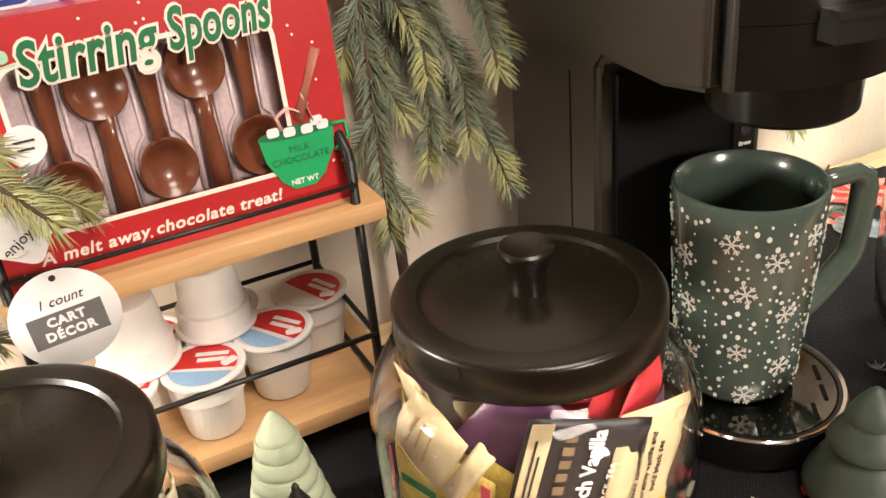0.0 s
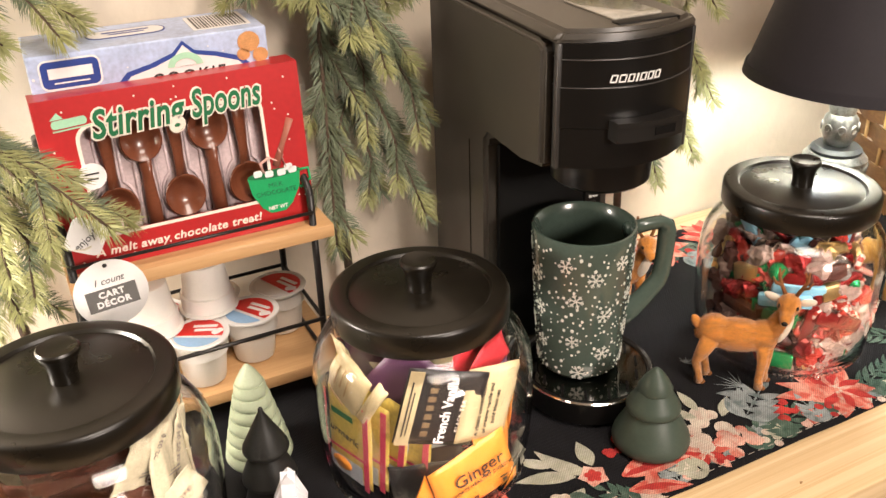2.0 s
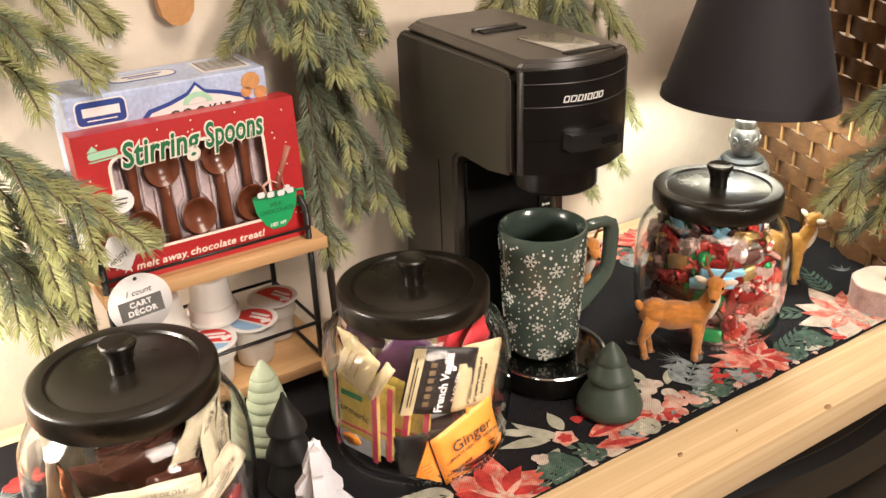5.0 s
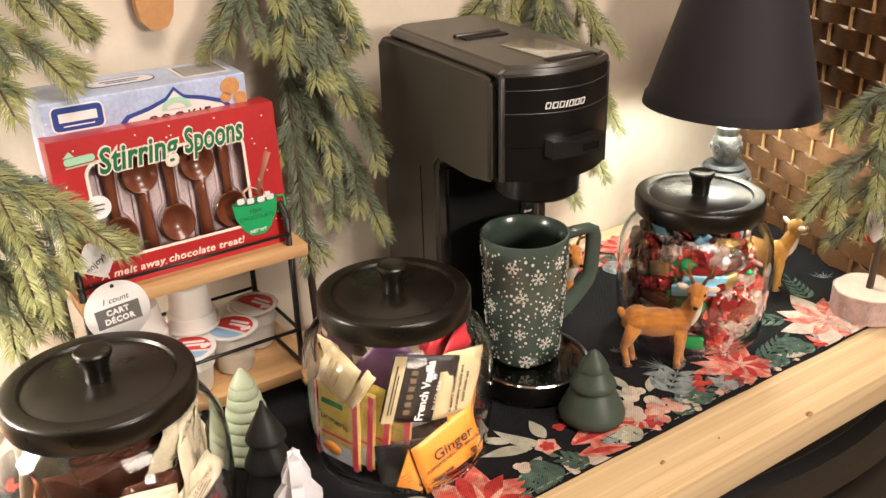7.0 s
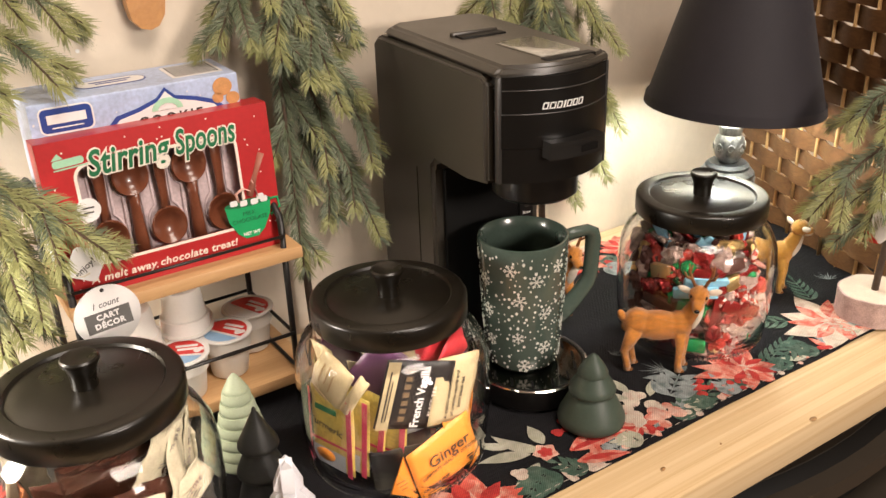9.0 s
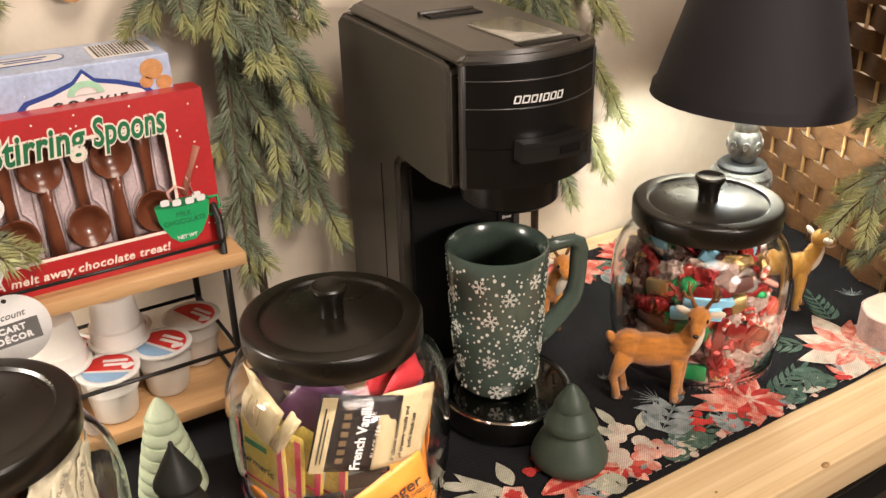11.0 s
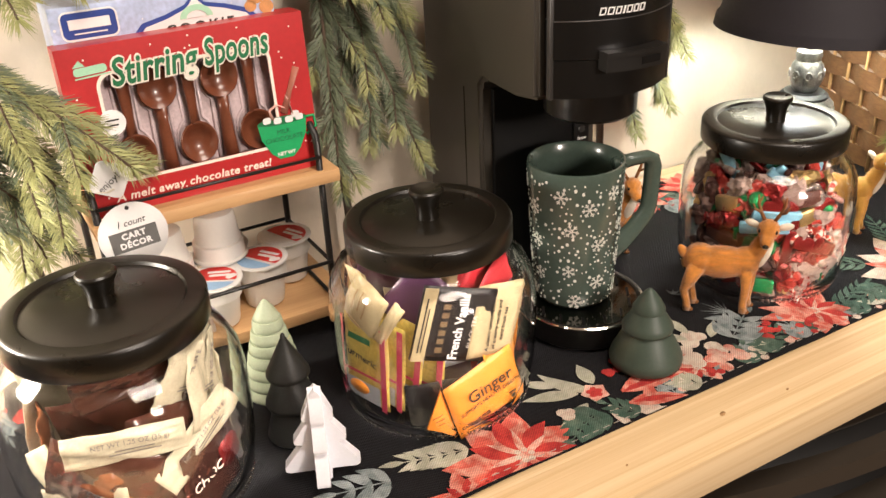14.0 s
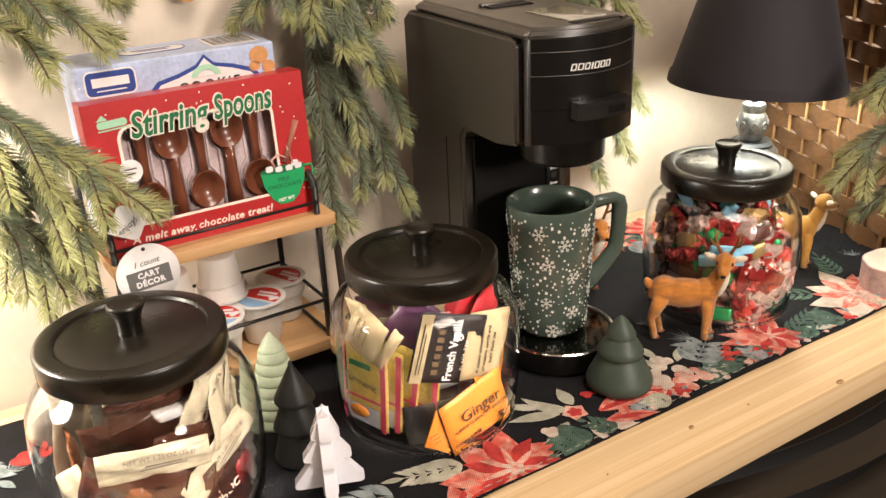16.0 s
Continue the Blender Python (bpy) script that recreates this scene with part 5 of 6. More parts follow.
# white tree of two crossed slabs
half = [(0.0, 0.0790), (0.0030, 0.0760), (0.0112, 0.0560), (0.0108, 0.0535), (0.0078, 0.0525), (0.0188, 0.0365), (0.0182, 0.0338), (0.0125, 0.0328), (0.0272, 0.0135), (0.0268, 0.0105), (0.0240, 0.0090), (0.0062, 0.0092), (0.0058, 0.0), (0.0, 0.0)]
white = thing("ceramic_tree", pose(0.1590, 0.2950, 0.0018, 0, 0, -22), "white ceramic tree made of two crossed slabs", "figurine", "little ceramic trees")
full = half + [(-x, z) for x, z in half[-2:0:-1]]
for a in (0, 90):
    bm = plate(full, 0.0094, -0.0047)
    bevelled(bm, 0.0015, 3, 60)
    part("slab", bm, WHITETREE, white, smooth=50, m=pose(0, 0, 0.0003 * (a > 0), 90, 0, a))


# ---- reindeer ----


def ellipsoid(bm, at, size, turn=None, sub=2):
    b = bmesh.new()
    bmesh.ops.create_icosphere(b, subdivisions=sub, radius=1)
    bmesh.ops.scale(b, vec=size, verts=b.verts)
    if turn is not None:
        bmesh.ops.transform(b, matrix=turn, verts=b.verts)
    bmesh.ops.translate(b, vec=at, verts=b.verts)
    return join(bm, b)


def hairs(bm, count, length, seed, way=Vector((-1, 0, -0.35))):
    """Short flocked hairs that lie along the coat."""
    rnd = random.Random(seed)
    bm.normal_update()
    fs = list(bm.faces)
    area = [f.calc_area() for f in fs]
    V, Fc = [], []
    for f in rnd.choices(fs, area, k=count):
        vs = [v.co for v in f.verts]
        u, w = sorted((rnd.random(), rnd.random()))
        p = vs[0] * u + vs[1] * (w - u) + vs[2] * (1 - w)
        t = way - f.normal * way.dot(f.normal)
        d = (t.normalized() * 0.85 + f.normal * rnd.uniform(0.25, 0.7) + Vector((rnd.uniform(-.3, .3), rnd.uniform(-.3, .3), rnd.uniform(-.3, .3)))).normalized()
        s = d.cross(f.normal)
        if s.length < 1e-4:
            continue
        s = s.normalized() * 0.00022
        i = len(V)
        V += [p - s, p + s, p + d * length * rnd.uniform(0.6, 1.2)]
        Fc.append((i, i + 1, i + 2))
    me = bpy.data.meshes.new("hairs")
    me.from_pydata(V, [], Fc)
    return me


def skin(ob):
    """Melts overlapping forms of a body into one smooth skin."""
    m = ob.modifiers.new("skin", "REMESH")
    m.mode, m.voxel_size, m.use_smooth_shade = "VOXEL", 0.0011, True
    s = ob.modifiers.new("smooth", "SMOOTH")
    s.factor, s.iterations = 0.5, 6
    return ob


def rough_up(bm, amount, seed):
    rnd = random.Random(seed)
    for v in bm.verts:
        n = noise.noise(v.co * 260 + Vector((seed, 0, 0)))
        v.co += v.normal * n * amount
    return bm


def deer(x, y, heading, coat, label, antlers=True, head_turn=35, s=1.0, up=0.0):
    d = thing("reindeer_figurine", pose(x, y, 0.0018, 0, 0, heading) @ Matrix.Scale(s, 4), label, "figurine", "flocked reindeer")
    R = lambda a, ax="Y": Matrix.Rotation(radians(a), 4, ax)
    bm = bmesh.new()
    ellipsoid(bm, (0.000, 0, 0.0485), (0.028, 0.0128, 0.0150), None, 3)
    ellipsoid(bm, (-0.019, 0, 0.050), (0.0145, 0.0128, 0.0155), None, 3)
    ellipsoid(bm, (0.020, 0, 0.049), (0.0125, 0.0118, 0.0150), None, 3)
    ellipsoid(bm, (0.030, 0, 0.062), (0.0085, 0.0080, 0.019), R(22), 3)
    bm.normal_update()
    fur = hairs(bm, 4200, 0.0036, 3)
    fur.materials.append(coat)
    trunk = skin(part("body", rough_up(bm, 0.0005, 3), coat, d, smooth=80))
    tagged(part("coat_hairs", fur, None, trunk), kind="stuff")
    bm = bmesh.new()
    ellipsoid(bm, (0.0345, 0, 0.060), (0.0060, 0.0066, 0.016), R(16), 3)
    part("chest", rough_up(bm, 0.0005, 5), FURWHITE, d, "white chest", smooth=80)
    hm = pose(0.036, 0, 0.081, 0, 0, head_turn) @ Matrix.Scale(1.08, 4)
    bm = bmesh.new()
    ellipsoid(bm, (0.001, 0, 0.001), (0.0098, 0.0086, 0.0090), None, 3)
    ellipsoid(bm, (0.0105, 0, -0.004), (0.0085, 0.0052, 0.0050), R(18), 3)
    bm.normal_update()
    fur = hairs(bm, 700, 0.0016, 9)
    fur.materials.append(coat)
    head = skin(part("head", rough_up(bm, 0.0003, 7), coat, d, smooth=80, m=hm))
    tagged(part("face_hairs", fur, None, head), kind="stuff")
    part("muzzle", ellipsoid(bmesh.new(), (0.0120, 0, -0.0072), (0.0060, 0.0044, 0.0032)), FURWHITE, head, "pale muzzle")
    part("nose", ellipsoid(bmesh.new(), (0.0185, 0, -0.0058), (0.0018, 0.0024, 0.0018)), EYE_M, head)
    for sgn in (-1, 1):
        part("eye", ellipsoid(bmesh.new(), (0.0066, sgn * 0.0064, 0.0020), (0.0018, 0.0012, 0.0018)), EYE_M, head)
        part("ear", ellipsoid(bmesh.new(), (-0.002, sgn * 0.0125, 0.0040), (0.0022, 0.0068, 0.0032), R(sgn * 18, "X")), FURWHITE, head, "pale ear")
        if antlers:
            bm = tube([(-0.001, sgn * 0.0035, 0.0075), (-0.003, sgn * 0.0075, 0.0145), (-0.003, sgn * 0.0100, 0.021), (0.000, sgn * 0.0105, 0.030)], [0.0016, 0.0015, 0.0013, 0.0007], 7)
            tube([(-0.003, sgn * 0.0075, 0.0145), (0.001, sgn * 0.0115, 0.0175), (0.003, sgn * 0.0140, 0.0235)], [0.0013, 0.0012, 0.0006], 6, bm)
            tube([(-0.003, sgn * 0.0098, 0.0205), (-0.005, sgn * 0.0075, 0.0270)], [0.0012, 0.0006], 6, bm)
            part("antler", bm, FURDARK, head, "brown forked antler")
    for lx, fwd in ((0.026, 1), (0.021, 1), (-0.024, -1), (-0.018, -1)):
        sgn = 1 if lx in (0.026, -0.018) else -1
        yy = sgn * 0.0068
        if fwd > 0:
            pts, rad = [(lx, yy, 0.046), (lx + 0.001, yy, 0.026), (lx, yy, 0.010), (lx + 0.001, yy, 0.0015)], [0.0062, 0.0042, 0.0034, 0.0040]
        else:
            pts, rad = [(lx + 0.003, yy, 0.048), (lx - 0.003, yy, 0.032), (lx - 0.007, yy, 0.022), (lx - 0.004, yy, 0.010), (lx - 0.003, yy, 0.0015)], [0.0085, 0.0062, 0.0040, 0.0034, 0.0040]
        leg = part("leg", tube(pts, rad, 10), coat, d, smooth=80)
        part("hoof", ellipsoid(bmesh.new(), (pts[-1][0] + 0.0015, yy, 0.0020), (0.0042, 0.0034, 0.0022)), FURDARK, leg)
    part("tail", ellipsoid(bmesh.new(), (-0.0340, 0, 0.057), (0.0042, 0.0036, 0.0075), R(-28)), coat, d)
    return d


deer(0.5600, 0.3050, -41, FUR, "flocked ginger reindeer standing before the candy jar", True, -102, 1.02)
deer(0.549, 0.462, -75, FUR, "flocked ginger reindeer standing behind the mug", True, -32, 0.98)
deer(0.778, 0.352, -45, GOLDFUR, "golden reindeer fawn beside the woven screen", False, 30, 0.98)

# ---- wooden tier shelf with wire sides ----
SX0, SX1, SY0, SY1 = 0.062, 0.267, 0.471, 0.588
Z_LOW, Z_UP = 0.0290, 0.1575
shelf = thing("two_tier_shelf", pose(0, 0, 0.0016), "two-tier shelf with bamboo boards and black wire frame", "shelf")
for z in (Z_LOW, Z_UP):
    part("board", box((SX1 - SX0, SY1 - SY0, 0.0115), ((SX0 + SX1) / 2, (SY0 + SY1) / 2, z - 0.00575), 0.0012), SHELFWOOD, shelf, "bamboo shelf board")
RX0, RX1 = 0.0665, 0.2515
for x in (RX0, RX1):
    for y in (0.478, 0.582):
        top = 0.184 if y < 0.5 else 0.235
        part("post", tube([(x, y, 0.0), (x, y, top)], 0.0030, 8), WIRE, shelf, "black wire post")
    part("side_arm", tube([(x, 0.582, 0.235), (x, 0.560, 0.238), (x, 0.520, 0.214), (x, 0.492, 0.196), (x, 0.480, 0.188), (x, 0.478, 0.170)], 0.0032, 8), WIRE, shelf)
    for z in (Z_LOW + 0.040, Z_LOW + 0.002):
        part("side_rail", tube([(x, 0.478, z), (x, 0.582, z)], 0.0018, 6), WIRE, shelf)
for z, r in ((Z_UP + 0.0125, 0.0015), (Z_LOW + 0.041, 0.0018)):
    part("front_rail", tube([(RX0, 0.4745, z), (RX1, 0.4745, z)], r, 6), WIRE, shelf)
part("back_rail", tube([(RX0, 0.584, Z_LOW + 0.041), (RX1, 0.584, Z_LOW + 0.041)], 0.0018, 6), WIRE, shelf)

# ---- chocolate spoon box ----
BW, BH, BD = 0.191, 0.131, 0.024
BOX = pose(0.1615, 0.4885, Z_UP + 0.0020, -3, 0, 0)
bx = thing("stirring_spoons_box", BOX, "red gift box of chocolate stirring spoons with a window", "box")
WX0, WX1, WZ0, WZ1 = -0.069, 0.062, 0.026, 0.108
# card front with the window cut out


def framed(outer, inner, depth):
    """A flat frame between two outlines of as many points."""
    bm = bmesh.new()
    vo = [bm.verts.new((x, y, 0)) for x, y in outer]
    vi = [bm.verts.new((x, y, 0)) for x, y in inner]
    n = len(vo)
    for k in range(n):
        j = (k + 1) % n
        bm.faces.new((vo[k], vo[j], vi[j], vi[k]))
    ret = bmesh.ops.extrude_face_region(bm, geom=bm.faces[:])
    bmesh.ops.translate(bm, vec=(0, 0, depth), verts=[g for g in ret["geom"] if isinstance(g, bmesh.types.BMVert)])
    bmesh.ops.recalc_face_normals(bm, faces=bm.faces)
    return bm


wcx, wcz = (WX0 + WX1) / 2, (WZ0 + WZ1) / 2
outer = rounded(BW, BH, 0.0005, 5, 0, BH / 2)
inner = rounded(WX1 - WX0, WZ1 - WZ0, 0.010, 5, wcx, wcz)
inner2 = rounded(WX1 - WX0 + 0.005, WZ1 - WZ0 + 0.005, 0.012, 5, wcx, wcz)
front = part("front_panel", framed(outer, inner, 0.0008), BOXRED, bx, "red printed card front", smooth=None, m=UP)
part("window_border", framed(inner2, inner, 0.0005), CREAMINK, front, "cream border", smooth=None, m=pose(0, 0, 0.0006))
part("back_panel", box((BW, 0.001, BH), (0, BD, BH / 2)), BOXRED, bx, smooth=None)
for s in (-1, 1):
    part("side_panel", box((0.001, BD - 0.001, BH), (s * (BW / 2 - 0.0005), BD / 2, BH / 2)), BOXRED, bx, smooth=None)
part("top_panel", box((BW - 0.002, BD - 0.001, 0.001), (0, BD / 2, BH - 0.0005)), BOXRED, bx, smooth=None)
part("bottom_panel", box((BW - 0.002, BD - 0.001, 0.001), (0, BD / 2, 0.0005)), BOXREDDARK, bx, smooth=None)
insert = part("blister_tray", box((BW - 0.008, 0.002, BH - 0.010), (0, 0.0150, BH / 2)), TRAYP, bx, "pale moulded tray", smooth=None)


def spoon(up):
    """A moulded chocolate spoon, bowl towards +y."""
    bm = bmesh.new()
    tube([(0, -0.047, 0), (0, -0.030, 0), (0, -0.008, 0.0005), (0, 0.004, 0)], [0.0062, 0.0054, 0.0040, 0.0050], 10, bm, True, 0.6)
    b = lathe([(0.0, -0.0060), (0.006, -0.0054), (0.0108, -0.0022), (0.0126, 0.0026), (0.0120, 0.0036), (0.0108, 0.0028), (0.0088, -0.0006), (0.0055, -0.0034), (0.0, -0.0044)], 24)
    bmesh.ops.scale(b, vec=(1, 1.28, 1), verts=b.verts)
    bmesh.ops.translate(b, vec=(0, 0.018, 0.0005), verts=b.verts)
    return join(bm, b)


SPOON = finish(spoon(True), 50)
SPOON.materials.append(CHOC)
for k in range(5):
    up = k % 2 == 1
    x = -0.052 + 0.0248 * k
    part("chocolate_spoon", SPOON, None, insert, "milk chocolate spoon", m=Matrix.Translation((x, 0.0085, 0.071 if up else 0.060)) @ UP @ Matrix.Rotation(0 if up else math.pi, 4, "Z") @ Matrix.Diagonal((1.22, 1.06, 1.0, 1)))
    rim = [(0.0150 * math.cos(a), 0.018 + 0.0195 * math.sin(a)) for a in [radians(-60 + 15 * q) for q in range(21)]]
    rim = [(0.0085, -0.048)] + rim + [(-0.0085, -0.048)]
    part("tray_pocket", tube([(px, py, 0) for px, py in rim], 0.0013, 6), TRAYP, insert, m=Matrix.Translation((x, 0.0132, 0.071 if up else 0.060)) @ UP @ Matrix.Rotation(0 if up else math.pi, 4, "Z"))
# title on the front: cream shadow under green letters
for txt, x, z, sz, wd in (("Stirring", -0.0262, 0.1088, 0.0290, 0.067), ("Spoons", 0.0378, 0.1115, 0.0290, 0.053)):
    letters(txt, sz, CREAMINK, front, pose(x, z, 0.0014, 0, 0, 2), "letter_outline", 0.0002, 0.0020, 0.25, 1.02, wd + 0.003)
    letters(txt, sz, DARKGREENINK, front, pose(x, z, 0.0020, 0, 0, 2), "letter", 0.0002, 0.0006, 0.25, 1.02, wd)
letters("A melt away chocolate treat!", 0.0092, CREAMINK, front, pose(-0.012, 0.0125, 0.0011), "letter", 0.0002, 0.0002, 0.2, 1.08, 0.128)
badge = part("brand_badge", plate(rounded(0.024, 0.0060, 0.0025, 3), 0.0004), MINTINK, front, "mint brand badge", smooth=None, m=pose(-0.073, 0.1135, 0.0010, 0, 0, 3))
part("badge_roof", plate([(-0.012, 0.0036), (-0.003, 0.0036), (-0.0065, 0.0085)], 0.0004), MINTINK, badge, smooth=None)
part("badge_line", plate(rounded(0.026, 0.0010, 0.0004, 2, 0.001, -0.0046), 0.0004), MINTINK, badge, smooth=None)
part("ornament_circle", plate(disc(0.0100, 24), 0.0004), TAGWHITE, front, smooth=None, m=pose(-0.066, 0.072, 0.0012))
bars([(0, 0.002, 0.010, 0.0012), (0, -0.002, 0.008, 0.0012)], INK, front, pose(-0.066, 0.072, 0.0018))
cup = part("printed_cup", plate([(-0.0215, 0.016), (0.0215, 0.016), (0.0195, 0.002), (0.0125, -0.011), (0.006, -0.0165), (-0.006, -0.0165), (-0.0125, -0.011), (-0.0195, 0.002)], 0.0004), GREENINK, front, "printed green cup", smooth=None, m=pose(0.066, 0.030, 0.0014))
part("cup_rim", plate(disc(0.0215, 24, 0, 0.0160, 0.0035), 0.0003), DARKGREENINK, cup, smooth=None, m=pose(0, 0, 0.0003))
part("cup_handle", tube([(0.020, 0.015, 0), (0.028, 0.015, 0), (0.029, 0.006, 0), (0.020, 0.0, 0)], 0.0012, 6), GREENINK, cup, m=pose(0, 0, 0.0004))
for x, y in ((-0.013, 0.018), (-0.004, 0.0165), (0.012, 0.0195), (0.006, 0.0160), (0.015, 0.0165)):
    part("marshmallow", plate(rounded(0.0068, 0.0052, 0.0016, 3, x, y), 0.0004), TAGWHITE, cup, smooth=None, m=pose(0, 0, 0.0007))
lettering("MILK", 0.0055, DARKGREENINK, cup, pose(0, 0.0065, 0.0006))
lettering("CHOCOLATE", 0.0055, DARKGREENINK, cup, pose(0, 0.0005, 0.0006))
lettering("NET WT", 0.0042, TAGWHITE, cup, pose(0, -0.0125, 0.0006), bold=0.0001)
part("printed_spoon", tube([(0.002, 0.022, 0), (0.010, 0.040, 0), (0.018, 0.058, 0)], [0.0035, 0.0022, 0.0032], 8, flat=0.25), mat("printed_cocoa", (0.36, 0.13, 0.09), 0.4), cup, m=pose(0, 0, 0.0014))
part("printed_swirl", tube([(-0.008, 0.018, 0), (-0.010, 0.026, 0), (-0.003, 0.030, 0), (0.004, 0.026, 0), (0.009, 0.030, 0), (0.006, 0.036, 0), (0.010, 0.020, 0)], 0.0014, 6, flat=0.3), mat("printed_pink", (0.72, 0.42, 0.36), 0.4), cup, m=pose(0, 0, 0.0012))
rnd = random.Random(2)
bm = bmesh.new()
for k in range(70):
    x, z = rnd.uniform(-BW / 2 + 0.004, BW / 2 - 0.004), rnd.uniform(0.004, BH - 0.004)
    if WX0 - 0.006 < x < WX1 + 0.006 and WZ0 - 0.006 < z < WZ1 + 0.006:
        continue
    plate(disc(0.0008, 6, x, z), 0.0002, 0.0009, bm)
tagged(part("printed_dots", bm, CREAMINK, front, smooth=None), kind="stuff")

# ---- cookie box behind it ----
CW, CH, CD = 0.171, 0.1560, 0.066
ck = thing("cookie_box", pose(0.1560, 0.5150, Z_UP + 0.0018, 0, 0, -1.5), "pale blue cookie carton behind the red box", "box")
part("carton", box((CW, CD, CH), (0, CD / 2, CH / 2), 0.0012), BOXBLUE, ck, "pale blue printed carton", smooth=None)
fm = Matrix.Translation((0, -0.0004, 0)) @ UP
part("brand_plate", plate(rounded(0.039, 0.019, 0.004, 4), 0.0004), BLUEINK, ck, "dark blue brand plate", smooth=None, m=fm @ pose(-0.0575, 0.1415, 0))
part("plate_line", framed(rounded(0.042, 0.022, 0.0055, 4), rounded(0.0395, 0.0195, 0.0045, 4), 0.0003), TAGWHITE, ck, smooth=None, m=fm @ pose(-0.0575, 0.1415, 0))
bars([(0, 0.0012, 0.030, 0.0074)], TAGWHITE, ck, fm @ pose(-0.0575, 0.1415, 0.0009), "brand_bar")
bars([(0, -0.0058, 0.024, 0.0010)], TAGWHITE, ck, fm @ pose(-0.0575, 0.1415, 0.0009), "brand_bar")
arch = [(-0.062, -0.050), (-0.052, -0.004), (-0.042, 0.006), (-0.024, 0.010), (-0.008, 0.0155), (0.0, 0.0235), (0.008, 0.0155), (0.024, 0.012), (0.042, 0.006), (0.052, -0.004), (0.062, -0.050)]
part("arch_line", plate(arch, 0.0004), BLUEINK, ck, "blue arch outline", smooth=None, m=fm @ pose(0.022, 0.1300, 0))
part("arch_panel", plate([(x * 0.945, y - 0.0032) for x, y in arch], 0.0004), BOXWHITE, ck, "white arched panel", smooth=None, m=fm @ pose(0.022, 0.1300, 0.0004))
part("printed_dome", framed([(0.013 * math.cos(a), 0.010 * math.sin(a)) for a in [math.pi * k / 12 for k in range(13)]], [(0.008 * math.cos(a), 0.0055 * math.sin(a)) for a in [math.pi * k / 12 for k in range(13)]], 0.0004), MINTINK, ck, smooth=None, m=fm @ pose(0.022, 0.1350, 0.0010))
lettering("COOKIE", 0.0125, INK, ck, fm @ pose(0.024, 0.1270, 0.001), bold=0.0002, space=1.25)
for x, y, r in ((0.071, 0.146, 0.0085), (0.079, 0.135, 0.0060), (0.066, 0.137, 0.0050)):
    part("printed_cookie", plate(disc(r, 18, x, y, r * 0.92), 0.0004), mat("printed_cookie_tan", (0.55, 0.27, 0.10), 0.45, vary=0.25, scale=200), ck, smooth=None, m=fm)
tm = pose(0, 0, CH + 0.0002)
part("top_label", framed(rounded(0.058, 0.024, 0.011, 6), rounded(0.0555, 0.0215, 0.010, 6), 0.0003), BLUEINK, ck, smooth=None, m=tm @ pose(-0.012, 0.036, 0))
part("top_label", plate(rounded(0.0555, 0.0215, 0.010, 6), 0.0003), BOXWHITE, ck, "white oval label", smooth=None, m=tm @ pose(-0.012, 0.036, 0))
bars([(0, 0.003, 0.034, 0.0025), (0, -0.003, 0.026, 0.0020)], BLUEINK, ck, tm @ pose(-0.012, 0.036, 0.0004))
part("barcode_panel", plate(rounded(0.044, 0.044, 0.002, 3), 0.0003), BOXWHITE, ck, smooth=None, m=tm @ pose(0.056, 0.034, 0))
bars([(-0.018 + 0.0024 * k, 0, 0.0008 + 0.0006 * (k % 3 == 0), 0.038) for k in range(16)], INK, ck, tm @ pose(0.056, 0.034, 0.0004), "barcode_line")
rnd = random.Random(8)
bm = bmesh.new()
for k in range(60):
    plate(disc(rnd.choice((0.0006, 0.001, 0.0018)), 8, rnd.uniform(-0.083, 0.083), rnd.uniform(0.08, 0.152)), 0.0002, 0, bm)
tagged(part("printed_snow", bm, BOXWHITE, ck, smooth=None, m=fm), kind="stuff")

# ---- coffee pods ----


def pod(x, y, z, turn, blue, label, flipped=False):
    m = pose(x, y, z, 0, 0, turn) if not flipped else pose(x, y, z, 180, 0, turn)
    p = thing("coffee_pod", m, label, "coffee pod", "coffee pods on the shelf")
    part("cup", lathe([(0.0, 0.0), (0.0150, 0.0), (0.0170, 0.0012), (0.0178, 0.004), (0.0198, 0.022), (0.0208, 0.028), (0.0228, 0.029), (0.0228, 0.0420), (0.0248, 0.0425), (0.0255, 0.0432), (0.0, 0.0434)], 36), PODCUP, p, "white plastic cup", smooth=40)
    lidp = part("foil_lid", lathe([(0.0, 0.0442), (0.0215, 0.0442), (0.0225, 0.0448), (0.0252, 0.0446), (0.0254, 0.0436), (0.0, 0.0436)], 36), PODLID, p, "printed foil lid")
    if not flipped:
        seg = [(0.0205 * math.cos(radians(a)), 0.0205 * math.sin(radians(a))) for a in range(-58, 148, 10)]
        part("red_print", plate(seg, 0.0003, 0.0443), PODRED, lidp, smooth=None)
        seg = [(0.0205 * math.cos(radians(a)), 0.0205 * math.sin(radians(a))) for a in range(150, 300, 10)]
        part("blue_print" if blue else "pale_print", plate(seg, 0.0003, 0.0443), PODBLUE if blue else PODLID, lidp, smooth=None)
        bars([(0.004, 0.010, 0.020, 0.0036), (0.005, 0.004, 0.018, 0.0036)], TAGWHITE, lidp, pose(0, 0, 0.0447, 0, 0, -45))
        part("white_tab", plate(rounded(0.010, 0.006, 0.002, 3, 0.012, -0.010), 0.0003, 0.0446), TAGWHITE, lidp, smooth=None)
    return p


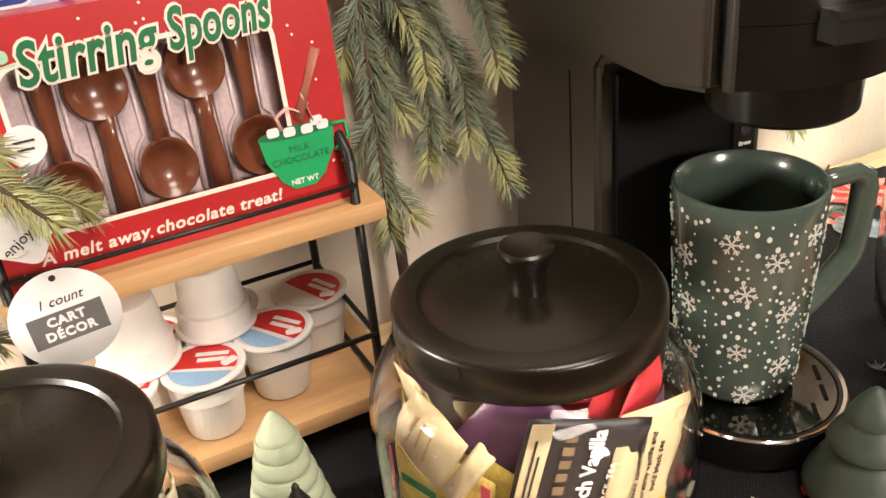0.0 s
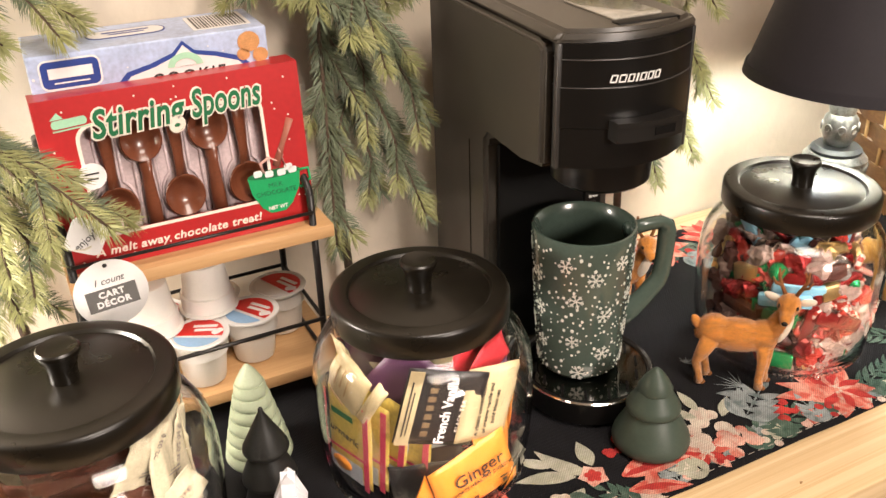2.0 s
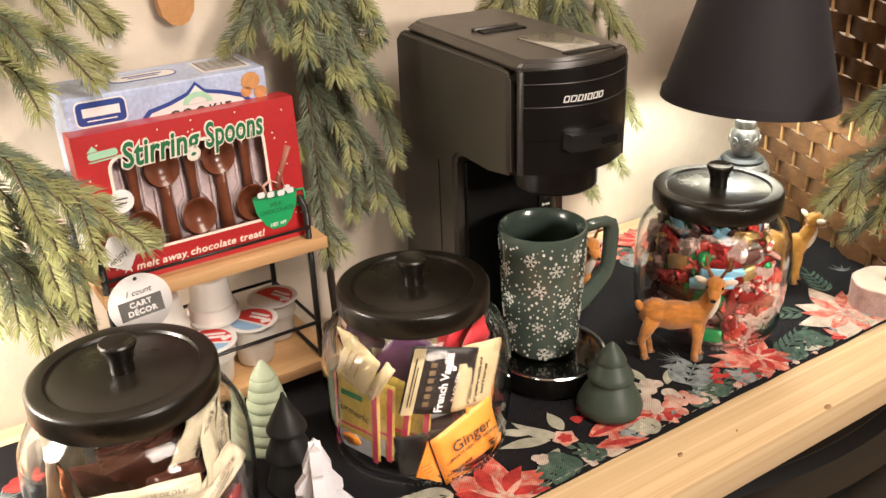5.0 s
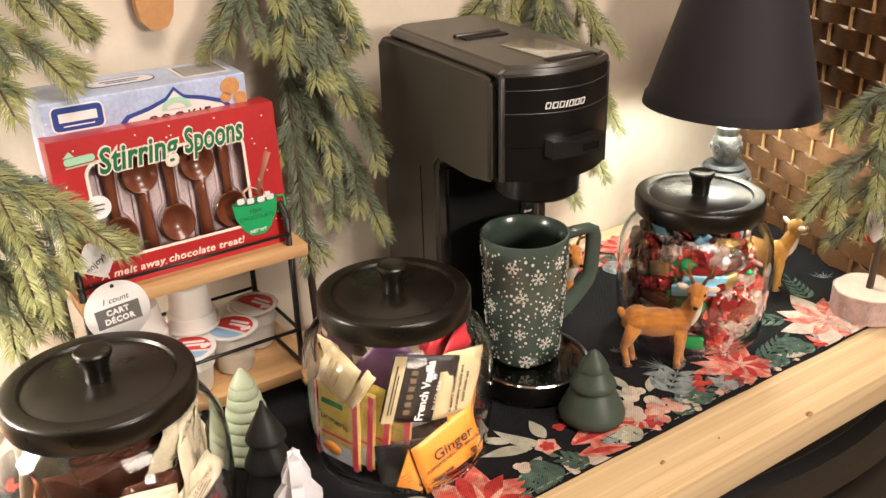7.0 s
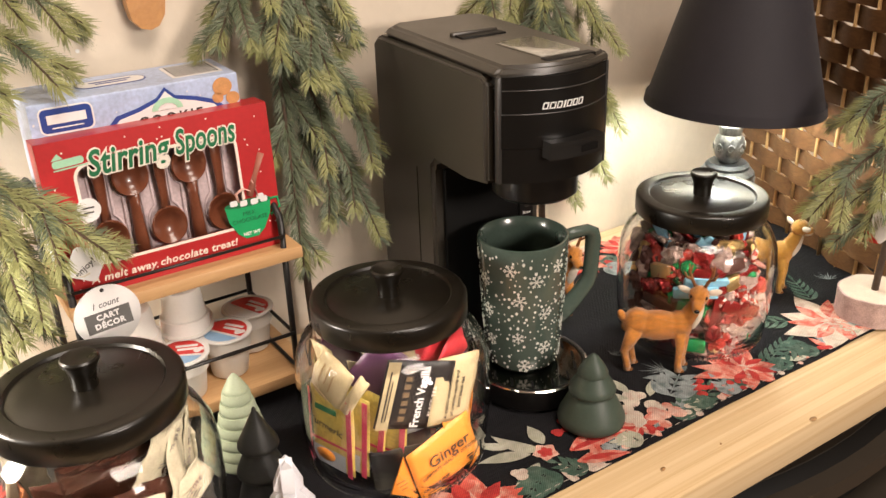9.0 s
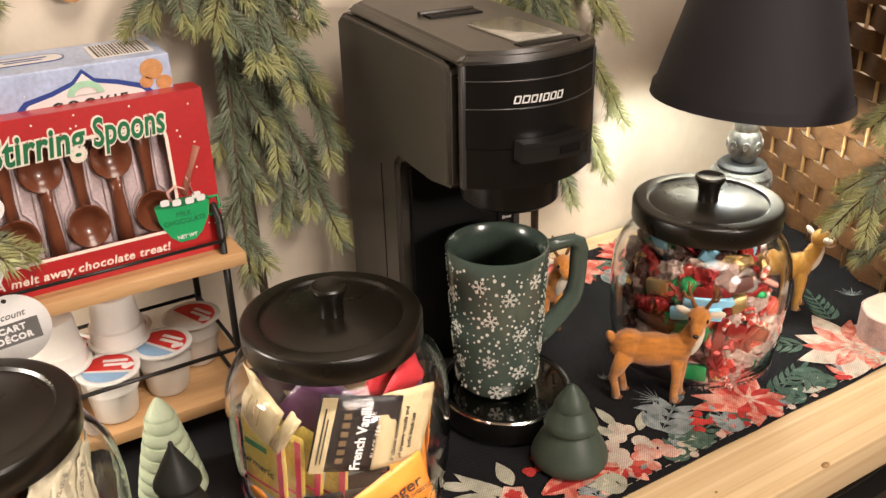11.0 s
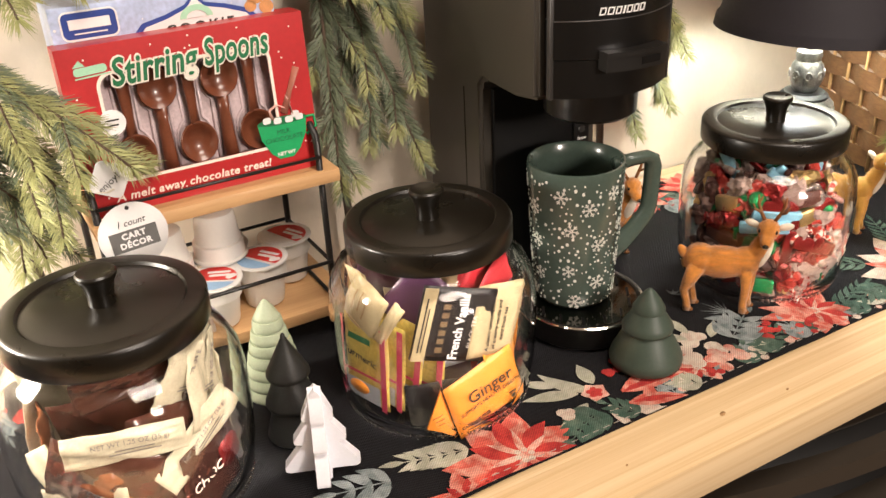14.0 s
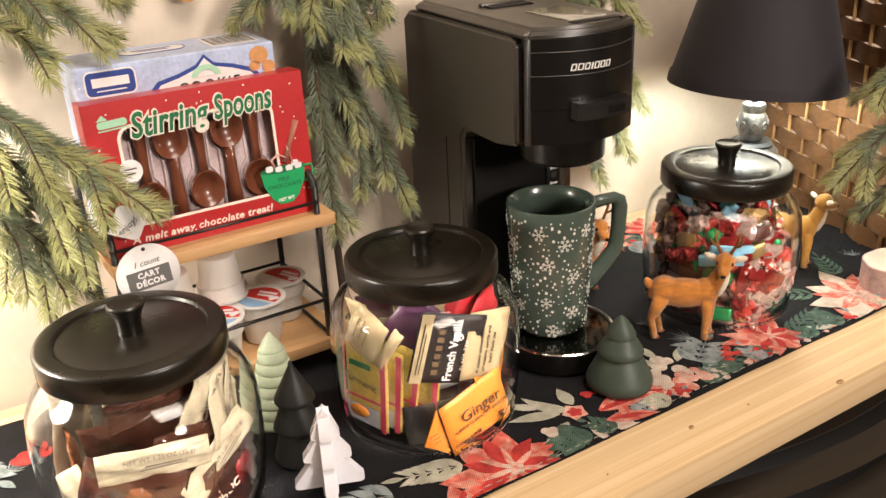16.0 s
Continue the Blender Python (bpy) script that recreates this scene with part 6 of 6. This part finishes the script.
PZ = Z_LOW + 0.0018
W1, W2 = "white coffee pod with red and blue foil lid", "white coffee pod with red foil lid"
pod(0.1500, 0.4990, PZ, 20, True, W1)
pod(0.1975, 0.5130, PZ, -10, True, W1)
pod(0.2330, 0.5440, PZ, -20, False, W2)
pod(0.0990, 0.5040, PZ, 30, False, W2)
pod(0.1760, 0.5590, PZ, 0, True, W1)
pod(0.1260, 0.5490, PZ, 40, False, W2)
pod(0.1690, 0.5370, PZ + 0.0905, 10, False, "white coffee pod turned upside down on the others", True)
pod(0.1180, 0.5230, PZ + 0.0905, 10, False, "white coffee pod turned upside down on the others", True)

# ---- tags on the shelf ----
tag = thing("round_tag", Matrix.Translation((0.0890, 0.4665, 0.1490)) @ Matrix.Rotation(radians(-4), 4, "X") @ Matrix.Rotation(radians(-4), 4, "Y") @ UP, "round white paper tag reading cart decor", "tag")
part("card", plate(disc(0.0265, 48), 0.0006), TAGWHITE, tag, smooth=30)
part("grey_panel", plate(rounded(0.0365, 0.0170, 0.0003, 2, 0, -0.0035), 0.0003, 0.0005), TAGGREY, tag, "grey printed panel", smooth=None)
lettering("CART", 0.0066, TAGWHITE, tag, pose(0, 0.0002, 0.0009), bold=0.0003, space=1.15)
lettering("D\u00c9COR", 0.0066, TAGWHITE, tag, pose(0, -0.0072, 0.0009), bold=0.0003, space=1.15)
lettering("1 count", 0.0072, INK, tag, pose(0, 0.0105, 0.0007), shear=0.3)
part("hole", plate(disc(0.0017, 12, 0.001, 0.0225), 0.0002, 0.0005), INK, tag, smooth=None)
tg = thing("gift_tag", Matrix.Translation((0.0815, 0.4700, 0.1960)) @ Matrix.Rotation(radians(28), 4, "Y") @ UP, "small white paper tag reading enjoy", "tag")
part("card", plate(rounded(0.026, 0.026, 0.005, 3), 0.0006), TAGWHITE, tg, smooth=None)
lettering("enjoy!", 0.0078, INK, tg, pose(0, -0.003, 0.0008, 0, 0, 62), shear=0.1)
tw = part("twine_bow", tube([(0.064, 0.476, 0.190), (0.070, 0.470, 0.188), (0.078, 0.469, 0.1865), (0.083, 0.469, 0.188)], 0.0008, 6), TWINE)
tagged(tw, "thin white twine tied to the wire", "twine")

# ---- table lamp ----
lamp_t = thing("table_lamp", pose(0.806, 0.437, 0.0018) @ Matrix.Diagonal((0.80, 0.80, 1.05, 1)), "silver table lamp with a black fabric shade", "lamp")
part("base", lathe([(0.0, 0.0), (0.050, 0.0), (0.052, 0.004), (0.050, 0.010), (0.042, 0.014), (0.030, 0.022), (0.020, 0.036), (0.017, 0.050), (0.020, 0.064), (0.030, 0.080), (0.037, 0.094), (0.040, 0.104), (0.040, 0.110), (0.034, 0.1155), (0.0, 0.116)], 56), LAMPMETAL, lamp_t, "antiqued silver fluted base")
bm = bmesh.new()
for k in range(34):
    a = 2 * math.pi * k / 34
    tube([(0.0215 * math.cos(a), 0.0215 * math.sin(a), 0.065), (0.0315 * math.cos(a), 0.0315 * math.sin(a), 0.081), (0.0385 * math.cos(a), 0.0385 * math.sin(a), 0.096), (0.0405 * math.cos(a), 0.0405 * math.sin(a), 0.106)], [0.0010, 0.0018, 0.0022, 0.0016], 6, bm)
part("fluting", bm, LAMPMETAL, lamp_t)
part("collar", lathe([(0.0, 0.115), (0.031, 0.115), (0.032, 0.1185), (0.027, 0.122), (0.0, 0.122)], 48), LAMPDARK, lamp_t)
ball = part("turned_ball", lathe([(0.0, 0.121), (0.012, 0.121), (0.0165, 0.125), (0.0215, 0.134), (0.0225, 0.142), (0.0205, 0.150), (0.016, 0.1545), (0.0165, 0.157), (0.0175, 0.161), (0.0165, 0.164), (0.010, 0.166), (0.0, 0.166)], 48), LAMPMETAL, lamp_t, "silver scrolled ball")
bm = bmesh.new()
for k in range(8):
    a = 2 * math.pi * k / 8
    c = Vector((0.0222 * math.cos(a), 0.0222 * math.sin(a), 0.140))
    side_v = Vector((-math.sin(a), math.cos(a), 0))
    tube([c + side_v * 0.006 * math.cos(t) * (1 - t / 9) + Vector((0, 0, 0.006 * math.sin(t) * (1 - t / 9))) for t in [0.5 * i for i in range(14)]], 0.0011, 6, bm)
part("scroll", bm, LAMPMETAL, ball)
part("stem", tube([(0, 0, 0.164), (0, 0, 0.250)], 0.005, 12), LAMPDARK, lamp_t)
part("bulb", lathe([(0.0, 0.290), (0.012, 0.287), (0.021, 0.275), (0.0225, 0.262), (0.017, 0.246), (0.012, 0.236), (0.0, 0.234)], 24), mat("frosted_bulb", (0.9, 0.85, 0.75), 0.4, vary=0, transmission=0.9), lamp_t).visible_shadow = False
S0, S1, SR0, SR1 = 0.183, 0.350, 0.1269, 0.0662
shade = part("shade", lathe([(SR0, S0), (SR1, S1), (SR1 - 0.0016, S1), (SR0 - 0.0016, S0)], 72, True), SHADEM, lamp_t, "black fabric shade", smooth=50, m=pose(-0.010, 0, 0.004, 0, 3, 0))
part("lining", lathe([(SR0 - 0.0020, S0 + 0.001), (SR1 - 0.0020, S1 - 0.001), (SR1 - 0.0026, S1 - 0.001), (SR0 - 0.0026, S0 + 0.001)], 72, True), SHADEIN, shade, "pale lining", smooth=50)
part("trim_band", lathe([(SR0 + 0.0003, S0 - 0.0004), (SR0 - 0.0022, S0 + 0.0100), (SR0 - 0.0010, S0 + 0.0104), (SR0 + 0.0012, S0 - 0.0002)], 72, True), SHADEM, shade)

# ---- woven screen ----
SDIR = Vector((0.354, 0.935, 0)).normalized()
SP0 = Vector((0.838, 0.172, 0.0))
screen = thing("woven_screen", pose(0, 0, 0.0016), "brown woven wood screen with pale upright sticks", "screen")
SN = Vector((SDIR.y, -SDIR.x, 0))  # away from the jars
L, PITCH, SLAT_H, NSL = 0.43, 0.035, 0.0235, 19
for row in range(NSL):
    z0 = 0.002 + row * SLAT_H
    rnd = random.Random(row)
    bm = bmesh.new()
    nseg = 96
    vr = []
    for k in range(nseg + 1):
        s = L * k / nseg
        ph = math.pi * s / PITCH + (math.pi if row % 2 else 0)
        off = 0.0033 * math.cos(ph)
        edge = 0.0010 * math.sin(s * 90 + row * 2.1)
        c = SP0 + SDIR * s + SN * off
        vr.append([bm.verts.new(c + SN * t + Vector((0, 0, z0 + h + edge))) for t, h in ((-0.0009, 0.0), (-0.0009, SLAT_H - 0.0004), (0.0009, SLAT_H - 0.0004), (0.0009, 0.0))])
    for a, b in zip(vr, vr[1:]):
        for k in range(4):
            bm.faces.new((a[k], b[k], b[(k + 1) % 4], a[(k + 1) % 4]))
    bm.faces.new(vr[0])
    bm.faces.new(vr[-1][::-1])
    bmesh.ops.recalc_face_normals(bm, faces=bm.faces)
    part("slat", bm, WICKER, screen, smooth=60)
for k in range(int(L / PITCH)):
    c = SP0 + SDIR * PITCH * (k + 1)
    part("stick", tube([c + Vector((0, 0, 0.0)), c + Vector((0.0008, 0, 0.2)), c + Vector((0, 0, NSL * SLAT_H + 0.01))], 0.0022, 8), STICK, screen, "pale willow stick")

# ---- evergreen branches ----


VIEWSIDE = Vector((-0.25, -0.65, 0.72)).normalized()  # sprays lie flat, their upper faces to the room


def needles(axis, rnd, length=0.017, per_m=2600, width=0.00037, lean=0.78):
    """Vertices and faces of soft flat needles, combed to both sides of a twig and over its top."""
    V, Fc = [], []
    pts = [Vector(p) for p in axis]
    for a, b in zip(pts, pts[1:]):
        d = b - a
        n = max(1, int(d.length * per_m))
        t = d.normalized()
        o = t.cross(VIEWSIDE)
        o = o.normalized() if o.length > 0.1 else t.orthogonal().normalized()
        q = o.cross(t)
        if q.dot(VIEWSIDE) < 0:
            q = -q
        for k in range(n):
            p = a + d * ((k + rnd.random()) / n)
            ang = radians(rnd.triangular(-65, 85, 10))
            s = 1 if k % 2 else -1
            r = o * s * math.cos(ang) + q * math.sin(ang)
            way = (r * rnd.uniform(0.80, 1.0) + t * lean * rnd.uniform(0.75, 1.25)).normalized()
            ln = length * rnd.uniform(0.78, 1.10)
            side = way.cross(q)
            if side.length < 1e-3:
                side = way.cross(o)
            side = side.normalized() * width * rnd.uniform(0.85, 1.2)
            th = way.cross(side).normalized() * width * 0.6
            mid = p + way * ln * 0.55
            tip = p + way * ln + t * ln * 0.20
            i = len(V)
            V += [p - side * 0.7, p + side * 0.7, p + th * 0.6, mid - side, mid + side, mid + th, tip]
            Fc += [(i, i + 1, i + 4, i + 3), (i + 1, i + 2, i + 5, i + 4), (i + 2, i, i + 3, i + 5), (i + 3, i + 4, i + 6), (i + 4, i + 5, i + 6), (i + 5, i + 3, i + 6)]
    return V, Fc


def droop(a, b, sag, n=7):
    a, b = Vector(a), Vector(b)
    return [a.lerp(b, k / n) + Vector((0, 0, sag * math.sin(math.pi * k / n))) for k in range(n + 1)]


def bough(tree, a, b, sag=0.015, sides=5, side_len=0.07, seed=1, young=0.5, first=0.15, dens=3050, nl=0.0150, spread=0.85):
    """A bough from a to b with drooping side twigs; the outer twigs carry younger needles."""
    rnd = random.Random(seed)
    sides, side_len = max(4, round(sides * 0.65)), side_len * 1.3
    main = droop(a, b, sag, 9)
    d = (Vector(b) - Vector(a)).normalized()
    flat = d.cross(Vector((0, 0, 1)))
    flat = flat.normalized() if flat.length > 0.2 else Vector((1, 0, 0))
    br = part("branch", tube(main, [0.0024 - 0.0014 * k / 9 for k in range(10)], 6), TWIG, tree)
    axes = [(main, young)]
    for k in range(sides):
        t = first + (0.93 - first) * (k + 0.5) / sides
        i = t * 9
        p = main[int(i)].lerp(main[min(9, int(i) + 1)], i - int(i))
        s = 1 if k % 2 else -1
        w = (d * 0.75 + flat * s * spread * rnd.uniform(0.7, 1.2) + Vector((0, 0, -0.18 + rnd.uniform(-0.15, 0.15))) + Vector((rnd.uniform(-.15, .15), rnd.uniform(-.25, .1), 0))).normalized()
        ln = side_len * rnd.uniform(0.7, 1.15) * (1.1 - 0.5 * t)
        ax = [p + w * ln * u + Vector((0, 0, -0.25 * ln * u * u)) for u in (0, 0.25, 0.5, 0.75, 1.0)]
        axes.append((ax, young + 0.2))
    twigs = bmesh.new()
    for ax, _ in axes[1:]:
        tube(ax, 0.0010, 5, twigs)
    part("twig", twigs, TWIG, br)
    sets = {True: ([], []), False: ([], [])}
    for ax, y in axes:
        n = len(ax) - 1
        cut = max(1, int(round(n * (1 - min(0.95, y) * 0.55))))
        for seg_pts, yg in ((ax[:cut + 1], False), (ax[cut:], True)):
            if len(seg_pts) > 1:
                V, Fc = needles(seg_pts, rnd, nl, dens)
                SV, SF = sets[yg and rnd.random() < 0.9]
                o = len(SV)
                SV += V
                SF += [tuple(i + o for i in f) for f in Fc]
        # a brush of needles at the very tip
        V, Fc = needles([ax[-1] - (ax[-1] - ax[-2]).normalized() * 0.004, ax[-1] + (ax[-1] - ax[-2]).normalized() * 0.002], rnd, nl * 0.85, dens * 1.6, lean=1.6)
        SV, SF = sets[y > 0.4]
        o = len(SV)
        SV += V
        SF += [tuple(i + o for i in f) for f in Fc]
    for yg, (SV, SF) in sets.items():
        if SV:
            me = bpy.data.meshes.new("needles")
            me.from_pydata(SV, [], SF)
            me.materials.append(NEEDLETIP if yg else NEEDLE)
            tagged(part("needles", me, None, br, "yellow-green young needles" if yg else "blue-green needles"), kind="stuff")
    return br


def fir(x, y, lean, height, label):
    t = thing("artificial_fir", pose(0, 0, 0), label, "christmas tree", "slim artificial firs")
    part("trunk", tube([(x, y, 0.0), (x + lean * 0.3, y + 0.004, height * 0.3), (x + lean * 0.7, y, height * 0.7), (x + lean, y, height)], [0.0045, 0.0042, 0.004, 0.003], 8), BARKTRUNK, t, "thin dark brown stem")
    part("foot", lathe([(0, 0), (0.016, 0), (0.016, 0.004), (0.006, 0.007), (0, 0.007)], 20), BARKTRUNK, t, m=pose(x, y, 0))
    return t


left_fir = fir(0.030, 0.574, -0.060, 0.52, "slim artificial fir with drooping boughs in lamplit yellow-green beside the shelf")
for k, (a, b, sag, sides, sl) in enumerate((
        ((-0.030, 0.520, 0.318), (0.097, 0.447, 0.208), 0.010, 8, 0.055),
        ((-0.040, 0.520, 0.330), (0.060, 0.462, 0.232), 0.012, 7, 0.060),
        ((-0.020, 0.560, 0.400), (0.112, 0.533, 0.334), 0.012, 7, 0.050),
        ((0.000, 0.570, 0.450), (0.136, 0.570, 0.362), 0.012, 7, 0.050),
        ((-0.040, 0.560, 0.390), (0.060, 0.520, 0.325), 0.010, 6, 0.040),
        ((-0.010, 0.520, 0.270), (0.026, 0.490, 0.136), 0.006, 7, 0.055),
        ((0.000, 0.510, 0.270), (0.052, 0.474, 0.180), 0.006, 6, 0.045),
        ((-0.030, 0.500, 0.290), (0.004, 0.470, 0.172), 0.006, 6, 0.045),
        ((-0.050, 0.540, 0.340), (-0.014, 0.480, 0.205), 0.006, 6, 0.050),
        ((-0.060, 0.560, 0.420), (0.062, 0.535, 0.372), 0.010, 6, 0.055),
        ((-0.080, 0.550, 0.360), (-0.040, 0.500, 0.220), 0.006, 6, 0.060))):
    # more yellow needles than real tips alone: the left lamp's light in colour
    bough(left_fir, a, b, sag, sides, sl, 100 + k, 0.75)

mid_fir = fir(0.312, 0.566, -0.012, 0.52, "slim artificial fir with blue-green boughs beside the coffee maker")
for k, (a, b, sag, sides, sl) in enumerate((
        ((0.300, 0.560, 0.330), (0.273, 0.486, 0.128), 0.004, 8, 0.036),
        ((0.305, 0.560, 0.330), (0.364, 0.500, 0.130), 0.008, 7, 0.040),
        ((0.302, 0.558, 0.360), (0.376, 0.515, 0.215), 0.012, 6, 0.045),
        ((0.304, 0.560, 0.440), (0.379, 0.547, 0.316), 0.012, 7, 0.050),
        ((0.304, 0.560, 0.300), (0.328, 0.515, 0.158), 0.006, 5, 0.040),
        ((0.304, 0.560, 0.430), (0.238, 0.540, 0.334), 0.010, 5, 0.040),
        ((0.304, 0.560, 0.440), (0.330, 0.510, 0.290), 0.010, 8, 0.055),
        ((0.300, 0.560, 0.450), (0.285, 0.515, 0.315), 0.010, 7, 0.050))):
    bough(mid_fir, a, b, sag, sides, sl, 200 + k, 0.28)

right_fir = fir(0.640, 0.578, 0.0, 0.52, "slim artificial fir behind the coffee maker")
for k, (a, b, sag, sides, sl) in enumerate((
        ((0.640, 0.574, 0.40), (0.535, 0.560, 0.318), 0.010, 7, 0.055),
        ((0.640, 0.574, 0.40), (0.612, 0.555, 0.285), 0.008, 7, 0.055),
        ((0.640, 0.574, 0.38), (0.706, 0.560, 0.275), 0.010, 7, 0.055),
        ((0.640, 0.574, 0.30), (0.736, 0.560, 0.165), 0.012, 7, 0.050),
        ((0.640, 0.574, 0.24), (0.716, 0.560, 0.108), 0.008, 7, 0.045),
        ((0.640, 0.574, 0.22), (0.668, 0.556, 0.086), 0.006, 6, 0.045),
        ((0.640, 0.574, 0.36), (0.600, 0.540, 0.240), 0.006, 6, 0.050))):
    bough(right_fir, a, b, sag, sides, sl, 300 + k, 0.5)

# ---- small fir on a birch slice ----
mini = thing("miniature_fir", pose(0.829, 0.243, 0.0018), "miniature artificial fir on a birch slice stand", "christmas tree")
ring = [(0.037 * (1 + 0.03 * math.sin(3 * a) + 0.02 * math.sin(7 * a)) * math.cos(a), 0.037 * (1 + 0.03 * math.sin(3 * a) + 0.02 * math.sin(7 * a)) * math.sin(a)) for a in [2 * math.pi * k / 40 for k in range(40)]]
part("birch_slice", bevelled(plate(ring, 0.029), 0.0015, 2, 50), BIRCHBARK, mini, "birch slice with pinkish bark")
part("sawn_face", plate([(x * 0.955, y * 0.955) for x, y in ring], 0.0006, 0.0288), SLICE, mini, "pale sawn face", smooth=None)
part("stem", tube([(0, 0, 0.029), (0.004, -0.001, 0.10), (0.006, 0, 0.26)], [0.0040, 0.0035, 0.002], 8), BARKTRUNK, mini)
for k, (a, b) in enumerate((((0.006, 0, 0.205), (-0.083, 0.034, 0.128)), ((0.006, 0, 0.185), (-0.040, 0.000, 0.105)), ((0.006, 0, 0.25), (-0.040, 0.040, 0.215)), ((0.005, 0, 0.20), (0.040, -0.060, 0.110)), ((0.005, 0, 0.18), (0.070, 0.020, 0.10)))):
    bough(mini, a, b, 0.012, 6, 0.040, 400 + k, 0.55, nl=0.015)
orn = part("felt_ornament", bevelled(plate([(-0.012, 0.0), (-0.007, 0.030), (0.000, 0.052), (0.006, 0.030), (0.013, 0.004), (0.004, -0.004)], 0.006, -0.003), 0.0015, 2, 40), TAGWHITE, smooth=50)
orn.matrix_basis = Matrix.Translation((0.803, 0.238, 0.100)) @ Matrix.Rotation(radians(-38), 4, "Z") @ UP
tagged(orn, "white felt ornament with red trim hanging on the small fir", "ornament")
part("red_trim", plate([(-0.014, 0.000), (-0.010, 0.012), (-0.004, 0.004), (0.002, -0.004)], 0.0075, -0.0038), PODRED, orn, smooth=None)

# ---- wooden paddle on the wall ----
pad = thing("wooden_paddle", pose(0.194, 0.588, -0.005), "honey-brown wooden paddle hanging on the wall", "wall decor")
bm = plate([(-0.016, 0.50), (-0.0165, 0.375), (-0.0140, 0.362), (-0.0070, 0.354), (0.0010, 0.352), (0.0090, 0.355), (0.0150, 0.364), (0.0175, 0.378), (0.016, 0.50)], 0.012, -0.006)
bevelled(bm, 0.003, 2, 40)
part("blade", bm, PADDLE, pad, smooth=50, m=pose(0, 0, 0, 90))
nl = part("wall_nail", lathe([(0, 0), (0.0018, 0.0005), (0.0018, 0.0015), (0, 0.002)], 10), LETTER)
nl.matrix_basis = pose(0.1335, 0.5990, 0.3350, 90)
tagged(nl, "small nail head in the wall", "nail")
